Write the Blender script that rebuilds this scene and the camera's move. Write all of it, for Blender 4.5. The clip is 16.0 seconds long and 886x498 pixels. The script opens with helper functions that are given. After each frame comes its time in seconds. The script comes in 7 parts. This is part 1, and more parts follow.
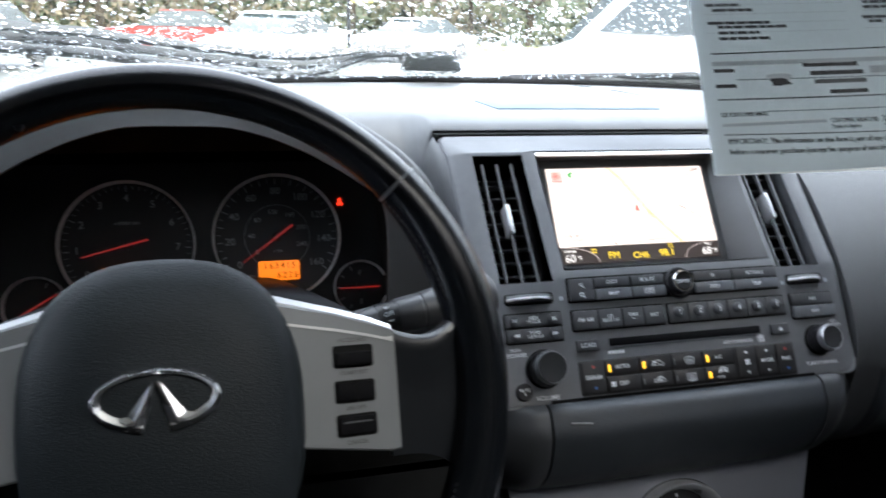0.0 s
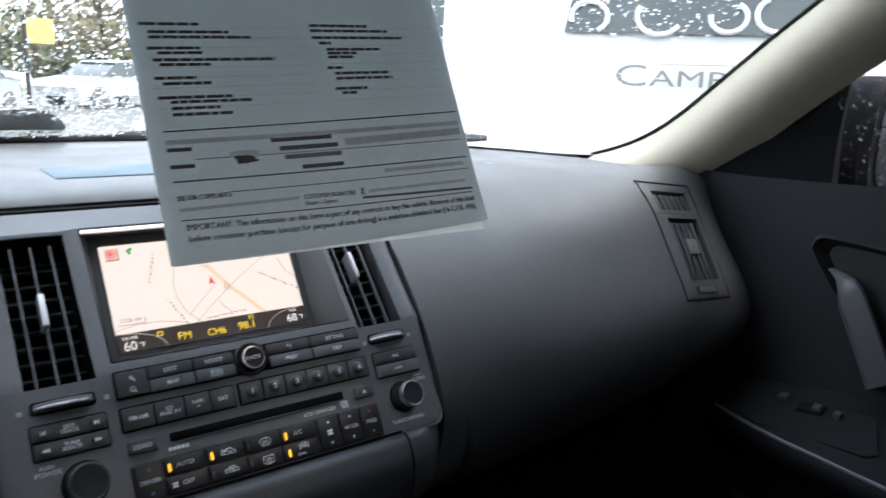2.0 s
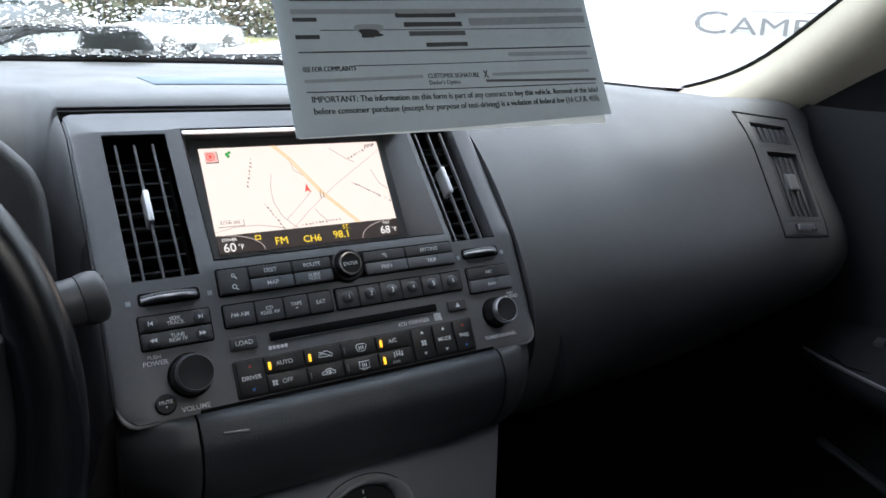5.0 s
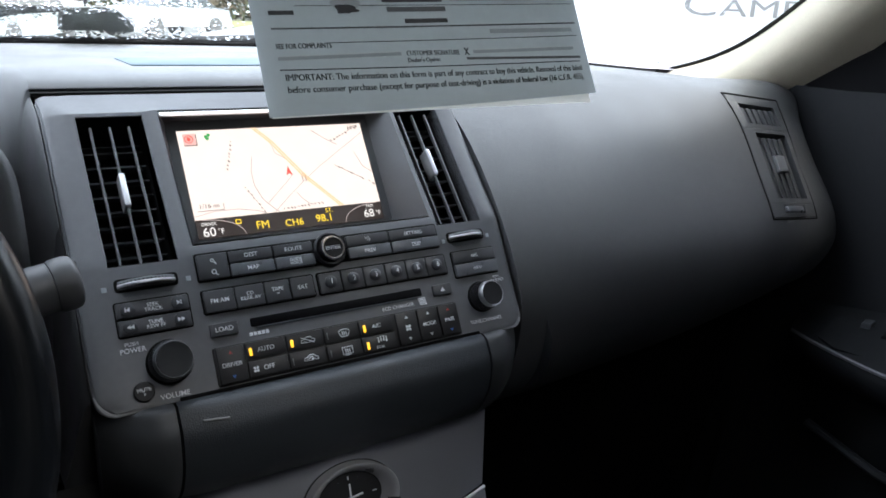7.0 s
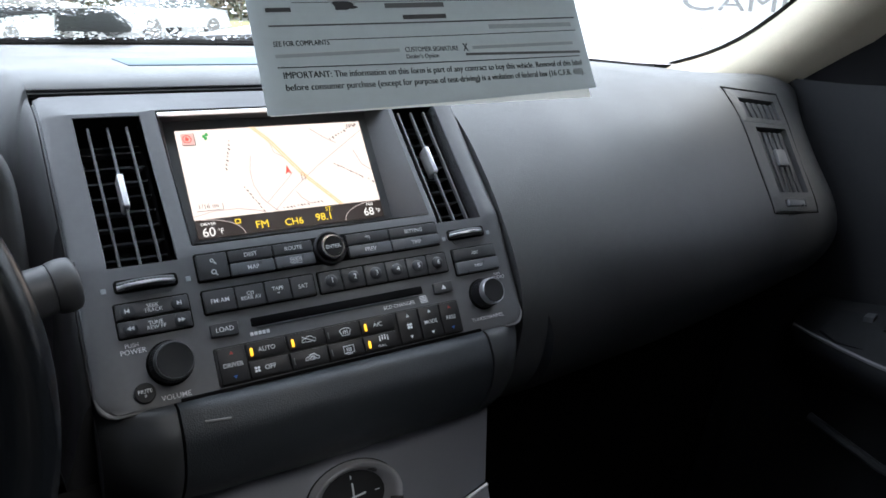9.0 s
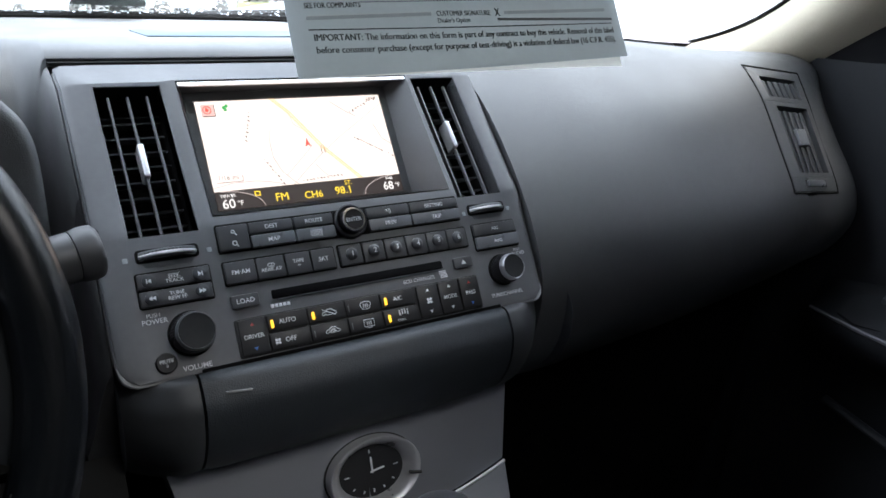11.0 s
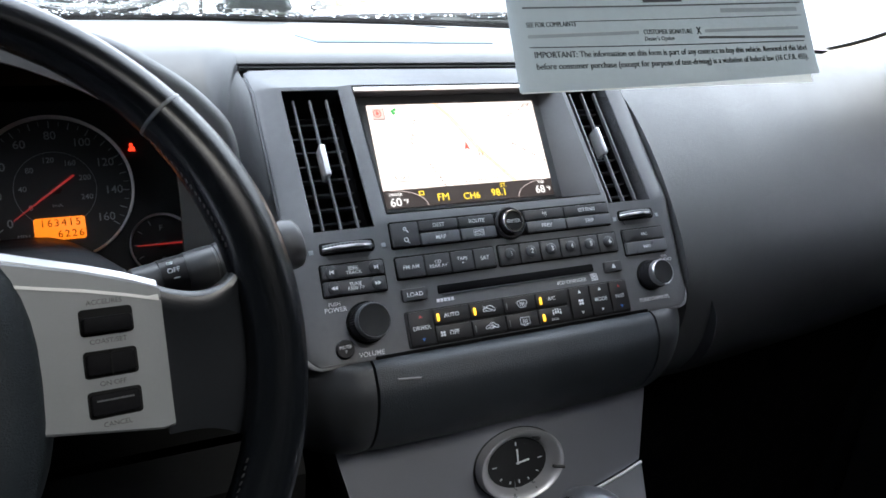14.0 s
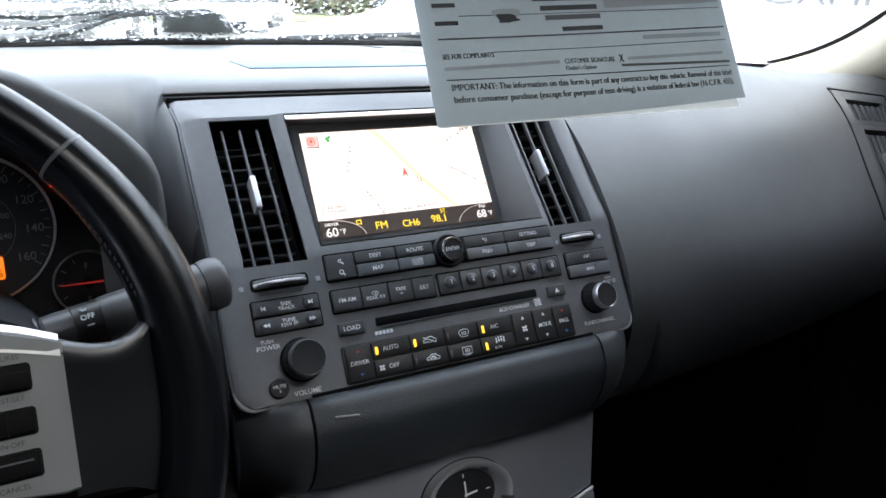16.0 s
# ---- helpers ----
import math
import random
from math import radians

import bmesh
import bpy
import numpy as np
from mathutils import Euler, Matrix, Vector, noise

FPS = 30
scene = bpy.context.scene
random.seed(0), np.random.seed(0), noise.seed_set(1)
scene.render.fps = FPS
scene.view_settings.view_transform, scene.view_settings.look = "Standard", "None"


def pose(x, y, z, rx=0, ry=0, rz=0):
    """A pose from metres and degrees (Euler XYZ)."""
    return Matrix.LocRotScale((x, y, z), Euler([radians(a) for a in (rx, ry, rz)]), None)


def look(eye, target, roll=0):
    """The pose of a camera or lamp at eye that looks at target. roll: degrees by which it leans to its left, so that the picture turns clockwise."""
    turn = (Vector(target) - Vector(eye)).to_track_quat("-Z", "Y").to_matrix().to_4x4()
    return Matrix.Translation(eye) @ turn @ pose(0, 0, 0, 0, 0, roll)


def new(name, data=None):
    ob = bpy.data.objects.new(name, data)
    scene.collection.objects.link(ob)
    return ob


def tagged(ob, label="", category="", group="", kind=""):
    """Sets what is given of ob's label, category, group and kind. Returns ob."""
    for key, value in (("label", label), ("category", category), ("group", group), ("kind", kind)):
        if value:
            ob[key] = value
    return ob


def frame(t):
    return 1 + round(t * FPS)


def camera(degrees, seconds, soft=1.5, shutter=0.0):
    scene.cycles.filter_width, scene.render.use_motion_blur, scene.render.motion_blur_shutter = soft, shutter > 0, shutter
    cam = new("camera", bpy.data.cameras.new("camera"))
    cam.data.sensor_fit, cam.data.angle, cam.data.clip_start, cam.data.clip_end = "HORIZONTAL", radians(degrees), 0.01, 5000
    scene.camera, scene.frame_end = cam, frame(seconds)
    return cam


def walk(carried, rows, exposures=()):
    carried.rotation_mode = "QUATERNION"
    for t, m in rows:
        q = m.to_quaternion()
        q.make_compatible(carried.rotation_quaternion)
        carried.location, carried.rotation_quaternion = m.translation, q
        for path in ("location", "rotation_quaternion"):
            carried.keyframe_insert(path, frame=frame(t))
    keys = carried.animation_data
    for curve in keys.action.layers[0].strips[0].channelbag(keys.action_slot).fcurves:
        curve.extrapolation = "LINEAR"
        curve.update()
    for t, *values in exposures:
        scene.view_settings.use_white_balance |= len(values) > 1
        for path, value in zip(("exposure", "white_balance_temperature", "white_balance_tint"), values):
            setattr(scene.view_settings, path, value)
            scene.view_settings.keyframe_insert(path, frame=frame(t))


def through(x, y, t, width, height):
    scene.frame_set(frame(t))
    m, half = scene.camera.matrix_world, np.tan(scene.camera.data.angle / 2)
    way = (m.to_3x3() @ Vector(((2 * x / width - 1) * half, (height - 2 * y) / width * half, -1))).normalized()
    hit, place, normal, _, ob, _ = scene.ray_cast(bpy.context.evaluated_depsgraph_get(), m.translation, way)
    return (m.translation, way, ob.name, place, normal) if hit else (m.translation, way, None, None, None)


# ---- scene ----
cam = camera(60.3, 16.0, soft=1.6, shutter=0.5)
PATH = [
    (0, (-0.344, 0.202, 1.289), (0.192, 2.043, 0.72), 1.9),
    (0.3, (-0.328, 0.198, 1.292), (0.266, 2.01, 0.688), 1.7),
    (0.5, (-0.332, 0.207, 1.29), (0.317, 1.997, 0.678), 2.7),
    (1, (-0.318, 0.209, 1.29), (0.417, 1.963, 0.672), 2.5),
    (1.5, (-0.279, 0.223, 1.278), (0.762, 1.858, 0.787), 2.5),
    (2, (-0.209, 0.19, 1.308), (0.965, 1.747, 0.865), 2.0),
    (2.2, (-0.206, 0.191, 1.304), (0.992, 1.734, 0.871), 1.2),
    (2.5, (-0.206, 0.193, 1.298), (0.985, 1.737, 0.852), 1.3),
    (2.6, (-0.209, 0.196, 1.292), (0.982, 1.741, 0.849), 0.9),
    (3, (-0.223, 0.205, 1.283), (0.925, 1.772, 0.807), 1.9),
    (3.5, (-0.229, 0.209, 1.275), (0.854, 1.809, 0.757), 3.0),
    (4, (-0.232, 0.212, 1.272), (0.823, 1.82, 0.723), 3.3),
    (6.5, (-0.225, 0.213, 1.269), (0.807, 1.826, 0.691), 2.1),
    (7, (-0.222, 0.217, 1.267), (0.831, 1.808, 0.666), 2.7),
    (7.5, (-0.221, 0.221, 1.259), (0.85, 1.797, 0.653), 3.1),
    (8, (-0.221, 0.222, 1.261), (0.845, 1.798, 0.647), 2.9),
    (8.5, (-0.222, 0.22, 1.261), (0.838, 1.805, 0.66), 2.2),
    (9, (-0.221, 0.219, 1.266), (0.831, 1.809, 0.66), 2.1),
    (11.5, (-0.23, 0.227, 1.255), (0.791, 1.813, 0.589), 2.4),
    (12, (-0.233, 0.227, 1.254), (0.748, 1.827, 0.562), 1.6),
    (12.5, (-0.259, 0.227, 1.255), (0.589, 1.897, 0.554), 0.3),
    (13, (-0.307, 0.232, 1.263), (0.463, 1.934, 0.551), 1.2),
    (13.5, (-0.292, 0.23, 1.267), (0.508, 1.929, 0.579), 2.6),
    (14, (-0.289, 0.234, 1.265), (0.552, 1.924, 0.604), 2.6),
    (14.5, (-0.279, 0.232, 1.271), (0.561, 1.919, 0.601), 2.2),
    (15, (-0.275, 0.236, 1.271), (0.599, 1.915, 0.626), 2.2),
    (15.5, (-0.265, 0.238, 1.275), (0.639, 1.907, 0.643), 2.0),
    (16, (-0.264, 0.24, 1.273), (0.662, 1.898, 0.647), 1.8),
]
walk(cam, [(t, look(eye, target, roll)) for t, eye, target, roll in PATH], exposures=[(0.0, 2.7), (1.0, 2.55), (2.0, 2.0), (4.0, 2.05), (6.5, 2.2), (9.0, 2.3), (12, 2.72), (12.6, 2.95), (13.2, 2.95), (14.5, 2.7), (16, 2.58)])

# ---- daylight: overcast sky, very soft sun ----
world = bpy.data.worlds.new("overcast_sky")
scene.world = world
world.use_nodes = True
wn = world.node_tree.nodes
sky = wn.new("ShaderNodeTexSky")
sky.sky_type = "NISHITA"
sky.sun_disc = False
sky.sun_elevation = radians(48)
sky.sun_rotation = radians(150)
sky.air_density, sky.dust_density, sky.ozone_density = 1.0, 6.0, 1.0
wash = wn.new("ShaderNodeMixRGB")
wash.inputs[0].default_value = 0.75
wash.inputs[2].default_value = (7.66, 7.68, 9.2, 1)
world.node_tree.links.new(sky.outputs[0], wash.inputs[1])
world.node_tree.links.new(wash.outputs[0], wn["Background"].inputs[0])
wn["Background"].inputs[1].default_value = 0.15
sun = new("sun", bpy.data.lights.new("sun", "SUN"))
sun.data.energy, sun.data.angle, sun.data.color = 1.2, radians(25), (1.0, 0.97, 0.93)
sun.matrix_world = look((3, -5, 9), (0, 0.5, 0))

# ---- materials ----
def surf(name, col, rough=0.5, metal=0.0, var=0.15, scale=30.0, bump=0.0, bscale=400.0, rvar=0.1, cells=False, coat=0.0, spec=0.5):
    """Procedural surface: broad tone variation, fine grain in colour, roughness and relief."""
    m = bpy.data.materials.new(name)
    m.use_nodes = True
    nt = m.node_tree
    b = nt.nodes["Principled BSDF"]
    tc = nt.nodes.new("ShaderNodeTexCoord")
    n1 = nt.nodes.new("ShaderNodeTexNoise")
    n1.inputs["Scale"].default_value, n1.inputs["Detail"].default_value = scale, 6
    n2 = nt.nodes.new("ShaderNodeTexNoise")
    n2.inputs["Scale"].default_value, n2.inputs["Detail"].default_value = scale * 14, 3
    for n in (n1, n2):
        nt.links.new(tc.outputs["Object"], n.inputs["Vector"])
    add = nt.nodes.new("ShaderNodeMath")
    add.operation = "ADD"
    nt.links.new(n1.outputs[0], add.inputs[0])
    nt.links.new(n2.outputs[0], add.inputs[1])
    ramp = nt.nodes.new("ShaderNodeMapRange")
    ramp.inputs[1].default_value, ramp.inputs[2].default_value = 0.6, 1.4
    nt.links.new(add.outputs[0], ramp.inputs[0])
    mix = nt.nodes.new("ShaderNodeMixRGB")
    mix.inputs[1].default_value = (*[c * (1 - var) for c in col], 1)
    mix.inputs[2].default_value = (*[min(1, c * (1 + var)) for c in col], 1)
    nt.links.new(ramp.outputs[0], mix.inputs[0])
    nt.links.new(mix.outputs[0], b.inputs["Base Color"])
    rr = nt.nodes.new("ShaderNodeMapRange")
    rr.inputs[1].default_value, rr.inputs[2].default_value = 0.3, 0.7
    rr.inputs[3].default_value, rr.inputs[4].default_value = max(0.02, rough - rvar), min(1, rough + rvar)
    nt.links.new(n1.outputs[0], rr.inputs[0])
    nt.links.new(rr.outputs[0], b.inputs["Roughness"])
    b.inputs["Metallic"].default_value = metal
    b.inputs["Specular IOR Level"].default_value = spec
    b.inputs["Coat Weight"].default_value = coat
    if bump:
        t = nt.nodes.new("ShaderNodeTexVoronoi" if cells else "ShaderNodeTexNoise")
        t.inputs["Scale"].default_value = bscale
        nt.links.new(tc.outputs["Object"], t.inputs["Vector"])
        bp = nt.nodes.new("ShaderNodeBump")
        bp.inputs["Strength"].default_value, bp.inputs["Distance"].default_value = bump, 0.001
        nt.links.new(t.outputs[0], bp.inputs["Height"])
        nt.links.new(bp.outputs[0], b.inputs["Normal"])
    return m


def glow(name, col, strength, base=0.02):
    """A backlit or lamp surface."""
    m = bpy.data.materials.new(name)
    m.use_nodes = True
    b = m.node_tree.nodes["Principled BSDF"]
    b.inputs["Base Color"].default_value = (base, base, base, 1)
    b.inputs["Emission Color"].default_value = (*col, 1)
    b.inputs["Emission Strength"].default_value = strength
    b.inputs["Roughness"].default_value = 0.35
    return m


def clear(name, col=(1, 1, 1), rough=0.0, ior=1.45):
    m = bpy.data.materials.new(name)
    m.use_nodes = True
    b = m.node_tree.nodes["Principled BSDF"]
    b.inputs["Base Color"].default_value = (*col, 1)
    b.inputs["Transmission Weight"].default_value = 1
    b.inputs["Roughness"].default_value = rough
    b.inputs["IOR"].default_value = ior
    return m


def thin_glass(name, tint):
    """Pane that lets light straight through with a faint gloss."""
    m = bpy.data.materials.new(name)
    m.use_nodes = True
    nt = m.node_tree
    for n in list(nt.nodes):
        nt.nodes.remove(n)
    out = nt.nodes.new("ShaderNodeOutputMaterial")
    tr = nt.nodes.new("ShaderNodeBsdfTransparent")
    tr.inputs[0].default_value = (*tint, 1)
    gl = nt.nodes.new("ShaderNodeBsdfGlossy")
    gl.inputs["Roughness"].default_value = 0.01
    lw = nt.nodes.new("ShaderNodeLayerWeight")
    lw.inputs[0].default_value = 0.5
    pw = nt.nodes.new("ShaderNodeMath")
    pw.operation, pw.inputs[1].default_value = "POWER", 4.0
    sc = nt.nodes.new("ShaderNodeMath")
    sc.operation, sc.inputs[1].default_value = "MULTIPLY_ADD", 0.5
    sc.inputs[2].default_value = 0.02
    nt.links.new(lw.outputs["Facing"], pw.inputs[0])
    nt.links.new(pw.outputs[0], sc.inputs[0])
    mx = nt.nodes.new("ShaderNodeMixShader")
    nt.links.new(sc.outputs[0], mx.inputs[0])
    nt.links.new(tr.outputs[0], mx.inputs[1])
    nt.links.new(gl.outputs[0], mx.inputs[2])
    nt.links.new(mx.outputs[0], out.inputs[0])
    return m


def sheet_paper(name, col, through=0.5):
    """Thin printed paper: matt, with daylight showing through it."""
    m = surf(name, col, 0.8, var=0.03, scale=18, bump=0.15, bscale=200)
    nt = m.node_tree
    b = nt.nodes["Principled BSDF"]
    tl = nt.nodes.new("ShaderNodeBsdfTranslucent")
    nt.links.new(b.inputs["Base Color"].links[0].from_socket, tl.inputs[0])
    mx = nt.nodes.new("ShaderNodeMixShader")
    mx.inputs[0].default_value = through
    nt.links.new(b.outputs[0], mx.inputs[1])
    nt.links.new(tl.outputs[0], mx.inputs[2])
    nt.links.new(mx.outputs[0], nt.nodes["Material Output"].inputs[0])
    return m


M_DASH = surf("dash_vinyl", (0.062, 0.065, 0.067), 0.43, var=0.10, scale=9, bump=0.25, bscale=1300, cells=True, spec=0.85)
M_TRIM = surf("trim_plastic", (0.126, 0.130, 0.137), 0.48, var=0.08, scale=14, bump=0.10, bscale=1600, spec=0.55)
M_LID = surf("grained_lid", (0.025, 0.030, 0.036), 0.52, var=0.12, scale=20, bump=0.20, bscale=1000, cells=True)
M_CHEEK = surf("cheek_plastic", (0.036, 0.039, 0.043), 0.50, var=0.08, scale=14, bump=0.10, bscale=1600)
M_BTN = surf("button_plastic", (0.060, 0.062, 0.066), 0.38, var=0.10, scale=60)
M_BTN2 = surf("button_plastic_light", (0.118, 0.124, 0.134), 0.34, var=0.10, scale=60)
M_DOME = surf("button_dome", (0.055, 0.058, 0.064), 0.34, var=0.10, scale=60)
M_KNOB = surf("knob_rubber", (0.012, 0.012, 0.014), 0.42, var=0.1, scale=80, spec=0.3)
M_FACE = surf("rubber_face", (0.016, 0.017, 0.019), 0.62, var=0.1, scale=80, bump=0.05, bscale=2000, spec=0.3)
M_BLACK = surf("black_plastic", (0.012, 0.012, 0.013), 0.45, var=0.2, scale=40)
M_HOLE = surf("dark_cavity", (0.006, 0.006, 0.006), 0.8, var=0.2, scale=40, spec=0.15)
M_CHROME = surf("chrome", (0.80, 0.80, 0.82), 0.12, metal=1.0, var=0.04, scale=50, rvar=0.05)
M_SATIN = surf("satin_metal", (0.55, 0.56, 0.58), 0.34, metal=1.0, var=0.05, scale=40, rvar=0.05)
M_SILVER = surf("silver_paint", (0.225, 0.235, 0.245), 0.36, metal=0.25, rvar=0.0, var=0.03, scale=60, bump=0.05, bscale=2500)
M_BEZEL = surf("bright_satin", (0.80, 0.81, 0.83), 0.34, metal=1.0, var=0.04, scale=40, rvar=0.05)
M_DARKCHROME = surf("polished_cap", (0.50, 0.50, 0.54), 0.31, metal=1.0, var=0.05, scale=50, rvar=0.04)
M_BADGE = surf("badge_chrome", (0.86, 0.87, 0.89), 0.27, metal=1.0, var=0.03, scale=50, rvar=0.03)
M_MIRROR = surf("tinted_mirror", (0.012, 0.013, 0.014), 0.25, var=0.2, scale=20)
M_CLOCK = surf("clock_silver", (0.50, 0.50, 0.52), 0.34, metal=0.55, var=0.05, scale=60)
M_SHROUD = surf("shroud_plastic", (0.017, 0.018, 0.020), 0.55, var=0.1, scale=30, bump=0.08, bscale=1400, spec=0.12)
M_HANDLE = surf("handle_silver", (0.11, 0.114, 0.118), 0.42, metal=0.3, var=0.05, scale=60)
# lit copy of the spoke silver for the highlight on its bevel
M_SHINE = surf("spoke_highlight_silver", (0.58, 0.585, 0.59), 0.30, metal=0.9, var=0.03, scale=60, rvar=0.0)
M_TAB = surf("satin_tab", (0.60, 0.61, 0.62), 0.38, metal=0.6, var=0.05, scale=60)
M_STALK = surf("stalk_plastic", (0.058, 0.060, 0.064), 0.40, var=0.08, scale=60)
M_TWIST = surf("twist_plastic", (0.062, 0.064, 0.068), 0.45, var=0.08, scale=60)
M_CONSOLE = surf("console_silver", (0.275, 0.285, 0.318), 0.42, metal=0.4, rvar=0.03, var=0.025, scale=60, bump=0.05, bscale=2500)
M_LEATHER = surf("black_leather", (0.005, 0.006, 0.0075), 0.25, var=0.12, scale=24, bump=0.05, bscale=1400, cells=True, rvar=0.03, spec=0.38)
M_INLAY = surf("satin_inlay", (0.11, 0.155, 0.19), 0.55, var=0.06, scale=20, spec=0.15)
M_THREAD = surf("grey_thread", (0.032, 0.032, 0.034), 0.8, var=0.2, scale=300)
M_PAD = surf("airbag_pad", (0.0140, 0.0180, 0.0215), 0.5, var=0.15, scale=18, bump=0.25, bscale=1100, cells=True, spec=0.21)
M_BEAD = surf("pale_edge", (0.20, 0.205, 0.21), 0.4, var=0.12, scale=60)
M_VANE = surf("vent_vane", (0.10, 0.105, 0.11), 0.36, var=0.1, scale=60)
M_CREAM = surf("cream_headliner", (0.56, 0.51, 0.39), 0.75, var=0.05, scale=30, bump=0.3, bscale=1500)
M_INK = surf("printed_white", (0.78, 0.80, 0.83), 0.5, var=0.05, scale=90)
M_INKB = surf("printed_blue", (0.05, 0.16, 0.5), 0.5, var=0.05, scale=90)
M_INKR = surf("printed_red", (0.35, 0.03, 0.03), 0.5, var=0.05, scale=90)
M_TYPE = surf("black_type", (0.05, 0.055, 0.06), 0.7, var=0.1, scale=90)
M_TYPE2 = surf("grey_type", (0.11, 0.12, 0.13), 0.7, var=0.1, scale=90)
M_DIM = surf("dial_print", (0.30, 0.32, 0.34), 0.6, var=0.05, scale=90)
M_WEB = surf("spoke_web_leather", (0.017, 0.019, 0.022), 0.30, var=0.12, scale=24, bump=0.04, bscale=1400, cells=True, rvar=0.03, spec=0.60)
M_LEG = surf("worn_legend", (0.07, 0.07, 0.07), 0.6, var=0.2, scale=300)
M_STAMP = surf("stamp_ink", (0.03, 0.034, 0.04), 0.7, var=0.3, scale=400)
M_TYPE3 = surf("faint_type", (0.34, 0.375, 0.40), 0.8, var=0.1, scale=200)
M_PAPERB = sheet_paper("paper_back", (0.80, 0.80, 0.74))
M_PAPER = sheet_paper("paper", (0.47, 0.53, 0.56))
M_WIPER = surf("wiper_metal", (0.055, 0.056, 0.058), 0.5, var=0.25, scale=60)
M_RUBBER = surf("wiper_rubber", (0.012, 0.012, 0.012), 0.55, var=0.2, scale=60)
M_CARPET = surf("carpet", (0.010, 0.010, 0.011), 0.95, var=0.3, scale=120, bump=0.6, bscale=900, spec=0.05)
M_DOOR = surf("door_vinyl", (0.018, 0.0195, 0.0215), 0.6, var=0.12, scale=14, bump=0.25, bscale=1300, cells=True, spec=0.22)
M_ARM = surf("armrest_vinyl", (0.011, 0.012, 0.0135), 0.6, var=0.12, scale=14, bump=0.2, bscale=1300, cells=True, spec=0.15)
M_MATT = surf("matt_black", (0.005, 0.005, 0.006), 0.7, var=0.2, scale=40, spec=0.08)
M_AMBER = glow("amber_lamp", (1.0, 0.50, 0.03), 0.42)
M_ORANGE = glow("orange_lcd", (1.0, 0.22, 0.01), 0.20)
M_FASCIA = surf("gauge_black", (0.022, 0.024, 0.026), 0.5, var=0.15, scale=40, spec=0.4)
M_RING = surf("gauge_ring", (0.62, 0.64, 0.66), 0.42, metal=0.2, var=0.04, scale=60)
M_LCD = surf("lcd_digits", (0.03, 0.012, 0.006), 0.6, var=0.1, scale=90, spec=0.1)
M_REDL = glow("red_telltale", (1.0, 0.03, 0.01), 0.45)
M_NEEDLE = glow("red_needle", (0.9, 0.04, 0.03), 0.045, base=0.1)
M_GLASS = thin_glass("window_glass", (0.90, 0.95, 0.93))
# tint sets how much fill the added sunroof lets in
M_SUNGLASS = thin_glass("added_sunroof_glass", (0.45, 0.463, 0.463))
M_DROP = clear("rain_water", (0.90, 0.91, 0.92), 0.0, 1.33)

# ---- building helpers ----
def thing(name, label, category, kind="", group="", m=None):
    ob = new(name)
    ob.empty_display_size = 0.02
    if m is not None:
        ob.matrix_world = m
    return tagged(ob, label, category, group, kind)


def part(name, bm, material, parent=None, label="", smooth=True, m=None):
    me = bpy.data.meshes.new(name)
    bmesh.ops.recalc_face_normals(bm, faces=bm.faces)
    bm.to_mesh(me)
    bm.free()
    if smooth:
        me.shade_smooth()
        me.set_sharp_from_angle(angle=radians(35))
    me.materials.append(material)
    ob = new(name, me)
    if m is not None:
        ob.matrix_world = m
    if parent is not None:
        ob.parent = parent
        ob.matrix_parent_inverse = world_of(parent).inverted()
    if label:
        ob["label"] = label
    return ob


def world_of(ob):
    return ob.matrix_basis.copy() if ob.parent is None else world_of(ob.parent) @ ob.matrix_parent_inverse @ ob.matrix_basis


def share(name, ob, m, parent):
    """One more piece on the same mesh."""
    o = new(name, ob.data)
    o.matrix_world = m
    o.parent = parent
    o.matrix_parent_inverse = world_of(parent).inverted()
    return o


def rrect(w, h, r, n=4):
    r = max(1e-5, min(r, w / 2 - 1e-5, h / 2 - 1e-5))
    out = []
    for cx, cy, a0 in ((w / 2 - r, h / 2 - r, 0), (-w / 2 + r, h / 2 - r, 90), (-w / 2 + r, -h / 2 + r, 180), (w / 2 - r, -h / 2 + r, 270)):
        for i in range(n + 1):
            a = radians(a0 + 90 * i / n)
            out.append((cx + r * math.cos(a), cy + r * math.sin(a)))
    return out


def loft(bm, rings, cap0=True, cap1=True, closed=True):
    """Skin between rings of equal length."""
    vs = [[bm.verts.new(p) for p in ring] for ring in rings]
    n = len(vs[0])
    for a, b in zip(vs[:-1], vs[1:]):
        for i in range(n if closed else n - 1):
            j = (i + 1) % n
            bm.faces.new((a[i], a[j], b[j], b[i]))
    if cap0:
        bm.faces.new(vs[0])
    if cap1:
        bm.faces.new(list(reversed(vs[-1])))
    return vs


def plate(bm, w, h, r, z0, z1, bev=0.0006, cx=0.0, cy=0.0, crown=0.0, n=4):
    """Rounded rectangular block with a bevelled front edge, front towards +z."""
    def ring(d, z):
        return [(cx + x, cy + y, z) for x, y in rrect(w - 2 * d, h - 2 * d, max(r - d, 0.0002), n)]
    rings = [ring(0, z0), ring(0, z1 - bev), ring(bev * 0.3, z1 - bev * 0.3), ring(bev, z1)]
    if crown:
        rings.append([(cx + (x - cx) * 0.6, cy + (y - cy) * 0.6, z1 + crown) for x, y, _ in ring(bev, z1)])
    loft(bm, rings)


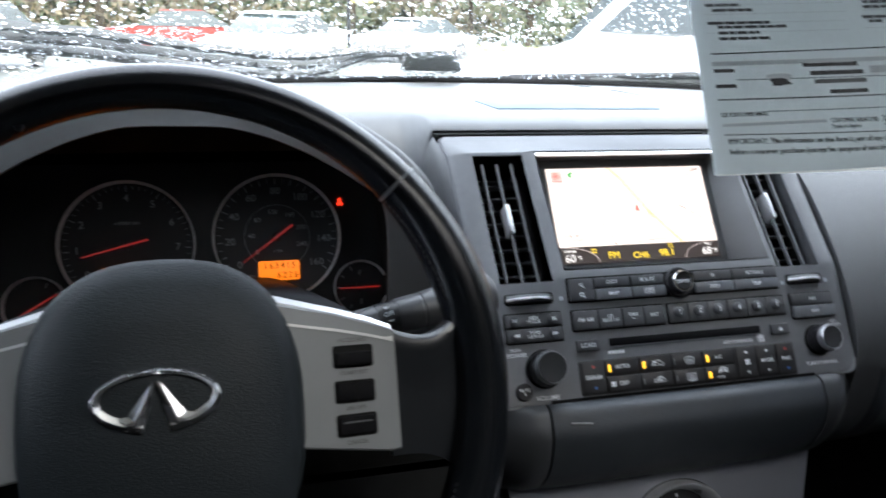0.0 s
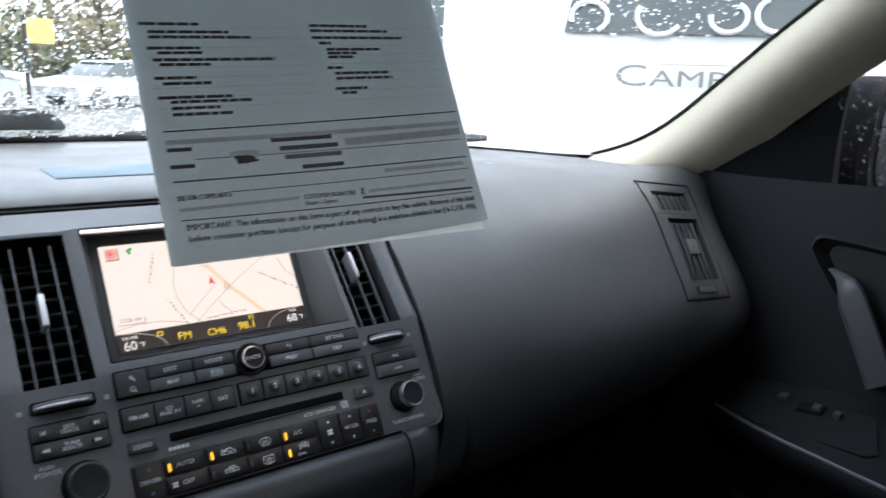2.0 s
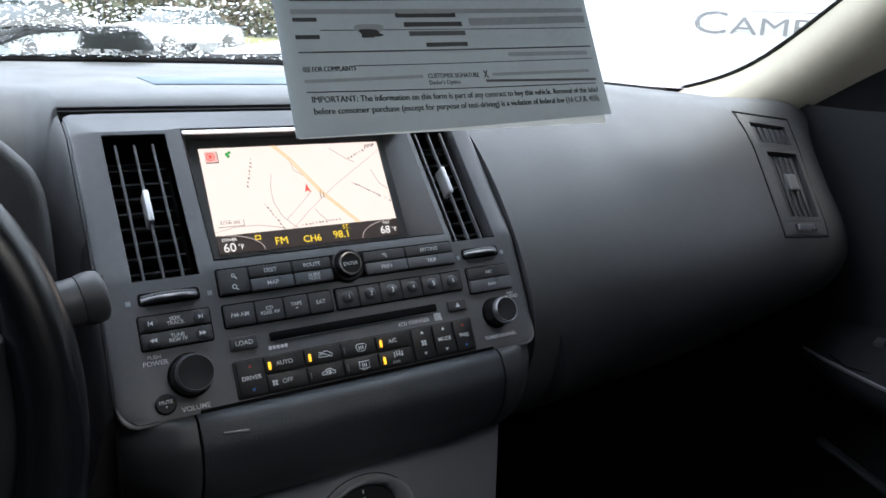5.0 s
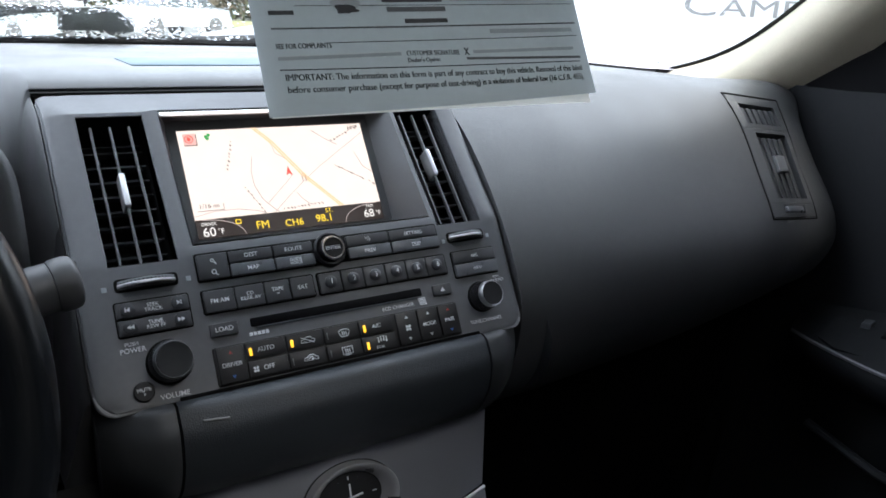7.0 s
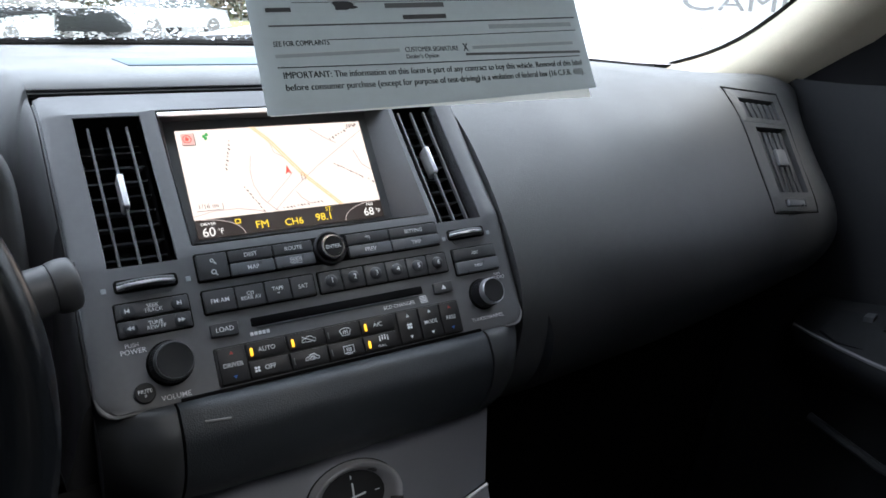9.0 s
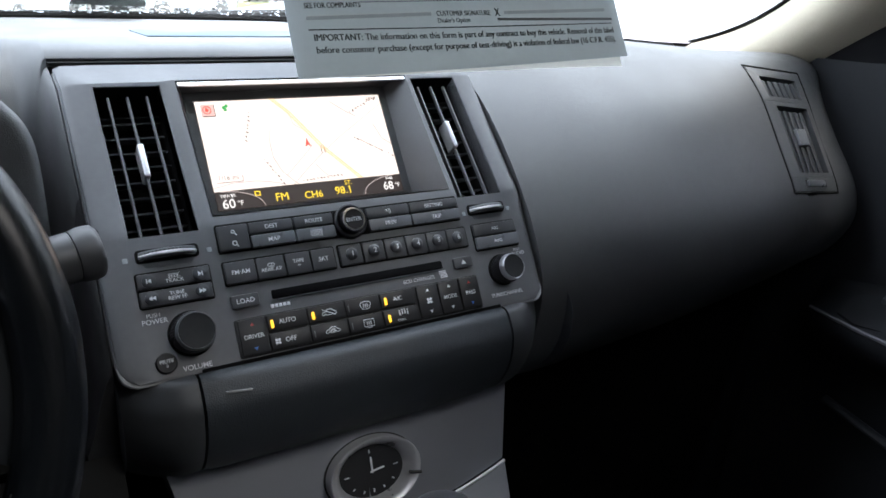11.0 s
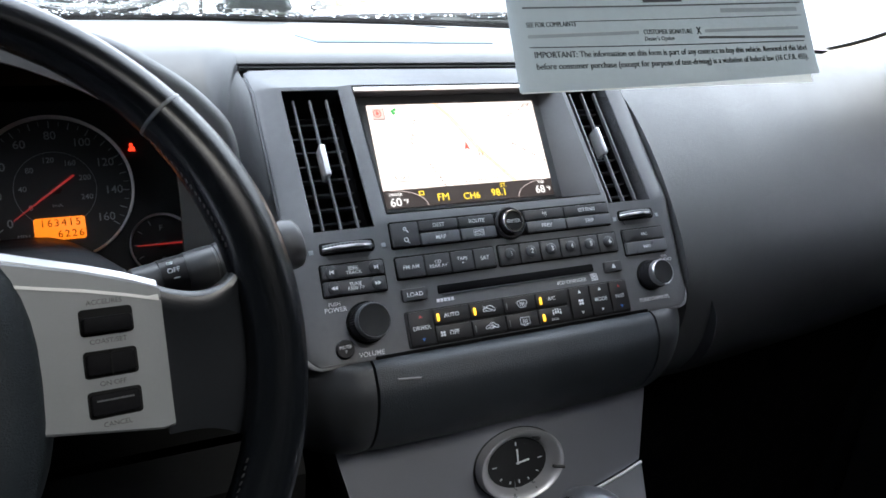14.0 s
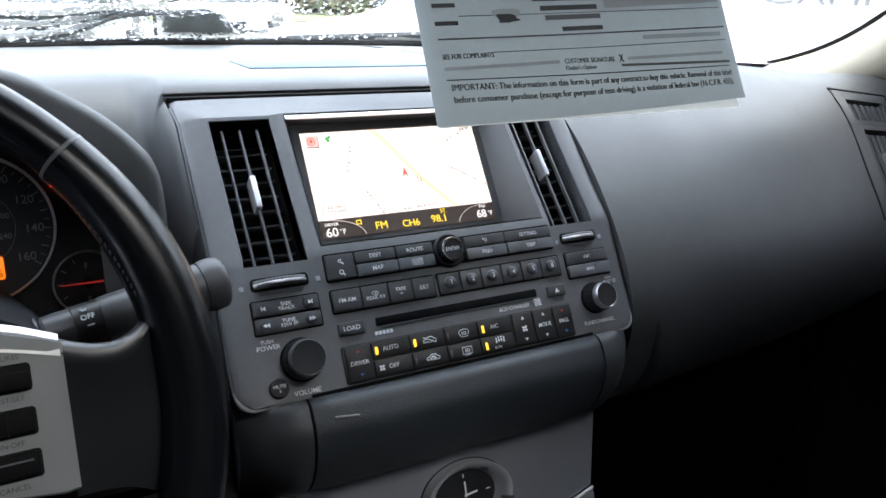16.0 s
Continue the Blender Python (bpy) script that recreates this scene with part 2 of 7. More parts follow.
def turned(bm, prof, n=40, cx=0.0, cy=0.0, cap0=True, cap1=True):
    """Lathe about z: prof of (radius, z)."""
    loft(bm, [[(cx + r * math.cos(2 * math.pi * i / n), cy + r * math.sin(2 * math.pi * i / n), z) for i in range(n)] for r, z in prof], cap0, cap1)


def box(bm, x0, x1, y0, y1, z0, z1):
    loft(bm, [[(x0, y0, z), (x1, y0, z), (x1, y1, z), (x0, y1, z)] for z in (z0, z1)])


def tube(bm, pts, r, n=10, squash=None):
    """Round bar along points; r may be a list."""
    pts = [Vector(p) for p in pts]
    rings, prev = [], None
    for i, p in enumerate(pts):
        d = (pts[min(i + 1, len(pts) - 1)] - pts[max(i - 1, 0)]).normalized()
        a = prev if prev is not None else (Vector((0, 0, 1)) if abs(d.z) < 0.9 else Vector((1, 0, 0)))
        u = (a - d * a.dot(d)).normalized()
        v = d.cross(u)
        prev = u
        rad = r[i] if isinstance(r, (list, tuple)) else r
        rings.append([p + rad * (math.cos(2 * math.pi * k / n) * u * (squash or 1) + math.sin(2 * math.pi * k / n) * v) for k in range(n)])
    loft(bm, rings)


def grid_skin(bm, rows, closed=False):
    vs = [[bm.verts.new(p) for p in row] for row in rows]
    for a, b in zip(vs[:-1], vs[1:]):
        for i in range(len(a) - 1):
            bm.faces.new((a[i], a[i + 1], b[i + 1], b[i]))
    return vs


def smooth_line(pts, n):
    """Points on a Catmull-Rom curve through pts."""
    P = [np.array(p, float) for p in pts]
    P = [2 * P[0] - P[1]] + P + [2 * P[-1] - P[-2]]
    out = []
    for i in range(1, len(P) - 2):
        for k in range(n):
            t = k / n
            a, b, c, d = P[i - 1 : i + 3]
            out.append(0.5 * (2 * b + (c - a) * t + (2 * a - 5 * b + 4 * c - d) * t * t + (3 * b - a - 3 * c + d) * t ** 3))
    out.append(P[-2])
    return out


def lettering(name, body, size, m, material, parent, align="CENTER", depth=0.00012, bold=0.0, stretch=1.0):
    """Printed words as a thin mesh, standing in the plane of m (x along, y up, z out)."""
    cu = bpy.data.curves.new(name, "FONT")
    cu.body, cu.size, cu.align_x, cu.align_y = body, size, align, "CENTER"
    cu.extrude, cu.offset, cu.resolution_u = depth, bold, 3
    tmp = bpy.data.objects.new(name, cu)
    me = bpy.data.meshes.new_from_object(tmp)
    bpy.data.objects.remove(tmp)
    bpy.data.curves.remove(cu)
    me.materials.clear()
    me.materials.append(material)
    me.name = name
    ob = new(name, me)
    ob.matrix_world = m @ Matrix.Diagonal((stretch, 1, 1, 1))
    if parent is not None:
        ob.parent = parent
        ob.matrix_parent_inverse = world_of(parent).inverted()
    return ob


def frame_at(o, right, up):
    """Matrix at o with x along right, y along up, z out."""
    x = Vector(right).normalized()
    z = x.cross(Vector(up)).normalized()
    y = z.cross(x)
    return Matrix(((x.x, y.x, z.x, o[0]), (x.y, y.y, z.y, o[1]), (x.z, y.z, z.z, o[2]), (0, 0, 0, 1)))


# the slope of the centre stack: y, z from its top edge to its foot
STACK = [(0.835, 1.196), (0.803, 1.187), (0.720, 1.100), (0.675, 1.021)]


def stack_at(x, s, h=0.0):
    """Frame on the centre stack at x across and s down the slope, h proud of it."""
    at = 0.0
    h -= 0.0055
    for (y0, z0), (y1, z1) in zip(STACK[:-1], STACK[1:]):
        d = math.hypot(y1 - y0, z1 - z0)
        if s <= at + d + 1e-9 or (y1, z1) == STACK[-1]:
            k = (s - at) / d
            up = Vector((0, (y0 - y1) / d, (z0 - z1) / d))
            out = Vector((1, 0, 0)).cross(up)
            o = Vector((x, y0 + k * (y1 - y0), z0 + k * (z1 - z0))) + out * h
            return frame_at(o, (1, 0, 0), up)
        at += d

# ---- car shell: closes the place round the camera ----
def base_y(x):
    return 1.335 - 0.745 * x * x


def head_y(x):
    return 0.62 - 0.50 * x * x


def screen_at(u, v, off=0.0):
    """u across -1..1, v from the cowl 0 to the roof 1; off outwards."""
    xb, xt = 0.70 * u, 0.585 * u
    p = Vector((xb, base_y(xb), 1.199)).lerp(Vector((xt, head_y(xt), 1.580 - 0.045 * u ** 4)), v)
    p += Vector((0, 0.45, 0.89)) * (0.018 * math.sin(math.pi * v) + off)
    return p


# sunroof opening: out of view, added and sized to light dash and wheel
SUN_Y0, SUN_Y1, SUN_I0, SUN_I1 = -0.12, 0.30, 3, 9
roof = thing("ceiling", "cream fabric headliner of the car's roof", "headliner", "structure")
bm = bmesh.new()
rows = []
for i in range(13):
    x = -0.62 + 1.24 * i / 12
    drop = 0.06 * (x / 0.62) ** 4
    rows.append([(x, y, 1.585 - drop + dz) for y, dz in ((head_y(x) - 0.03, 0.0), (SUN_Y1, 0.02), (SUN_Y0, 0.015), (-0.6, 0.01), (-1.3, -0.05))])
    # front corners reach down the glass, out of view, to shade the dash ends
    rows[-1].insert(0, tuple(screen_at(x / 0.585, 1 - 0.34 * (x / 0.6) ** 2, -0.010)))


def roof_skin(bm, rows):
    """Roof sheet with the added sunroof opening left out."""
    vs = [[bm.verts.new(p) for p in row] for row in rows]
    for i in range(12):
        for j in range(5):
            if not (j == 2 and SUN_I0 <= i < SUN_I1):
                bm.faces.new((vs[i][j], vs[i][j + 1], vs[i + 1][j + 1], vs[i + 1][j]))


roof_skin(bm, rows)
roof_skin(bm, [[(x, y, z + 0.03) for x, y, z in row] for row in rows])
part("headliner", bm, M_CREAM, roof)
bm = bmesh.new()
ring = [rows[SUN_I0][2], rows[SUN_I1][2], rows[SUN_I1][3], rows[SUN_I0][3]]
loft(bm, [[(x, y, z - 0.003) for x, y, z in ring], [(x, y, z + 0.033) for x, y, z in ring]], False, False)
part("added_sunroof_frame", bm, M_CREAM, roof)
sunroof = thing("added_window_4", "unseen tinted sunroof pane added to light the cabin from above", "sunroof", "structure")
bm = bmesh.new()
box(bm, rows[SUN_I0][2][0], rows[SUN_I1][2][0], SUN_Y0, SUN_Y1, 1.636, 1.640)
part("pane", bm, M_SUNGLASS, sunroof)
floor_ob = thing("floor", "black carpet on the car floor", "car floor", "structure")
bm = bmesh.new()
box(bm, -0.78, 0.78, -1.4, 1.0, 0.40, 0.45)
part("carpet", bm, M_CARPET, floor_ob)
bm = bmesh.new()
box(bm, -0.78, 0.78, 1.0, 1.04, 0.42, 1.10)
part("firewall", bm, M_CARPET, floor_ob)

rear = thing("wall_rear", "plain unseen wall closing the cabin, stepped forward to shade the passenger dash", "car body", "structure")
bm = bmesh.new()
box(bm, -0.78, -0.02, -0.66, -0.60, 0.45, 1.62)
part("closing_wall", bm, M_DOOR, rear)
# added nearer wall behind the passenger keeps rear light off the lower dash
bm = bmesh.new()
box(bm, -0.02, 0.78, -0.20, -0.14, 0.45, 1.62)
part("closing_wall", bm, M_DOOR, rear)
bm = bmesh.new()
box(bm, -0.02, 0.04, -0.66, -0.20, 0.45, 1.62)
part("closing_wall", bm, M_DOOR, rear)


def body_side(name, sx):
    side = thing(name, "dark body side of the car with window openings", "car body", "structure")
    bm = bmesh.new()
    x0, x1 = (0.735, 0.80) if sx > 0 else (-0.80, -0.735)
    box(bm, x0, x1, -1.4, 1.12, 0.42, 1.165)
    part("lower_body", bm, M_DOOR, side)
    bm = bmesh.new()
    for y in (-0.30, -1.25):
        loft(bm, [[(sx * 0.755, y + k, 1.16), (sx * 0.795, y + k, 1.16), (sx * 0.795, y - 0.1 + k, 1.16), (sx * 0.755, y - 0.1 + k, 1.16)] if z == 0 else
                  [(sx * 0.62, y + k, 1.56), (sx * 0.66, y + k, 1.56), (sx * 0.66, y - 0.1 + k, 1.56), (sx * 0.62, y - 0.1 + k, 1.56)] for z, k in ((0, 0), (1, -0.03))])
    part("pillar_trim", bm, M_CREAM, side)
    bm = bmesh.new()
    tube(bm, [(sx * 0.60, 0.45, 1.545), (sx * 0.63, 0.3, 1.57), (sx * 0.63, -0.5, 1.565), (sx * 0.60, -1.3, 1.5)], 0.035, 8)
    part("roof_rail_trim", bm, M_CREAM, side)


body_side("wall_right", 1)
body_side("wall_left", -1)
# added panel, out of view, closes most of the driver's window against its light
bm = bmesh.new()
loft(bm, [[(-0.80, y, 1.16), (-0.76, y, 1.16), (-0.66, y, 1.56), (-0.70, y, 1.56)] for y in (-0.66, 0.50)])
part("side_light_block", bm, M_DOOR, bpy.data.objects["wall_left"])
driver_glass = thing("window_3", "driver's side window pane letting in daylight", "car window", "structure")
bm = bmesh.new()
for off in (0.0, 0.004):
    grid_skin(bm, [[(-0.752 - off + (z - 1.16) * 0.26, y, z) for y in (0.70, 0.60, 0.50)] for z in (1.16, 1.35, 1.56)])
g3 = part("pane", bm, M_GLASS, driver_glass)
g3.visible_shadow = False

# matching unseen panel holds passenger-side light off the dash end
bm = bmesh.new()
loft(bm, [[(0.80, y, 1.16), (0.76, y, 1.16), (0.66, y, 1.56), (0.70, y, 1.56)] for y in (-0.66, 0.555)])
part("side_light_block", bm, M_DOOR, bpy.data.objects["wall_right"])

# ---- windscreen with rain ----
windscreen = thing("window_1", "wet car windscreen covered in raindrops", "windscreen", "structure")


def edge_u(v):
    """Where the glass meets the pillar cover, rounded into the lower corner."""
    return 1.037 - 0.075 * math.exp(-v / 0.07)


bm = bmesh.new()
for off in (0.0, 0.005):
    grid_skin(bm, [[screen_at(-1.07 + 2.14 * i / 28, j / 12, off) for i in range(29)] for j in range(13)])
pane = part("pane", bm, M_GLASS, windscreen)
pane.visible_shadow = False
bm = bmesh.new()
VS = [0.0, 0.01, 0.02, 0.035, 0.05, 0.07, 0.1, 0.14, 0.2, 0.3, 0.45, 0.6, 0.8, 1.0]
for sx in (-1, 1):
    for off in (-0.0012, 0.0008):
        grid_skin(bm, [[screen_at(sx * (edge_u(v) - 0.0015 + (1.07 - edge_u(v)) * i / 3), v, off) for i in range(4)] for v in VS])
for off in (-0.0012, 0.0008):
    grid_skin(bm, [[screen_at(-1.0 + 2.0 * i / 24, v, off) for i in range(25)] for v in (0.86, 0.93, 1.0)])
part("black_border", bm, M_RUBBER, windscreen)

bm = bmesh.new()
tube(bm, [(x, base_y(x) - 0.001, 1.2060 - 0.012 * (abs(x) / 0.6) ** 3) for x in [-0.70 + 1.36 * i / 40 for i in range(41)]], 0.0058, 8)
part("base_seal", bm, M_MATT, windscreen, "black rubber seal along the glass base")

# rain on the glass, one sheet of many flattened beads
rain = thing("raindrops", "many clear raindrops beaded on the windscreen", "raindrops", "stuff")
rng = random.Random(4)
dv, df = [], []
DOME = [(1.0, 0.0), (0.92, 0.32), (0.62, 0.58)]


def bead(o, nx, ny, nz, r, long, high, seg=8):
    b = len(dv)
    for k, (rr, hh) in enumerate(DOME):
        for i in range(seg):
            a = 2 * math.pi * i / seg
            dv.append(o + nx * (r * 1.25 * rr * math.cos(a)) + ny * (r * long * rr * math.sin(a)) + nz * (r * high * hh))
    dv.append(o + nz * (r * high * 0.68))
    for k in range(len(DOME) - 1):
        for i in range(seg):
            j = (i + 1) % seg
            df.append((b + k * seg + i, b + k * seg + j, b + (k + 1) * seg + j, b + (k + 1) * seg + i))
    for i in range(seg):
        df.append((b + (len(DOME) - 1) * seg + i, b + (len(DOME) - 1) * seg + (i + 1) % seg, b + len(DOME) * seg))


for k in range(9600):
    u = rng.uniform(-0.80, 0.97)
    v = rng.uniform(0.005, 0.72) ** 1.25
    o = screen_at(u, v, 0.0055)
    ny = (screen_at(u, min(1, v + 0.02), 0.0055) - o).normalized()
    nx = (screen_at(u + 0.02, v, 0.0055) - o).normalized()
    nz = nx.cross(ny).normalized()
    r = 0.0006 + 0.0016 * rng.random() ** 2.4
    bead(o, nx, ny, nz, r, rng.uniform(0.8, 1.25), rng.uniform(0.30, 0.5))
for k in range(2600):
    u, v = rng.uniform(-0.80, 0.10), rng.uniform(0.002, 0.17)
    o = screen_at(u, v, 0.0055)
    ny = (screen_at(u, v + 0.02, 0.0055) - o).normalized()
    nx = (screen_at(u + 0.02, v, 0.0055) - o).normalized()
    bead(o, nx, ny, nx.cross(ny).normalized(), 0.0007 + 0.0012 * rng.random() ** 2.2, rng.uniform(0.8, 1.2), rng.uniform(0.7, 1.05))
me = bpy.data.meshes.new("beads")
me.from_pydata(dv, [], df)
me.shade_smooth()
me.materials.append(M_DROP)
beads = new("beads", me)
beads.parent = rain
beads.visible_shadow = False

# cowl and wipers outside the glass
cowl = thing("cowl", "black plastic cowl below the windscreen", "cowl", "structure")
bm = bmesh.new()
grid_skin(bm, [[(x, base_y(x) + dy, z) for x in [-0.8 + 1.6 * i / 20 for i in range(21)]] for dy, z in ((0.0, 1.197), (0.04, 1.195), (0.12, 1.180), (0.20, 1.175), (0.21, 1.12))])
part("cowl_panel", bm, M_RUBBER, cowl)


def on_glass(bm, upper, lower, u0, u1, n, o0, o1):
    """Flat piece lying along the outside of the glass between two edge lines."""
    rings = []
    for i in range(n + 1):
        u = u0 + (u1 - u0) * i / n
        hi, lo = float(np.interp(u, *upper)) - 0.022, float(np.interp(u, *lower)) - 0.022
        m = (hi + lo) / 2
        rings.append([screen_at(u, lo, o0), screen_at(u, lo, o0 + 0.3 * (o1 - o0)), screen_at(u, m, o1), screen_at(u, hi, o0 + 0.3 * (o1 - o0)), screen_at(u, hi, o0)])
    loft(bm, rings)


driver_wiper = thing("windscreen_wiper", "black windscreen wiper with a broad arm resting on the wet glass", "wiper", group="windscreen wipers")
HI = ((-0.86, -0.7, -0.55, -0.4, -0.31, -0.2, -0.12), (0.160, 0.135, 0.10, 0.070, 0.070, 0.092, 0.092))
LO = ((-0.86, -0.7, -0.55, -0.4, -0.33, -0.275, -0.205, -0.12), (0.10, 0.070, 0.022, -0.010, -0.010, 0.014, 0.064, 0.076))
for name, f0, f1 in (("blade", 0.0, 0.15), ("blade_frame", 0.42, 0.52), ("arm", 0.80, 1.0)):
    us = [-0.86 + 0.74 * i / 40 for i in range(41)]
    wave = [0.03 * math.sin(61 * u) + 0.02 * math.sin(149 * u) for u in us]
    hi = [float(np.interp(u, *HI)) for u in us]
    lo = [float(np.interp(u, *LO)) for u in us]
    bm = bmesh.new()
    on_glass(bm, (us, [a + (b_ - a) * (f0 + (w if f0 else 0)) for a, b_, w in zip(hi, lo, wave)]), (us, [a + (b_ - a) * (f1 - (w if f1 < 1 else 0)) for a, b_, w in zip(hi, lo, wave)]), -0.86, -0.12, 40, 0.022, 0.032)
    part(name, bm, M_WIPER, driver_wiper)
bm = bmesh.new()
on_glass(bm, ((-0.125, -0.055, -0.03, 0.0, 0.01), (0.086, 0.094, 0.086, 0.050, 0.030)), ((-0.125, 0.01), (0.022, 0.020)), -0.125, 0.01, 12, 0.022, 0.030)
part("arm_cover", bm, M_TRIM, driver_wiper, "grey cover over the wiper arm's end")
side_wiper = thing("windscreen_wiper", "black windscreen wiper low on the passenger side of the glass", "wiper", group="windscreen wipers")
bm = bmesh.new()
tube(bm, [screen_at(0.30 + 0.05 * i, -0.004 + 0.0010 * i, 0.016) for i in range(11)], [0.004] + [0.0085] * 8 + [0.0070, 0.003], 8, squash=1.3)
part("blade", bm, M_WIPER, side_wiper)
bm = bmesh.new()
pv = screen_at(0.12, 0.0, 0.0) + Vector((0, 0.05, -0.03))
tube(bm, [pv, pv + Vector((0, 0, 0.036)), screen_at(0.5, 0.012, 0.022), screen_at(0.55, 0.014, 0.016)], [0.010, 0.008, 0.006, 0.005], 8)
part("arm", bm, M_BLACK, side_wiper)


# ---- windscreen pillars ----
def pillar(name, sx):
    p = thing(name, "cream fabric-covered windscreen pillar trim", "pillar", "structure")
    bm = bmesh.new()
    rings = []
    for t in range(25):
        v = -0.02 + 1.04 * (t / 24) ** 1.5
        g = screen_at(sx * edge_u(max(v, 0)), v, -0.004)
        # inner face wraps from the glass edge back towards the door frame
        w = 0.076 + 0.012 * (1 - v) ** 3
        pts = []
        for k in range(9):
            a = k / 8
            back = Vector((sx * 0.040 * a ** 2.2, -(w - 0.012) * a, -0.058 * a))
            bulge = Vector((-sx * 0.030, -0.012, 0.0)) * math.sin(math.pi * min(1, a * 1.05)) ** 0.9
            pts.append(g + back + bulge)
        pts += [g + Vector((sx * 0.060, 0.012 - w, -0.040)), g + Vector((sx * 0.045, 0.0, 0.005))]
        rings.append(pts)
    loft(bm, rings)
    part("pillar_cover", bm, M_CREAM, p)


pillar("trim_right_pillar", 1)
pillar("trim_left_pillar", -1)

# ---- dashboard ----
dash = thing("dashboard", "dark grey soft vinyl dashboard with a smooth rounded passenger side", "dashboard", "structure")


HC = -0.385
ARCH = [(0.0, 1.236), (0.045, 1.2352), (0.085, 1.2315), (0.120, 1.2240), (0.150, 1.2075), (0.168, 1.1945), (0.183, 1.179), (0.1905, 1.167), (0.1948, 1.147), (0.196, 1.10), (0.196, 1.05), (0.194, 0.985)]


def top_z(x, y):
    return 1.2085 - 0.012 * (abs(x) / 0.6) ** 3 - 0.006 * max(0, (y - 1.05) / 0.28) ** 2


def side_profile(x):
    """Section of the passenger side: dash top, rounded shoulder, belly and the dark space below."""
    b = base_y(x)
    k = min(1, max(0, (x - 0.17) / 0.5))
    j = min(1.0, 2.2 * k)
    q = k ** 1.3
    swell = 0.012 * max(0.0, 1 - (max(0.0, x - 0.41) / 0.25) ** 2)
    pts = [(b, top_z(x, b)), (0.5 * (b + 1.0) + 0.02, top_z(x, 1.1)), (0.97, top_z(x, 0.97)), (0.90, top_z(x, 0.9)), (0.862 - 0.010 * q, 1.2025 - 0.006 * q), (0.828 - 0.010 * q, 1.188 - 0.001 * q),
           (0.785 + 0.004 * q, 1.154), (0.735 + 0.019 * q, 1.102), (0.701 + 0.022 * q, 1.054), (0.689 + 0.022 * q, 1.014), (0.697 + 0.014 * q, 0.978), (0.722 + 0.006 * q, 0.948 - 0.006 * j), (0.756, 0.924 - 0.010 * j), (0.80, 0.905 - 0.012 * j), (0.84, 0.75), (0.88, 0.45)]
    drop = -0.024 + 0.054 * k
    return smooth_line([(y - swell * min(1, max(0, (1.205 - z) / 0.05)), z + drop * (min(1, max(0, (1.075 - z) / 0.11)) if z > 0.86 else 0.0)) for y, z in pts], 5)


bm = bmesh.new()
xs = sorted([0.1690 + (0.720 - 0.1690) * i / 38 for i in range(39)] + [0.5588, 0.5592, 0.6452, 0.6456])
rows = []


def pocket(x, z):
    """Depth of the recess that takes the end air vent."""
    return 0.024 if 0.559 < x < 0.6454 and 1.058 < z < 1.176 else 0.0


for x in xs:
    pr = side_profile(x)
    fall = max(0.0, (x - 0.662) / 0.058) ** 2.4 * 0.024
    tuck = 0.008 * max(0.0, 1 - (x - 0.169) / 0.07) ** 2
    rows.append([(x, y + fall * min(1, max(0.15, (1.20 - z) / 0.06)) + tuck * min(1, max(0, (1.045 - z) / 0.06)) ** 1.6 + pocket(x, z), z - fall * 0.3) for y, z in pr])
rows.insert(0, [(0.1690, y + (0.06 if z < 1.19 else 0.0), z) for y, z in side_profile(0.1690)])
rows.append([(0.7215, y + 0.12, z - 0.03) for y, z in side_profile(0.70)])
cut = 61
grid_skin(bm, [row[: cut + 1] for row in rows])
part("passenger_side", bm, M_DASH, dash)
# below the belly the shade is put into a near-black colour
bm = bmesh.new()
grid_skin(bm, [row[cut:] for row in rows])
part("knee_panel", bm, M_HOLE, dash, "underside of the passenger dash, its shade painted near black")

bm = bmesh.new()
rows = []
for i in range(17):
    x = -0.1690 + 0.338 * i / 16
    b = base_y(x)
    pts = smooth_line([(b, top_z(x, b)), (1.15, top_z(x, 1.15)), (1.02, top_z(x, 1.0)), (0.93, 1.2085), (0.88, 1.2078), (0.856, 1.2045), (0.847, 1.1995), (0.8468, 1.1965)], 4)
    rows.append([(x, y, z) for y, z in pts] + [(x, 0.862, 1.190), (x, 0.965, 1.17), (x, 0.965, 0.93), (x, 0.85, 0.88)])
grid_skin(bm, rows)
part("top_pad", bm, M_DASH, dash)

FASCIA = [(0.93, 1.2085), (0.908, 1.2068), (0.890, 1.2010), (0.874, 1.189), (0.861, 1.170), (0.850, 1.140), (0.838, 1.10), (0.815, 1.04), (0.79, 0.97)]
PAD = [(0.93, 1.2085), (0.88, 1.2078), (0.856, 1.2045), (0.847, 1.1995), (0.8468, 1.1965)]
BESIDE = [tuple(p) for p in smooth_line([(1.02, 1.2085)] + PAD, 4)][4:] + [(0.8455, 1.1930), (0.815, 1.1850), (0.802, 1.1790), (0.760, 1.1340), (0.723, 1.0950), (0.700, 1.054), (0.682, 1.020), (0.678, 0.985)]
LIP = 0.748


def soft_max(a, b, k=0.008):
    h = max(k - abs(a - b), 0) / k
    return max(a, b) + h * h * k * 0.25


def arch_z(dx):
    return float(np.interp(dx, [p[0] for p in ARCH], [p[1] for p in ARCH]))


def fascia_z(x, y):
    k = min(1.0, max(0.0, (-x - 0.1690) / 0.022))
    k = k * k * (3 - 2 * k)
    one = np.interp(-y, [-p[0] for p in BESIDE], [p[1] for p in BESIDE])
    two = np.interp(-y, [-p[0] for p in FASCIA], [p[1] for p in FASCIA])
    return float(one + (two - one) * k)


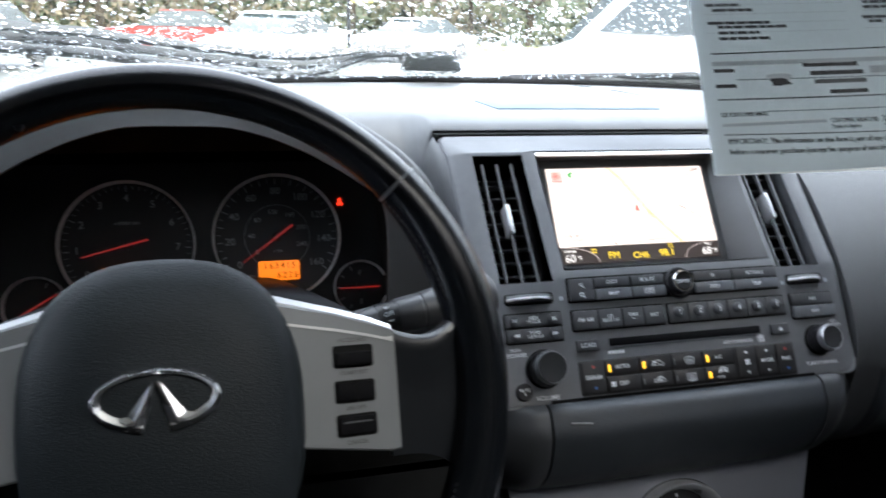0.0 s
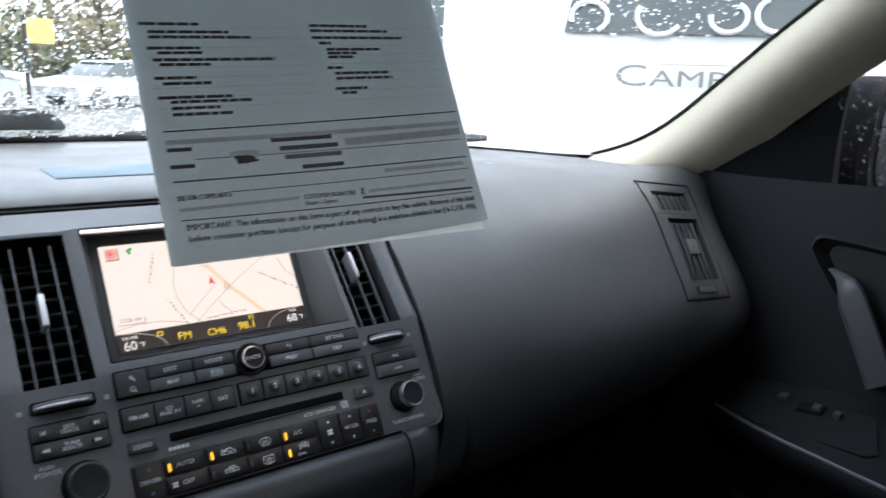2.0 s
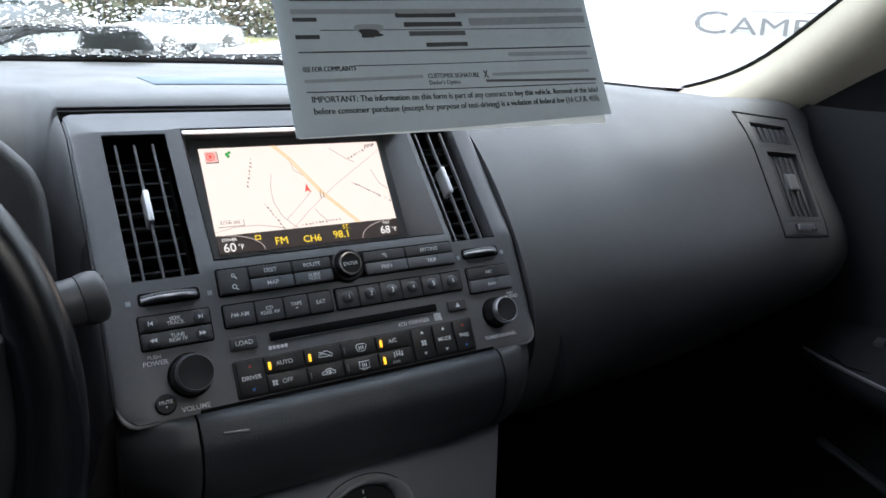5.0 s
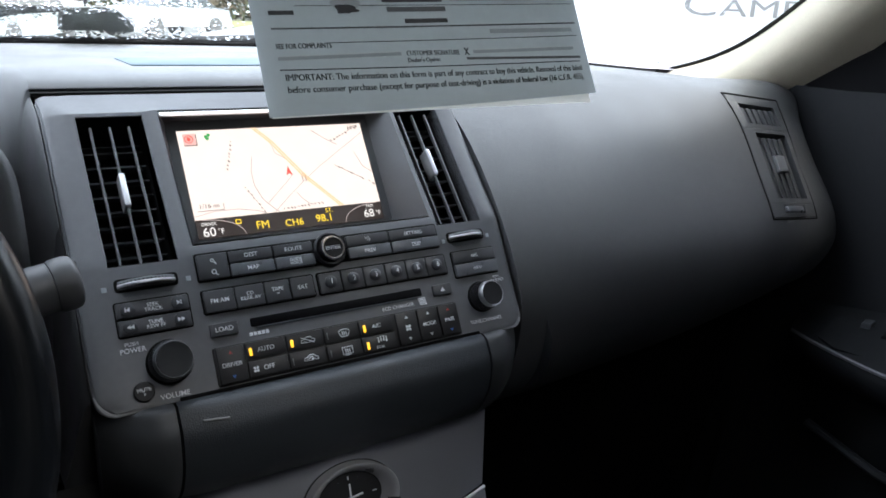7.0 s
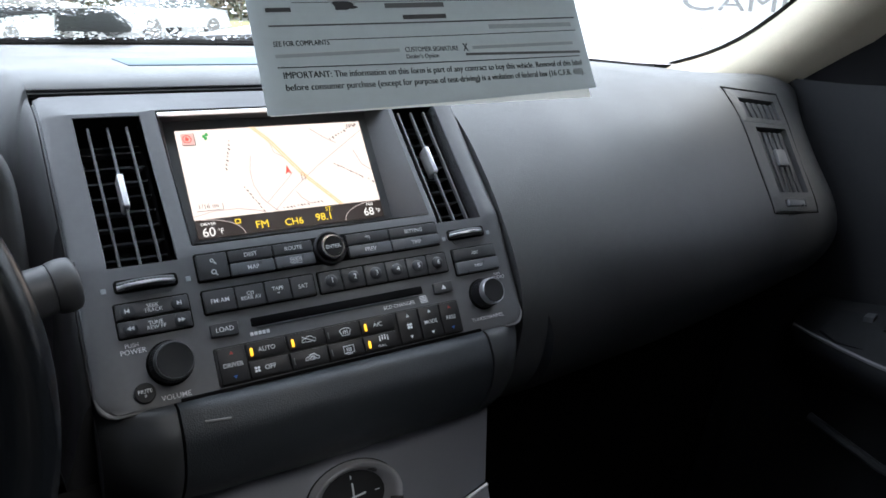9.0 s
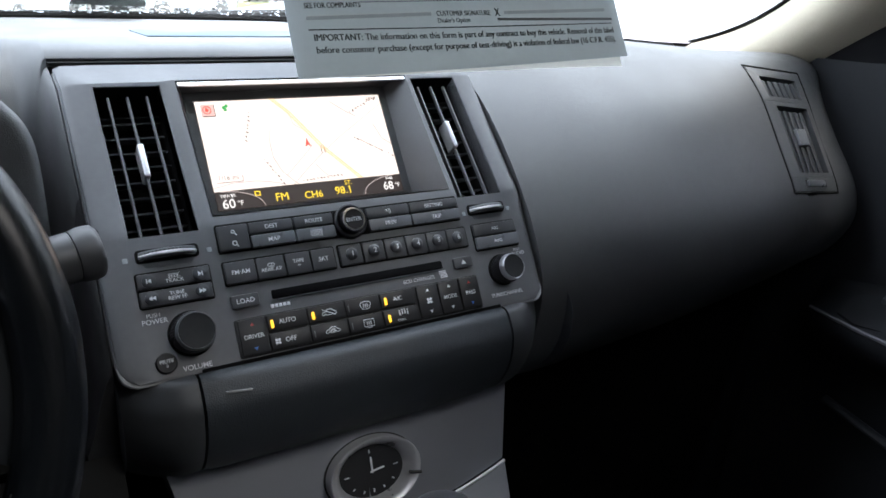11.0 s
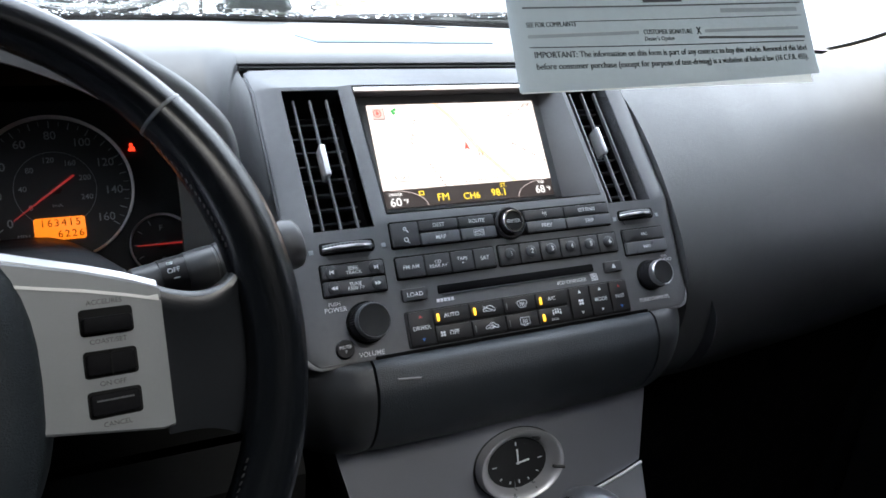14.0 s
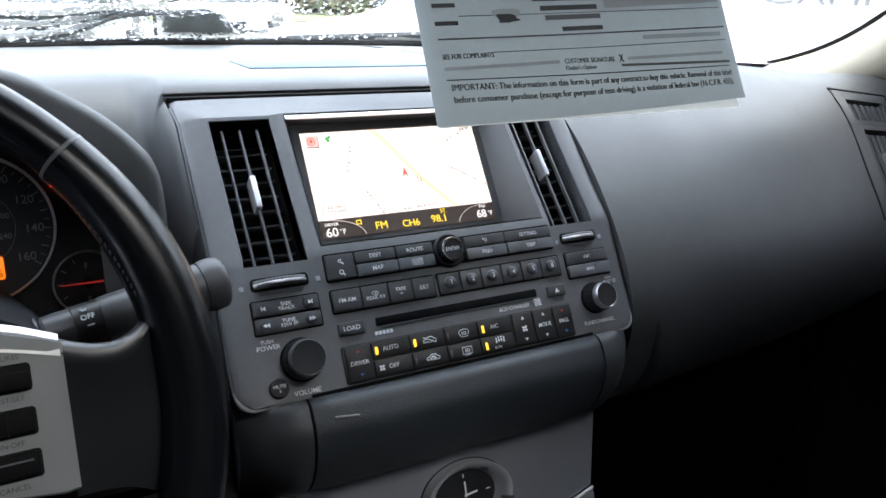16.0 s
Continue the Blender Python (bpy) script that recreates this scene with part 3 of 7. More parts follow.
def driver_top(x):
    """Dash top, its falling shoulder, and the swell of the instrument hood in front of it."""
    b = base_y(x)
    out = [tuple(p) for p in smooth_line([(b, top_z(x, b)), (1.15 if b > 1.2 else 0.5 * (b + 1.02), top_z(x, 1.15)), (1.02, top_z(x, 1.0)), (0.93, min(1.2085, top_z(x, 0.93))), (0.88, min(1.2078, top_z(x, 0.88)))], 4)][:13]
    dx = abs(x - HC)
    for y in (0.92, 0.91, 0.90, 0.89, 0.88, 0.872, 0.864, 0.856, 0.851, 0.8475, 0.8468, 0.8455, 0.842, 0.838, 0.832, 0.825, 0.815, 0.805, 0.795, 0.785, 0.775, 0.765, 0.757, LIP):
        h = arch_z(dx) - 0.001 - 0.060 * ((y - LIP) / 0.15) ** 1.3 if dx < 0.197 else 0.0
        out.append((y, soft_max(min(fascia_z(x, y), top_z(x, y)), h)))
    return out


rows, bay = [], []
side = [-0.1690 - 0.0024 * i for i in range(12)] + [-0.2 - 0.01 * i for i in range(1, 10)]
cols = side + [-0.29 - 0.0475 * i for i in range(1, 4)] + [2 * HC - x for x in reversed(side)] + [-0.62, -0.66, -0.70, -0.735]
for x in cols:
    in_bay = abs(x - HC) < 0.1965
    top = driver_top(x)
    zl = top[-1][1]
    bay.append([(x, y, z) for y, z in ((LIP, zl), (LIP + 0.004, zl - 0.006), (0.80, min(1.190, zl - 0.012)), (0.925, min(1.190, zl - 0.012)), (0.925, 1.03), (0.80, 0.985), (0.70, 0.965))])
    low = [(LIP + 0.004, zl - 0.006)] * 5 if in_bay else [(0.735, fascia_z(x, 0.735)), (0.72, fascia_z(x, 0.72)), (0.70, fascia_z(x, 0.70)), (0.684, fascia_z(x, 0.684)), (0.688, 0.966)]
    rows.append([(x, y, z) for y, z in top + low])
rows.insert(0, [(-0.1690, y + 0.06, z) if z < 1.1964 else (-0.1640, y, z - 0.0006) for x, y, z in rows[0]])
bm = bmesh.new()
grid_skin(bm, [row[:37] for row in rows])
bmesh.ops.remove_doubles(bm, verts=bm.verts, dist=1e-6)
part("driver_side", bm, M_DASH, dash)
# lower dash face painted black for the shade of wheel and driver
bm = bmesh.new()
grid_skin(bm, [row[36:] for row in rows])
bmesh.ops.remove_doubles(bm, verts=bm.verts, dist=1e-6)
part("driver_lower_dash", bm, M_BLACK, dash, "lower dash beside the column, wheel's shade painted black")
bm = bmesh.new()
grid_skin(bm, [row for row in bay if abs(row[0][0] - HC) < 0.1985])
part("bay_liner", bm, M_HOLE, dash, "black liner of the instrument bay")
# driver's underside likewise coloured near black for the shade there
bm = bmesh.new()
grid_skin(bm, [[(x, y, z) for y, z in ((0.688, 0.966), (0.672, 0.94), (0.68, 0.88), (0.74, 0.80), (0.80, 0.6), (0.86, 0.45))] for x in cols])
part("driver_knee_panel", bm, M_HOLE, dash, "underside of the driver side, its shade painted near black")

# shallow inlay in the dash top
bm = bmesh.new()
P = [(-0.083, 0.996), (0.097, 0.996), (0.098, 0.921), (-0.083, 0.921)]
loft(bm, [[(x, y, 1.2075) for x, y in P], [(x, y, 1.2094) for x, y in P], [(x * 0.99, 0.9585 + (y - 0.9585) * 0.97, 1.2098) for x, y in P]])
part("speaker_cover", bm, M_INLAY, dash, "flush speaker cover in the dash top")

bm = bmesh.new()
plate(bm, 0.013, 0.007, 0.002, -0.002, 0.0012, 0.0005)
part("light_sensor", bm, M_BTN2, dash, "small raised light sensor", m=frame_at((0.393, 0.902, top_z(0.393, 0.9) - 0.0005), (1, 0, 0), (0, 1, 0.12)))

# ---- cluster hood ----
hood = thing("instrument_hood", "dark grey arched hood over the instruments", "instrument hood")


def arch(inset, y, lift=0.0):
    right = [(HC + dx - inset * min(1, dx / 0.12), y, z - inset * max(0, 1 - (dx / 0.17) ** 3) + lift) for dx, z in (tuple(p) for p in smooth_line(ARCH, 3))]
    left = [(2 * HC - x, yy, z) for x, yy, z in reversed(right)]
    return left[:-1] + right


def inner_arch(y, pull=0.0):
    """Rounder edge on which the bezel under the hood ends."""
    pts = []
    for x, yy, z in arch(0.012, y):
        dx = (x - HC) * 0.84
        pts.append((HC + dx, y, min(z - 0.006, 1.2203 - 2.85 * (dx - 0.009) ** 2) - pull))
    return pts


bm = bmesh.new()
loft(bm, [arch(-0.0010, 0.7600, -0.0012), arch(-0.0012, 0.7500), arch(0.001, 0.7455), arch(0.004, 0.7430), arch(0.008, 0.7420), inner_arch(0.7370), inner_arch(0.7380, 0.0008), inner_arch(0.7400, 0.0010)], False, False, closed=False)
part("hood_shell", bm, M_DASH, hood)
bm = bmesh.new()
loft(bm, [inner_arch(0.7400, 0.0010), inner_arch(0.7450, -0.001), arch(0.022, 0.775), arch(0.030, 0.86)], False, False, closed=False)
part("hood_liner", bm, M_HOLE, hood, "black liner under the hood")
bm = bmesh.new()
box(bm, HC - 0.19, HC + 0.19, 0.70, 0.86, 1.020, 1.034)
part("lower_ledge", bm, M_BLACK, hood)

# ---- lower stack: bin lid, side cheeks ----
bin_lid = thing("storage_bin_lid", "dark grained storage compartment lid below the radio", "storage lid")


def lid_profile(x, d=0.0):
    c = 0.004 * (1 - (x / 0.17) ** 2)
    return smooth_line([(0.678 - d, 1.0172), (0.6690 - c - d, 1.0160), (0.6630 - c - d, 1.0095), (0.6570 - c - d, 0.996), (0.6590 - c - d, 0.973), (0.6710 - c - d, 0.950), (0.690 - c, 0.934)], 4)


def lid_piece(name, x0, x1, parent, mat, n=10):
    bm = bmesh.new()
    rows = []
    for i in range(n + 1):
        x = x0 + (x1 - x0) * i / n
        e = 0.002 if i in (0, n) else 0.0
        if abs(x) > 0.1226:
            e += 0.05 * ((abs(x) - 0.1225) / 0.046) ** 2 * 0.6
        rows.append([(x, y + e, z) for y, z in lid_profile(x)])
    rows.insert(0, [(x0, y + 0.012, z) for y, z in lid_profile(x0)])
    rows.append([(x1, y + 0.012, z) for y, z in lid_profile(x1)])
    grid_skin(bm, rows)
    return part(name, bm, mat, parent)


lid_piece("lid", -0.1205, 0.1205, bin_lid, M_LID, 16)
bm = bmesh.new()
plate(bm, 0.0170, 0.0013, 0.0005, -0.0006, 0.0008, 0.0002)
part("finger_mark", bm, M_BEAD, bin_lid, "short raised mark on the lid", m=frame_at((-0.0990, 0.6582, 1.0072), (1, -0.09, -0.075), (0, 0.38, 1)))
cheeks = thing("lower_dash_cheeks", "dark grey lower dash trim beside the storage lid", "dash trim", "structure")
lid_piece("cheek", -0.1685, -0.1225, cheeks, M_CHEEK, 6)
lid_piece("cheek", 0.1225, 0.1960, cheeks, M_CHEEK, 9)

# ---- silver console panel with clock ----
console = thing("console_panel", "silver painted centre console panel below the dash", "console panel")


def con_y(z):
    return 0.672 + (z - 0.905) * 0.35


def con_half(z):
    return 0.144 - 0.225 * (0.945 - z)


def crease_z(x):
    return 0.859 + 0.62 * max(0, x) ** 1.8 + 0.003


bm = bmesh.new()
rows = []
for i in range(21):
    k = -1 + 2 * i / 20
    row = []
    for j in range(9):
        z = crease_z(k * 0.125) + (0.955 - crease_z(k * 0.125)) * j / 8
        row.append((k * con_half(z), con_y(z) + 0.006 * k * k, z))
    rows.append(row)
rows.insert(0, [(x - 0.001, y + 0.08, z) for x, y, z in rows[0]])
rows.append([(x + 0.001, y + 0.08, z) for x, y, z in rows[-1]])
grid_skin(bm, rows)
part("upper_panel", bm, M_CONSOLE, console)
bm = bmesh.new()
rows = []
for i in range(21):
    k = -1 + 2 * i / 20
    row = []
    for j in range(9):
        zt = crease_z(k * 0.125) - 0.0015
        z = zt - 0.20 * j / 8
        row.append((k * con_half(z) * 0.998, con_y(zt) + 0.006 * k * k - 0.004 - 0.34 * (j / 8) ** 1.4, z))
    rows.append(row)
rows.insert(0, [(x - 0.001, y + 0.09, z - 0.03) for x, y, z in rows[0]])
rows.append([(x + 0.001, y + 0.09, z - 0.03) for x, y, z in rows[-1]])
grid_skin(bm, rows)
part("shifter_surround", bm, M_CONSOLE, console)
bm = bmesh.new()
tube(bm, [(k * con_half(crease_z(k * 0.125)), con_y(crease_z(k * 0.125)) - 0.003 + 0.006 * k * k, crease_z(k * 0.125) - 0.0008) for k in [0.45 + 0.55 * i / 8 for i in range(9)]], 0.0016, 6)
part("edge_strip", bm, M_BEZEL, console, "bright chrome edge strip")
bm = bmesh.new()
tube(bm, [(k * con_half(crease_z(k * 0.125)), con_y(crease_z(k * 0.125)) - 0.0026 + 0.006 * k * k, crease_z(k * 0.125) - 0.0006) for k in [-1 + 1.44 * i / 20 for i in range(21)]], 0.0010, 6)
part("panel_joint", bm, M_HOLE, console, "dark joint line")
bm = bmesh.new()
z0 = crease_z(0.056)
tube(bm, [(0.062 + 0.004 * i, con_y(z0) - 0.006 - 0.004 * i - 0.34 * (0.01 * i / 0.2) ** 1.4, z0 - 0.001 - 0.010 * i) for i in range(8)], 0.0009, 6)
part("panel_joint", bm, M_HOLE, console, "dark joint line")

clock_f = frame_at((0.004, con_y(0.9065) - 0.0065, 0.9055), (1, 0, 0), (0, 0.33, 0.944)) @ Matrix.Diagonal((0.95, 0.69, 1, 1))
clock = thing("analog_clock", "oval-framed analogue dashboard clock with a black dial and silver bezel", "clock", m=clock_f)
bm = bmesh.new()
turned(bm, [(0.0405, -0.012), (0.0405, 0.0035), (0.0396, 0.0050), (0.0380, 0.0049), (0.0340, 0.0018), (0.0305, -0.0024), (0.0284, -0.0060)], 56, cap0=False, cap1=False)
part("bezel", bm, M_CLOCK, clock, m=clock_f)
bm = bmesh.new()
turned(bm, [(0.0418, -0.010), (0.0418, -0.0060), (0.0403, -0.0050)], 56, cap0=False, cap1=False)
part("outer_gasket", bm, M_BLACK, clock, m=clock_f)
bm = bmesh.new()
turned(bm, [(0.0288, -0.0085), (0.0288, -0.0058)], 48)
part("dial", bm, M_BLACK, clock, m=clock_f)
for h in range(12):
    a = radians(30 * h)
    bm = bmesh.new()
    plate(bm, 0.0013, 0.0028 if h % 3 else 0.0042, 0.0003, 0, 0.0006, 0.0002, cy=0.0220)
    part("hour_mark", bm, M_INK, clock, m=clock_f @ Matrix.Translation((0, 0, -0.0060)) @ Matrix.Rotation(-a, 4, "Z"))
for deg, ln, wd in ((0, 0.018, 0.0016), (85, 0.013, 0.0022)):
    bm = bmesh.new()
    plate(bm, wd, ln, 0.0004, 0, 0.0005, 0.0001, cy=ln / 2 - 0.002)
    part("pointer", bm, M_INK, clock, m=clock_f @ Matrix.Translation((0, 0, -0.0045)) @ Matrix.Rotation(radians(-deg), 4, "Z"))
bm = bmesh.new()
tube(bm, [(0.0290, -0.010, 0.003), (0.0385, -0.013, 0.0055)], 0.0018, 8)
part("setting_pin", bm, M_BLACK, clock, m=clock_f)

# ---- gear lever ----
lever = thing("gear_lever", "gear lever with a polished chrome-topped knob", "gear lever")
bm = bmesh.new()
turned(bm, [(0.013, -0.30), (0.013, -0.05), (0.020, -0.045), (0.024, -0.02), (0.026, -0.004)], 28, cap1=False)
part("stem", bm, M_LEATHER, lever, m=Matrix.Translation((0.024, 0.598, 0.890)))
bm = bmesh.new()
turned(bm, [(0.0265, -0.004), (0.0280, 0.002), (0.0275, 0.011), (0.0235, 0.019), (0.015, 0.0245), (0.006, 0.0265)], 36)
part("knob_cap", bm, M_DARKCHROME, lever, "polished metal knob cap", m=Matrix.Translation((0.024, 0.598, 0.890)))

# ---- passenger door ----
door = thing("door_1", "dark grey passenger door with armrest and pull handle", "car door", "structure")


def door_x(y, z):
    return 0.7080 + 0.0155 * min(1, max(0, (y - 0.64) / 0.09)) + 0.012 * math.sin((1.19 - z) * 6) - 0.02 * max(0, (0.95 - z))


bm = bmesh.new()
ys = [0.84 - 1.04 * i / 24 for i in range(25)]
zs = [1.192, 1.188, 1.178, 1.15, 1.10, 1.05, 1.0, 0.95, 0.90, 0.85, 0.80, 0.75, 0.68, 0.60, 0.48]
rows = []
for y in ys:
    lift = 0.014 * min(1, max(0, (0.75 - y) / 0.25))
    rows.append([(0.745, y, 1.186 + lift)] + [(door_x(y, z), y, z + lift * (z > 1.0)) for z in zs])
grid_skin(bm, rows)
part("upper_trim", bm, M_DOOR, door)
bm = bmesh.new()
rows = []


def arm_edge(y):
    """Height of the armrest at the door and at its inner edge, and where that edge runs."""
    k = min(1.0, max(0.0, (0.735 - y) / 0.12))
    return 0.916 + 0.022 * min(1, max(0, (0.72 - y) / 0.12)), 0.893 + 0.006 * k, 0.668 - 0.040 * k ** 0.5 - 0.022 * min(1, max(0, (0.70 - y) / 0.25))


for i in range(25):
    y = 0.735 - 0.66 * (i / 24) ** 1.3
    zb, zf, xf = arm_edge(y)
    row = [(0.716, y, zb + 0.006), (0.706, y, zb), (0.70, y, zb - 0.001)]
    row += [(0.70 + (xf + 0.012 - 0.70) * k, y, zb - 0.001 + (zf + 0.002 - zb + 0.001) * k) for k in (0.3, 0.6, 1.0)]
    row += [(xf + 0.004, y, zf - 0.001), (xf, y, zf - 0.007), (xf, y, zf - 0.020), (xf + 0.010, y, zf - 0.036), (xf + 0.04, y, zf - 0.06), (0.716, y, zf - 0.085)]
    rows.append(row)
rows.insert(0, [(0.705 + 0.3 * (x - 0.705), 0.745, 0.90 + 0.6 * (z - 0.90)) for x, y, z in rows[0]])
grid_skin(bm, rows)
part("armrest", bm, M_ARM, door)
# added bead in a lighter colour stands for the armrest edge catching light
bm = bmesh.new()
run = []
for i in range(17):
    y = 0.728 - 0.62 * i / 16
    zb, zf, xf = arm_edge(y)
    run.append((xf + 0.0035, y, zf - 0.0012))
tube(bm, run, 0.0026, 6)
part("armrest_lit_edge", bm, M_TRIM, door, "lighter bead painting the highlight along the armrest edge")


def on_arm(x, y, h=0.0):
    zb, zf, xf = arm_edge(y)
    k = (0.70 - x) / (0.70 - xf - 0.012)
    return Vector((x, y, zb - 0.001 + (zf + 0.003 - zb) * k + h))


bm = bmesh.new()
loft(bm, [[on_arm(x, y, h) for x, y in ((0.694, 0.690), (0.655, 0.690), (0.640, 0.660), (0.640, 0.525), (0.648, 0.515), (0.694, 0.540))] for h in (-0.002, 0.0034)])
part("switch_plate", bm, M_ARM, door)
for sx_, sy_, w, l, mat in ((0.688, 0.650, 0.009, 0.012, M_CHEEK), (0.680, 0.610, 0.014, 0.030, M_HOLE), (0.680, 0.603, 0.008, 0.010, M_CHEEK), (0.680, 0.578, 0.007, 0.008, M_CHEEK)):
    bm = bmesh.new()
    hs = 0.0040 if mat is M_HOLE else 0.0062
    loft(bm, [[on_arm(sx_ + dx * w / 2 * q, sy_ + dy * l / 2 * q, h) for dx, dy in ((1, 1), (-1, 1), (-1, -1), (1, -1))] for h, q in ((0.0, 1), (hs - 0.001, 1), (hs, 0.85))])
    part("window_switch", bm, mat, door)
# pull handle recess and silver blade
bm = bmesh.new()
rim = [(0.700, 0.648, 1.122), (0.6995, 0.642, 1.134), (0.699, 0.62, 1.138), (0.699, 0.52, 1.132), (0.699, 0.42, 1.12), (0.70, 0.405, 1.04), (0.70, 0.47, 0.985), (0.70, 0.53, 0.985), (0.70, 0.575, 1.03), (0.70, 0.63, 1.095)]
rim = [tuple(p) for p in smooth_line(rim + rim[:1], 4)][:-1]
loft(bm, [rim, [(x - 0.006, 0.53 + (y - 0.53) * 0.97, 1.06 + (z - 1.06) * 0.96) for x, y, z in rim], [(x + 0.012, 0.53 + (y - 0.53) * 0.86, 1.06 + (z - 1.06) * 0.84) for x, y, z in rim]], cap0=False)
part("handle_recess", bm, M_BLACK, door)
bm = bmesh.new()
line = smooth_line([(0.694, 0.620, 1.099), (0.690, 0.597, 1.095), (0.688, 0.578, 1.083), (0.690, 0.552, 1.034), (0.694, 0.530, 0.985)], 4)
rows = []
for p in line:
    w = min(1.0, len(rows) / 9) * 0.030
    rows.append([(p[0] + 0.004, p[1] - 0.001, p[2] + 0.001), (p[0], p[1], p[2]), (p[0] - 0.004, p[1] + 0.3 * w, p[2] - 0.2 * w), (p[0] - 0.003, p[1] + 0.75 * w, p[2] - 0.5 * w), (p[0] + 0.006, p[1] + w, p[2] - 0.7 * w)])
grid_skin(bm, rows)
part("pull_handle", bm, M_HANDLE, door, "silver curved pull handle")
bm = bmesh.new()
tube(bm, [(0.690, 0.70, 0.765), (0.685, 0.60, 0.745), (0.685, 0.3, 0.74)], 0.006, 8)
part("pocket_edge", bm, M_CHEEK, door)
# black corner piece ahead of the side window
bm = bmesh.new()
tri = [(0.96, 1.180), (0.650, 1.180), (0.650, 1.250), (0.646, 1.318), (0.640, 1.385), (0.70, 1.340), (0.80, 1.262), (0.93, 1.195)]
loft(bm, [[(0.730 + (0.004 if z > 1.25 else 0), y, z) for y, z in tri], [(0.745 - (z - 1.19) * 0.1, y, z) for y, z in tri]])
part("gap_filler", (lambda b0: (box(b0, 0.7240, 0.75, 0.835, 1.02, 1.0, 1.188), b0)[1])(bmesh.new()), M_MATT, door)
part("sail_panel", bm, M_MATT, door, "black corner panel ahead of the side window")
bm = bmesh.new()
tube(bm, [(0.720, 0.655, 1.335), (0.715, 0.62, 1.355), (0.695, 0.52, 1.410), (0.67, 0.40, 1.46), (0.65, 0.25, 1.51), (0.64, -0.2, 1.54)], 0.017, 8)
part("window_seal", bm, M_MATT, door)

mirror = thing("door_mirror", "black door mirror housing outside the side window, wet with rain", "door mirror")
bm = bmesh.new()
loft(bm, [[(0.975 + x * k, 0.735 - 0.10 * k0, 1.240 + z * k) for x, z in rrect(0.27, 0.175, 0.05, 5)] for k, k0 in ((0.55, -0.6), (0.85, -0.2), (1.0, 0.25), (1.0, 0.6), (0.93, 0.72))])
part("housing", bm, M_MATT, mirror)
bm = bmesh.new()
loft(bm, [[(0.975 + x * 0.9, 0.663 - k, 1.240 + z * 0.9) for x, z in rrect(0.25, 0.15, 0.045, 5)] for k in (0.0, 0.003)])
part("mirror_glass", bm, M_MIRROR, mirror)
bm = bmesh.new()
tube(bm, [(0.76, 0.72, 1.19), (0.80, 0.735, 1.20), (0.86, 0.745, 1.225)], [0.03, 0.025, 0.022], 10)
part("bracket", bm, M_BLACK, mirror)

side_glass = thing("window_2", "wet passenger side window", "car window", "structure")
bm = bmesh.new()
grid_skin(bm, [[(0.748 - (z - 1.19) * 0.28, y, z) for y in (0.68, 0.4, 0.0, -0.35)] for z in (1.18, 1.35, 1.56)])
g2 = part("pane", bm, M_GLASS, side_glass)
g2.visible_shadow = False
dv, df = [], []
for k in range(1500):
    y, z = rng.uniform(0.30, 0.66), rng.uniform(1.20, 1.45)
    bead(Vector((0.7495 - (z - 1.19) * 0.28, y, z)), Vector((0, 1, 0)), Vector((-0.27, 0, 0.96)), Vector((0.96, 0, 0.27)), 0.0006 + 0.0013 * rng.random() ** 2.5, rng.uniform(1, 1.4), 0.6, 7)
me = bpy.data.meshes.new("side_beads")
me.from_pydata(dv, [], df)
me.shade_smooth()
me.materials.append(M_DROP)
sb = new("side_raindrops", me)
tagged(sb, "clear raindrops on the side window", "raindrops", kind="stuff")
sb.visible_shadow = False

# ---- centre stack trim ----
stack = thing("centre_stack", "dark grey plastic centre stack surround", "centre stack")
XB = [-0.1665, -0.1610, -0.1465, -0.1025, -0.0905, 0.0995, 0.1045, 0.1475, 0.1610, 0.1665]
SB = [0.0, 0.0105, 0.0332, 0.037, 0.1455, 0.1535, 0.1545, 0.234, 0.2395, 0.2435, 0.2465, 0.2480]
bm = bmesh.new()
vs = {}


def sv(x, s, h):
    key = (round(x, 5), round(s, 5), h)
    if key not in vs:
        xx = x
        if abs(abs(x) - 0.1665) < 1e-6:
            h -= 0.0022
            xx = math.copysign({0.2395: 0.1656, 0.2435: 0.1634, 0.2465: 0.1603, 0.2480: 0.1565}.get(round(s, 4), 0.1668), x)
        elif abs(abs(x) - 0.1610) < 1e-6:
            xx = math.copysign({0.2395: 0.1612, 0.2435: 0.1595, 0.2465: 0.1572, 0.2480: 0.1540}.get(round(s, 4), 0.1620), x)
        vs[key] = bm.verts.new(stack_at(xx, s, h).translation)
    return vs[key]


def hole(i, j):
    s0 = SB[j]
    if i in (2, 6):
        return 0.0369 < s0 < 0.154
    if i == 4:
        return 0.0331 < s0 < 0.145
    return False


for i in range(len(XB) - 1):
    for j in range(len(SB) - 1):
        if hole(i, j):
            continue
        bm.faces.new([sv(XB[i], SB[j], 0.004), sv(XB[i + 1], SB[j], 0.004), sv(XB[i + 1], SB[j + 1], 0.004), sv(XB[i], SB[j + 1], 0.004)])
edge = [e for e in bm.edges if e.is_boundary]
ext = bmesh.ops.extrude_edge_only(bm, edges=edge)
for v in [g for g in ext["geom"] if isinstance(g, bmesh.types.BMVert)]:
    v.co += Vector((0, 0.012, -0.009))
bmesh.ops.bevel(bm, geom=edge, offset=0.0016, segments=2, affect="EDGES", profile=0.6)
part("surround", bm, M_TRIM, stack)

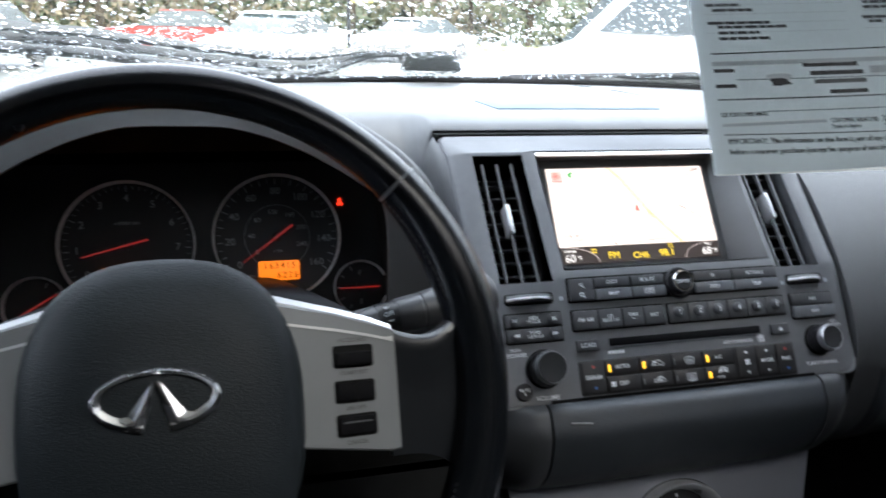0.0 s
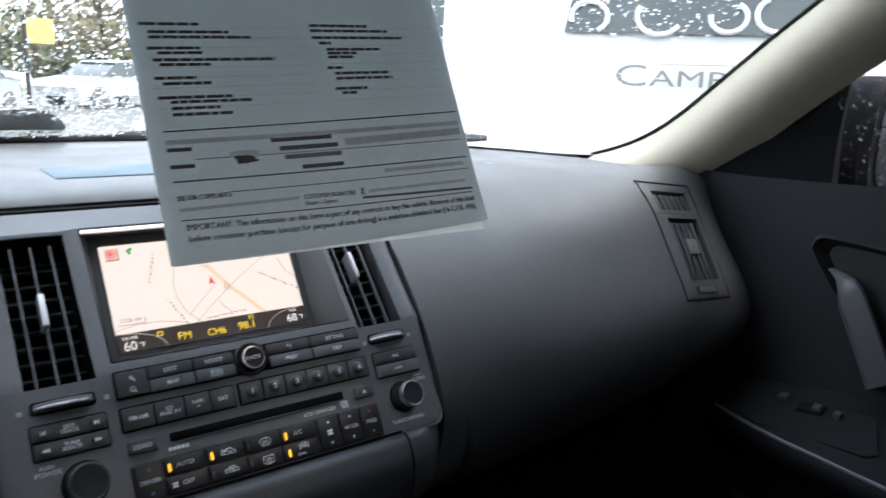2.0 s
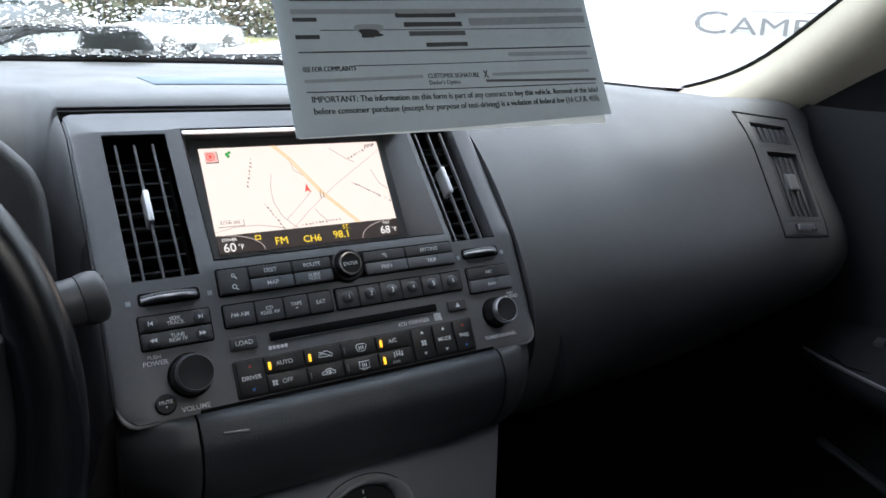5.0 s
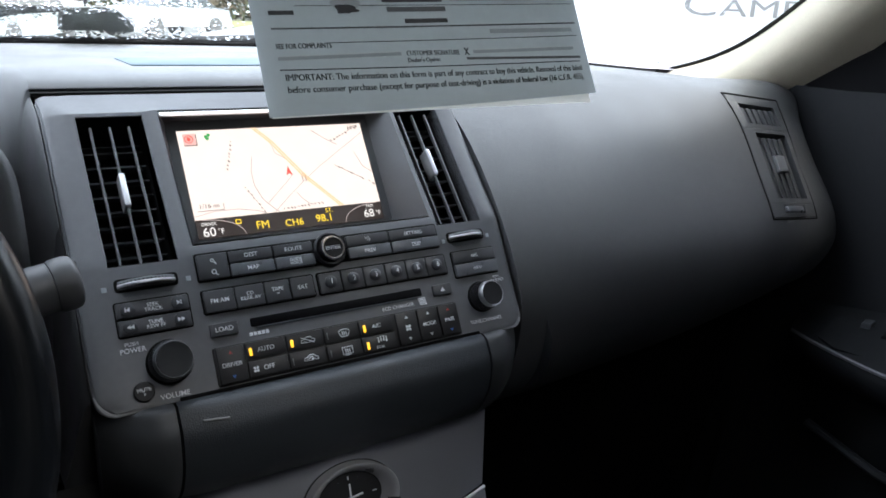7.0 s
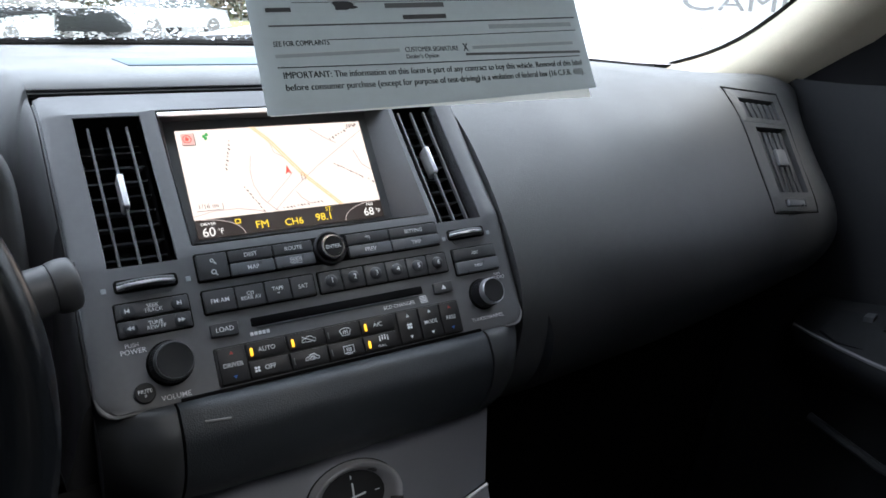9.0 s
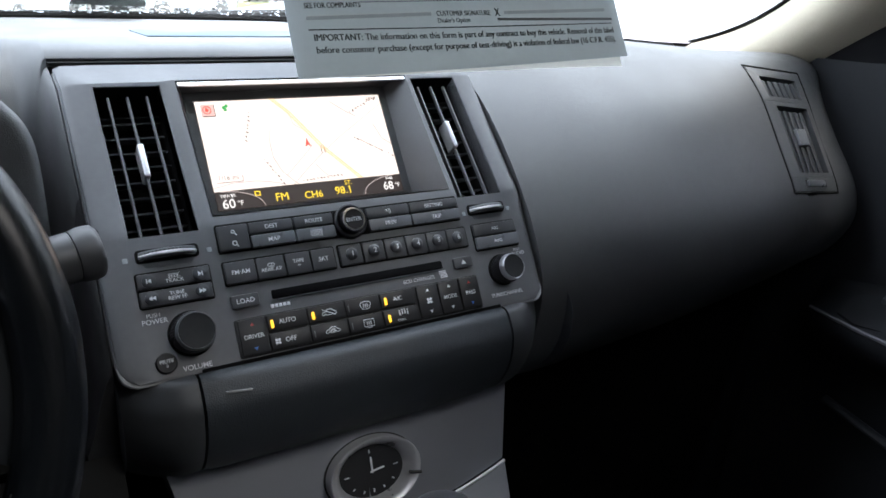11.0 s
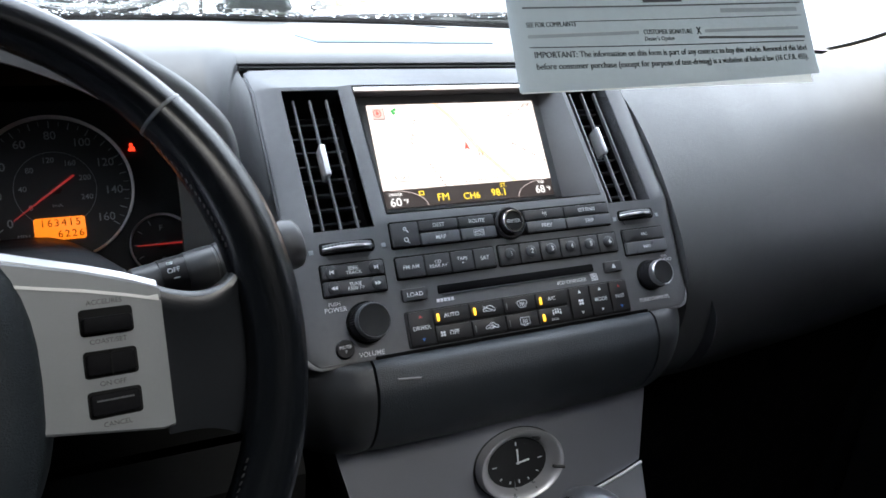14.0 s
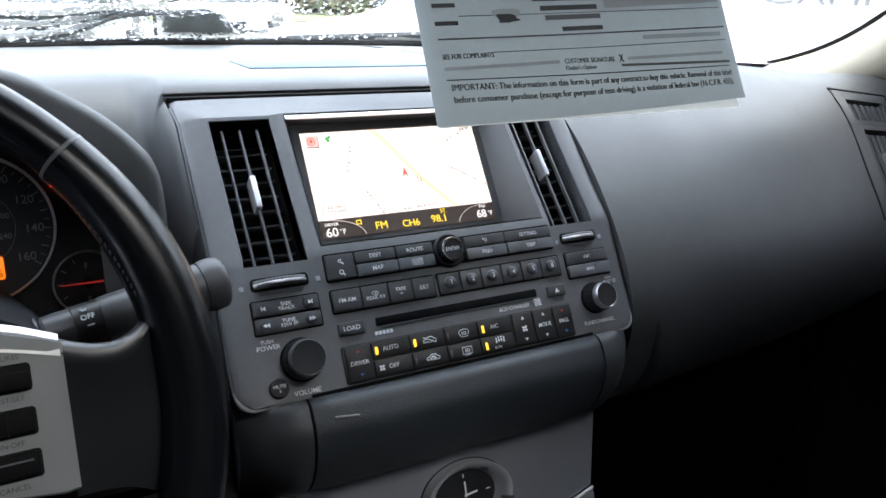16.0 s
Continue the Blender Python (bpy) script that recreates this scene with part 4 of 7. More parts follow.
# raised edge line down both sides and round the foot
for sx in (-1, 1):
    bm = bmesh.new()
    pts = [stack_at(sx * 0.1672, s, -0.0010).translation for s in (0.004, 0.0332, 0.07, 0.11, 0.1535, 0.19, 0.225)]
    pts += [stack_at(sx * 0.1668, 0.2345, 0.0000).translation, stack_at(sx * 0.1656, 0.2395, 0.0008).translation, stack_at(sx * 0.1634, 0.2438, 0.0014).translation, stack_at(sx * 0.1605, 0.2466, 0.0018).translation, stack_at(sx * 0.1565, 0.2484, 0.0022).translation, stack_at(sx * 0.1235, 0.2490, 0.0028).translation]
    tube(bm, pts[:8], 0.0010, 6)
    part("edge_bead", bm, M_BTN, stack)
    # bead is paler round the foot corners than along the sides
    bm = bmesh.new()
    tube(bm, pts[7:], [0.0008, 0.0014, 0.0017, 0.0017, 0.0014, 0.0011], 8)
    part("corner_bead", bm, M_BEAD, stack, "pale bead at the foot of the surround")
# cheek wall behind the side edge, down to the fascia
for sx in (1,):
    bm = bmesh.new()
    rows = []
    for s in (0.006, 0.0332, 0.07, 0.11, 0.1535, 0.19, 0.225):
        p = stack_at(sx * 0.1668, s, -0.0012).translation
        rows.append([p, p + Vector((sx * 0.0012, 0.006, -0.004)), Vector((p.x + sx * 0.0020, max(p.y + 0.02, 0.86), p.z - 0.012))])
    grid_skin(bm, rows)
    part("cheek_wall", bm, M_DASH, stack)
# shadow gap above
bm = bmesh.new()
box(bm, -0.169, 0.169, 0.838, 0.852, 1.1935, 1.1962)
part("gap_liner", bm, M_HOLE, stack)


# ---- air vents in the stack ----
def stack_vent(x0, x1, label):
    v = thing("air_vent", label, "air vent", group="centre air vents")
    cx, w = (x0 + x1) / 2, x1 - x0
    s0, s1 = 0.0372, 0.1540
    sm = (s0 + s1) / 2
    f = stack_at(cx, sm, 0.0)
    ln = s1 - s0
    bm = bmesh.new()
    wall = []
    for z in (0.003, -0.045):
        wall.append([(x, y, z) for x, y in ((-w / 2, -ln / 2), (w / 2, -ln / 2), (w / 2, ln / 2), (-w / 2, ln / 2))])
    loft(bm, wall, cap0=False)
    part("duct", bm, M_HOLE, v, m=f, smooth=False)
    bm = bmesh.new()
    loft(bm, [[(-0.0007, y, -0.0025), (0.0007, y, -0.0025), (0.0010, y, -0.0035), (0.0007, y, -0.0060), (-0.0007, y, -0.0060), (-0.0010, y, -0.0035)] for y in (-ln / 2, ln / 2 - 0.004)])
    first = part("vane", bm, M_VANE, v, m=f @ Matrix.Translation((-0.013, 0, 0)))
    for dx in (0.0, 0.013):
        share("vane", first, f @ Matrix.Translation((dx, 0, 0)), v)
    bm = bmesh.new()
    box(bm, -w / 2, w / 2, -0.0007, 0.0007, -0.034, -0.020)
    lou = part("louvre", bm, M_CHEEK, v, m=f @ Matrix.Translation((0, ln / 2 - 0.010, 0)))
    for k in range(1, 9):
        share("louvre", lou, f @ Matrix.Translation((0, ln / 2 - 0.010 - k * 0.0122, 0)) @ Matrix.Rotation(radians(18), 4, "X"), v)
    bm = bmesh.new()
    plate(bm, 0.0044, 0.0260, 0.0012, -0.012, 0.0004, 0.0014, n=4, crown=0.0004)
    part("slide_tab", bm, M_TAB, v, "satin silver slide tab", m=f @ Matrix.Translation((0, 0.001 if cx < 0 else 0.004, 0)))
    return v


stack_vent(-0.1465, -0.1025, "tall air vent with three upright vanes beside the screen, louvres open")
stack_vent(0.1045, 0.1475, "tall air vent with three upright vanes and a chrome tab")

# ---- navigation screen ----
SCR_T, SCR_B = Vector((0, 0.8085, 1.1695)), Vector((0, 0.7600, 1.0975))
up = (SCR_T - SCR_B)
SH = up.length
nav_f = frame_at((SCR_T + SCR_B) / 2 + Vector((0.0, 0, 0)), (1, 0, 0), up)
nav = thing("navigation_screen", "lit colour navigation screen showing a pale map and radio line", "screen", m=nav_f)
bm = bmesh.new()
# hood walls between surround and display
outer = [stack_at(x, s, 0.0045).translation for x, s in ((-0.0905, 0.1455), (0.0995, 0.1455), (0.0995, 0.0332), (-0.0905, 0.0332))]
inner = [nav_f @ Vector(p) for p in ((-0.0845, -SH / 2 - 0.0045, -0.001), (0.0845, -SH / 2 - 0.0045, -0.001), (0.0845, SH / 2 + 0.008, -0.001), (-0.0845, SH / 2 + 0.008, -0.001))]
for a, b_ in ((0, 1), (1, 2), (2, 3), (3, 0)):
    grid_skin(bm, [[outer[a].lerp(outer[b_], i / 10).lerp(inner[a].lerp(inner[b_], i / 10), k / 6) for i in range(11)] for k in range(7)])
bm.faces.new([bm.verts.new(p) for p in inner])
bmesh.ops.remove_doubles(bm, verts=bm.verts, dist=1e-6)
part("screen_hood", bm, M_BTN, nav)
bm = bmesh.new()
c0, c1 = stack_at(-0.0900, 0.0330, 0.0052).translation, stack_at(0.0990, 0.0330, 0.0052).translation
loft(bm, [[c + Vector((0, dy, dz)) for dy, dz in ((-0.0022, -0.0036), (0.0012, -0.0010), (0.0016, -0.0026), (-0.0012, -0.0050))] for c in (c0, c1)])
part("hood_strip", bm, M_BEZEL, nav, "bright chrome strip along the screen hood", smooth=False)

M_MAP = bpy.data.materials.new("map_display")
M_MAP.use_nodes = True
nt = M_MAP.node_tree
b = nt.nodes["Principled BSDF"]
b.inputs["Base Color"].default_value = (0.02, 0.02, 0.02, 1)
b.inputs["Roughness"].default_value = 0.3
tc = nt.nodes.new("ShaderNodeTexCoord")
nz = nt.nodes.new("ShaderNodeTexNoise")
nz.inputs["Scale"].default_value = 60
mx = nt.nodes.new("ShaderNodeMixRGB")
mx.inputs[1].default_value, mx.inputs[2].default_value = (1.0, 0.83, 0.75, 1), (1.0, 0.88, 0.82, 1)
nt.links.new(tc.outputs["Object"], nz.inputs["Vector"])
nt.links.new(nz.outputs[0], mx.inputs[0])
nt.links.new(mx.outputs[0], b.inputs["Emission Color"])
b.inputs["Emission Strength"].default_value = 0.26
M_SBAR = glow("display_dark", (0.05, 0.035, 0.03), 0.15)
M_SYEL = glow("display_yellow", (1.0, 0.70, 0.04), 0.28)
M_SWHT = glow("display_white", (0.95, 0.92, 0.9), 0.26)
M_SROAD = glow("display_road", (1.0, 0.62, 0.30), 0.25)
M_SLINE = glow("display_line", (0.62, 0.52, 0.50), 0.22)
M_SDARK = glow("display_black", (0.20, 0.16, 0.15), 0.2)
M_SKEY = glow("display_rose", (0.95, 0.55, 0.50), 0.24)
M_SRED = glow("display_red", (0.9, 0.10, 0.07), 0.24)
M_SGRN = glow("display_green", (0.05, 0.45, 0.10), 0.22)
SW = 0.154


def on_nav(x, y, h=0.0):
    """x, y as shares of the display from its top left corner."""
    return nav_f @ Matrix.Translation((-SW / 2 + x * SW, SH / 2 - y * SH, h))


def nav_bar(name, x0, y0, x1, y1, wid, mat, h=0.0006):
    a, b_ = Vector((-SW / 2 + x0 * SW, SH / 2 - y0 * SH, h)), Vector((-SW / 2 + x1 * SW, SH / 2 - y1 * SH, h))
    d = (b_ - a).normalized()
    n = Vector((-d.y, d.x, 0)) * wid / 2
    bm = bmesh.new()
    lo = Vector((0, 0, 0.0003))
    loft(bm, [[a + n - lo, b_ + n - lo, b_ - n - lo, a - n - lo], [a + n, b_ + n, b_ - n, a - n]])
    return part(name, bm, mat, nav, m=nav_f, smooth=False)


bm = bmesh.new()
box(bm, -SW / 2, SW / 2, -SH / 2 + 0.17 * SH, SH / 2, -0.002, 0.0)
disp = part("display", bm, M_MAP, nav, m=nav_f, smooth=False)
bm = bmesh.new()
box(bm, -SW / 2, SW / 2, -SH / 2, -SH / 2 + 0.17 * SH, -0.002, 0.0)
part("status_line", bm, M_SBAR, nav, m=nav_f, smooth=False)
for d in (-0.0075, 0.0075):
    nav_bar("road", 0.385 + d, 0.0, 0.46 + d, 0.14, 0.0010, M_SROAD)
    nav_bar("road", 0.46 + d, 0.14, 0.60 + d, 0.50, 0.0010, M_SROAD)
    nav_bar("road", 0.60 + d, 0.50, 0.77 + d, 0.83, 0.0010, M_SROAD)
STREETS = (((0.345, 0.28), (0.325, 0.42), (0.325, 0.56), (0.355, 0.70), (0.40, 0.79), (0.425, 0.83)),
           ((0.375, 0.74), (0.44, 0.64), (0.50, 0.55), (0.545, 0.47)),
           ((0.40, 0.83), (0.50, 0.68), (0.60, 0.545), (0.70, 0.42), (0.80, 0.31), (0.90, 0.20), (1.0, 0.09)),
           ((0.0, 0.80), (0.10, 0.765), (0.22, 0.765), (0.32, 0.80), (0.36, 0.83)),
           ((0.54, 0.66), (0.56, 0.72), (0.60, 0.79)), ((0.46, 0.14), (0.47, 0.26), (0.53, 0.33)), ((0.92, 0.30), (0.95, 0.45), (1.0, 0.52)), ((0.70, 0.05), (0.78, 0.16), (0.83, 0.21)))
for street in STREETS:
    for p, q in zip(street[:-1], street[1:]):
        nav_bar("street_line", *p, *q, 0.00055, M_SLINE, 0.0005)
for x0, y0, x1, y1, n in ((0.252, 0.12, 0.205, 0.38, 8), (0.275, 0.57, 0.345, 0.80, 8), (0.80, 0.16, 0.97, 0.02, 10), (0.79, 0.42, 0.93, 0.57, 10), (0.965, 0.60, 0.985, 0.63, 2), (0.45, 0.80, 0.66, 0.775, 12)):
    for k in range(n):
        t = k / (n - 1)
        x, y = x0 + (x1 - x0) * t, y0 + (y1 - y0) * t
        nav_bar("street_name_bar", x, y, x + 0.004 + 0.006 * ((k * 7) % 3) / 2, y + 0.008 + 0.012 * ((k * 5 + n) % 4) / 3, 0.0006 + 0.0005 * ((k * 3) % 4) / 3, M_SDARK)
bm = bmesh.new()
loft(bm, [[(0, 0.0045, z), (-0.0026, -0.0035, z), (0, -0.0015, z), (0.0026, -0.0035, z)] for z in (0.0003, 0.0007)])
part("position_arrow", bm, M_SRED, nav, m=on_nav(0.522, 0.45))
for q in ((0.588, 0.50, 0.588, 0.56), (0.606, 0.50, 0.606, 0.56), (0.588, 0.50, 0.597, 0.475), (0.597, 0.475, 0.606, 0.50)):
    nav_bar("map_mark", *q, 0.0006, M_SDARK, 0.0006)
bm = bmesh.new()
plate(bm, 0.0100, 0.0100, 0.0008, 0, 0.0003, 0.0001)
part("map_key_edge", bm, M_SDARK, nav, m=on_nav(0.057, 0.089))
bm = bmesh.new()
plate(bm, 0.0092, 0.0092, 0.0008, 0, 0.0005, 0.0001)
part("map_key", bm, M_SKEY, nav, m=on_nav(0.055, 0.085))
bm = bmesh.new()
turned(bm, [(0.0034, 0.0002), (0.0034, 0.0007), (0.0027, 0.0007), (0.0027, 0.0002)], 24, cap0=False, cap1=False)
loft(bm, [[(-0.0008, 0.0024, z), (-0.0016, -0.0010, z), (0.0006, -0.0018, z), (0.0016, 0.0004, z)] for z in (0.0003, 0.0007)])
part("compass", bm, M_SRED, nav, m=on_nav(0.05, 0.085))
for dx, dy in ((0, 0), (0.0022, 0.0012), (0.001, -0.0018)):
    bm = bmesh.new()
    turned(bm, [(0.0013, 0), (0.0013, 0.0006)], 10)
    part("green_leaf", bm, M_SGRN, nav, m=on_nav(0.135, 0.065) @ Matrix.Translation((dx, dy, 0)))
nav_bar("scale_box", 0.02, 0.755, 0.15, 0.755, 0.0004, M_SDARK)
nav_bar("scale_box", 0.15, 0.70, 0.15, 0.755, 0.0004, M_SDARK)
lettering("scale_text", "1/16 mi", 0.0052, on_nav(0.08, 0.715, 0.0004), M_SDARK, nav)
lettering("temperature_text", "69°F", 0.0050, on_nav(0.945, 0.045, 0.0004), M_SDARK, nav)
lettering("band_text", "FM", 0.0088, on_nav(0.322, 0.935, 0.0003), M_SYEL, nav)
lettering("channel_text", "CH6", 0.0080, on_nav(0.488, 0.945, 0.0003), M_SYEL, nav, bold=0.00003)
lettering("frequency_text", "98.1", 0.0088, on_nav(0.655, 0.935, 0.0003), M_SYEL, nav, bold=0.00003)
lettering("stereo_text", "ST.", 0.0050, on_nav(0.690, 0.865, 0.0003), M_SYEL, nav)
for q in ((0.192, 0.862, 0.216, 0.862), (0.192, 0.896, 0.216, 0.896), (0.192, 0.860, 0.192, 0.898), (0.216, 0.860, 0.216, 0.898)):
    nav_bar("tape_icon", *q, 0.0007, M_SYEL)
lettering("driver_text", "DRIVER", 0.0034, on_nav(0.06, 0.875, 0.0003), M_SWHT, nav)
lettering("driver_temperature", "60", 0.0100, on_nav(0.055, 0.950, 0.0003), M_SWHT, nav, bold=0.00003)
lettering("driver_temperature", "°F", 0.0055, on_nav(0.112, 0.950, 0.0003), M_SWHT, nav)
lettering("passenger_text", "PASS", 0.0030, on_nav(0.93, 0.865, 0.0003), M_SWHT, nav)
lettering("passenger_temperature", "68", 0.0095, on_nav(0.915, 0.940, 0.0003), M_SWHT, nav, bold=0.00003)
lettering("passenger_temperature", "°F", 0.0052, on_nav(0.970, 0.940, 0.0003), M_SWHT, nav)
for cx_, sgn in ((0.03, 1), (0.97, -1)):
    prev = None
    for k in range(9):
        a = radians(90 * k / 8)
        q = (cx_ + sgn * 0.20 * math.sin(a), 1.0 - 0.165 * math.cos(a))
        if prev:
            nav_bar("dial_arc", *prev, *q, 0.0005, M_SLINE)
        prev = q

# ---- audio and climate controls ----
audio = thing("audio_unit", "car radio with rows of dark buttons and two round knobs", "car radio")


def button(parent, name, x0, x1, s0, s1, mat=None, high=0.0028, text="", size=0.0042, lab="", ink=None, r=0.0010, ty=0.0, bold=0.00002):
    f = stack_at((x0 + x1) / 2, (s0 + s1) / 2, 0.004)
    bm = bmesh.new()
    plate(bm, x1 - x0 - 0.0006, s1 - s0 - 0.0006, r, -0.002, high, 0.0006, n=3)
    p = part(name, bm, mat or M_BTN, parent, lab, m=f)
    for k, line in enumerate(text.split("|") if text else ()):
        n = text.count("|") + 1
        lettering("legend", line, size, f @ Matrix.Translation((0, ty + (n - 1) * size * 0.42 - k * size * 0.84, high)), ink or M_INK, p, bold=bold)
    return p


def well(parent, x0, x1, s0, s1, r=0.002):
    bm = bmesh.new()
    plate(bm, x1 - x0, s1 - s0, r, -0.002, 0.0006, 0.0003)
    return part("button_well", bm, M_HOLE, parent, m=stack_at((x0 + x1) / 2, (s0 + s1) / 2, 0.004))


def print_on(parent, text, x, s, size, h=0.0041, mat=None, bold=0.00002):
    return lettering("legend", text, size, stack_at(x, s, h), mat or M_INK, parent, bold=bold)


# upper row with the round enter knob
well(audio, -0.0925, 0.1020, 0.1532, 0.1737)
button(audio, "zoom_button", -0.0915, -0.0700, 0.1545, 0.1725)
for s, sz in ((0.1595, 0.0013), (0.1675, 0.0018)):
    bm = bmesh.new()
    turned(bm, [(sz, 0), (sz, 0.0003), (sz * 0.62, 0.0003), (sz * 0.62, 0)], 14, cap0=False, cap1=False)
    part("zoom_mark", bm, M_INK, audio, m=stack_at(-0.0810, s, 0.0068))
    bm = bmesh.new()
    box(bm, -0.0004, 0.0004, -0.0022, 0, 0, 0.0003)
    part("zoom_mark", bm, M_INK, audio, m=stack_at(-0.0800, s + 0.001, 0.0068) @ Matrix.Rotation(radians(40), 4, "Z"))
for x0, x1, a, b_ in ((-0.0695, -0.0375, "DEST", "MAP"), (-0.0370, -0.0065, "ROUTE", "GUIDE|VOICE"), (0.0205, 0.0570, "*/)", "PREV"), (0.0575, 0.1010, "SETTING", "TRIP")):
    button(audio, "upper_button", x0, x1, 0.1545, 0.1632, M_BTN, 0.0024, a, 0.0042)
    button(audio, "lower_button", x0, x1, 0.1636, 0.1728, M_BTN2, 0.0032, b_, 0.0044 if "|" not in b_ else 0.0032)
f = stack_at(0.0065, 0.1630, 0.004)
bm = bmesh.new()
turned(bm, [(0.0128, -0.002), (0.0128, 0.0030), (0.0118, 0.0040), (0.0102, 0.0036), (0.0098, 0.0010)], 36, cap1=True)
part("enter_collar", bm, M_KNOB, audio, m=f)
bm = bmesh.new()
turned(bm, [(0.0092, 0.0), (0.0092, 0.0080), (0.0084, 0.0090), (0.0078, 0.0092), (0.0074, 0.0084)], 36)
ek = part("enter_knob", bm, M_KNOB, audio, m=f)
bm = bmesh.new()
turned(bm, [(0.0090, 0.0086), (0.0085, 0.0096), (0.0076, 0.0096), (0.0073, 0.0086)], 36, cap0=False, cap1=False)
part("enter_ring", bm, M_CHROME, audio, "thin chrome ring", m=f)
lettering("legend", "ENTER", 0.0040, f @ Matrix.Translation((0, 0, 0.0085)), M_INK, ek)
# source row and presets
well(audio, -0.0925, -0.0105, 0.1788, 0.1962)
for x0, x1, t in ((-0.0915, -0.0700, "FM·AM"), (-0.0697, -0.0490, "CD|REAR AV"), (-0.0487, -0.0300, "TAPE|◂▸"), (-0.0297, -0.0115, "SAT")):
    button(audio, "source_button", x0, x1, 0.1798, 0.1953, M_BTN, 0.0026, t, 0.0044 if "|" not in t else 0.0037)
well(audio, -0.0085, 0.1040, 0.1788, 0.1962)
for k in range(6):
    x0 = -0.0075 + k * 0.01845
    p = button(audio, "preset_button", x0, x0 + 0.0182, 0.1798, 0.1953, M_BTN, 0.0020)
    bm = bmesh.new()
    turned(bm, [(0.0046, 0.0), (0.0046, 0.0014), (0.0036, 0.0024), (0.0016, 0.0029)], 20)
    d = part("preset_dome", bm, M_DOME, p, m=stack_at(x0 + 0.0091, 0.1872, 0.006))
    lettering("legend", str(k + 1), 0.0052, stack_at(x0 + 0.0091, 0.1872, 0.0090), M_INK, p, bold=0.00003)
# slot line
button(audio, "load_button", -0.0912, -0.0718, 0.2025, 0.2122, M_BTN, 0.0026, "LOAD", 0.0046)
button(audio, "eject_button", 0.0852, 0.1028, 0.2030, 0.2122, M_BTN, 0.0026, "▲", 0.0046)
bm = bmesh.new()
plate(bm, 0.138, 0.0062, 0.0012, 0.0, 0.0007, 0.0002)
part("disc_slot", bm, M_MATT, audio, "dark CD slot", m=stack_at(0.0065, 0.2062, 0.004))
bm = bmesh.new()
loft(bm, [[(-0.066, -0.0022, 0), (0.066, -0.0022, 0), (0.064, -0.0028, 0.0010), (-0.064, -0.0028, 0.0010)], [(-0.066, -0.0036, 0), (0.066, -0.0036, 0), (0.066, -0.0038, 0.0004), (-0.066, -0.0038, 0.0004)]])
part("slot_lip", bm, M_BTN2, audio, m=stack_at(0.0065, 0.2072, 0.004))
for k in range(5):
    bm = bmesh.new()
    plate(bm, 0.0024, 0.0026, 0.0005, 0, 0.0003, 0.0001)
    part("maker_bar", bm, M_INK, audio, m=stack_at(-0.0635 + k * 0.0029, 0.2140, 0.004))
print_on(audio, "6CD CHANGER", 0.0530, 0.2146, 0.0040)
for k in range(5):
    bm = bmesh.new()
    plate(bm, 0.0066, 0.0008, 0.0003, 0, 0.0003, 0.0001)
    part("disc_icon", bm, M_INK, audio, m=stack_at(0.0745 + 0.0002 * k, 0.2113 + 0.0012 * k, 0.004))
# seek and tune rockers
well(audio, -0.1478, -0.1000, 0.1783, 0.2020)
for s0, s1, a, b_, c in ((0.1792, 0.1898, "|◀", "SEEK|TRACK", "▶|"), (0.1904, 0.2012, "◀◀", "TUNE|REW FF", "▶▶")):
    p = button(audio, "rocker_button", -0.1470, -0.1010, s0, s1, M_BTN, 0.0028, b_, 0.0036)
    for x, t in ((-0.1398, a), (-0.1082, c)):
        bm = bmesh.new()
        turned(bm, [(0.0044, 0), (0.0044, 0.0010), (0.0034, 0.0016)], 18)
        part("rocker_dome", bm, M_DOME, p, m=stack_at(x, (s0 + s1) / 2, 0.0068))
        for q in ((-0.0011, 0.0011) if len(t) == 2 and t[0] == t[1] else (0.0,)):
            sg = -1 if "◀" in t else 1
            bm = bmesh.new()
            loft(bm, [[(-0.0011 * sg, 0.0015, z), (-0.0011 * sg, -0.0015, z), (0.0013 * sg, 0, z)] for z in (0, 0.0004)])
            part("arrow_mark", bm, M_INK, p, m=stack_at(x + q, (s0 + s1) / 2, 0.0084))
        if "|" in t:
            bm = bmesh.new()
            box(bm, -0.0003, 0.0003, -0.0015, 0.0015, 0, 0.0004)
            part("stop_mark", bm, M_INK, p, m=stack_at(x + (-0.0016 if t[0] == "|" else 0.0016), (s0 + s1) / 2, 0.0084))


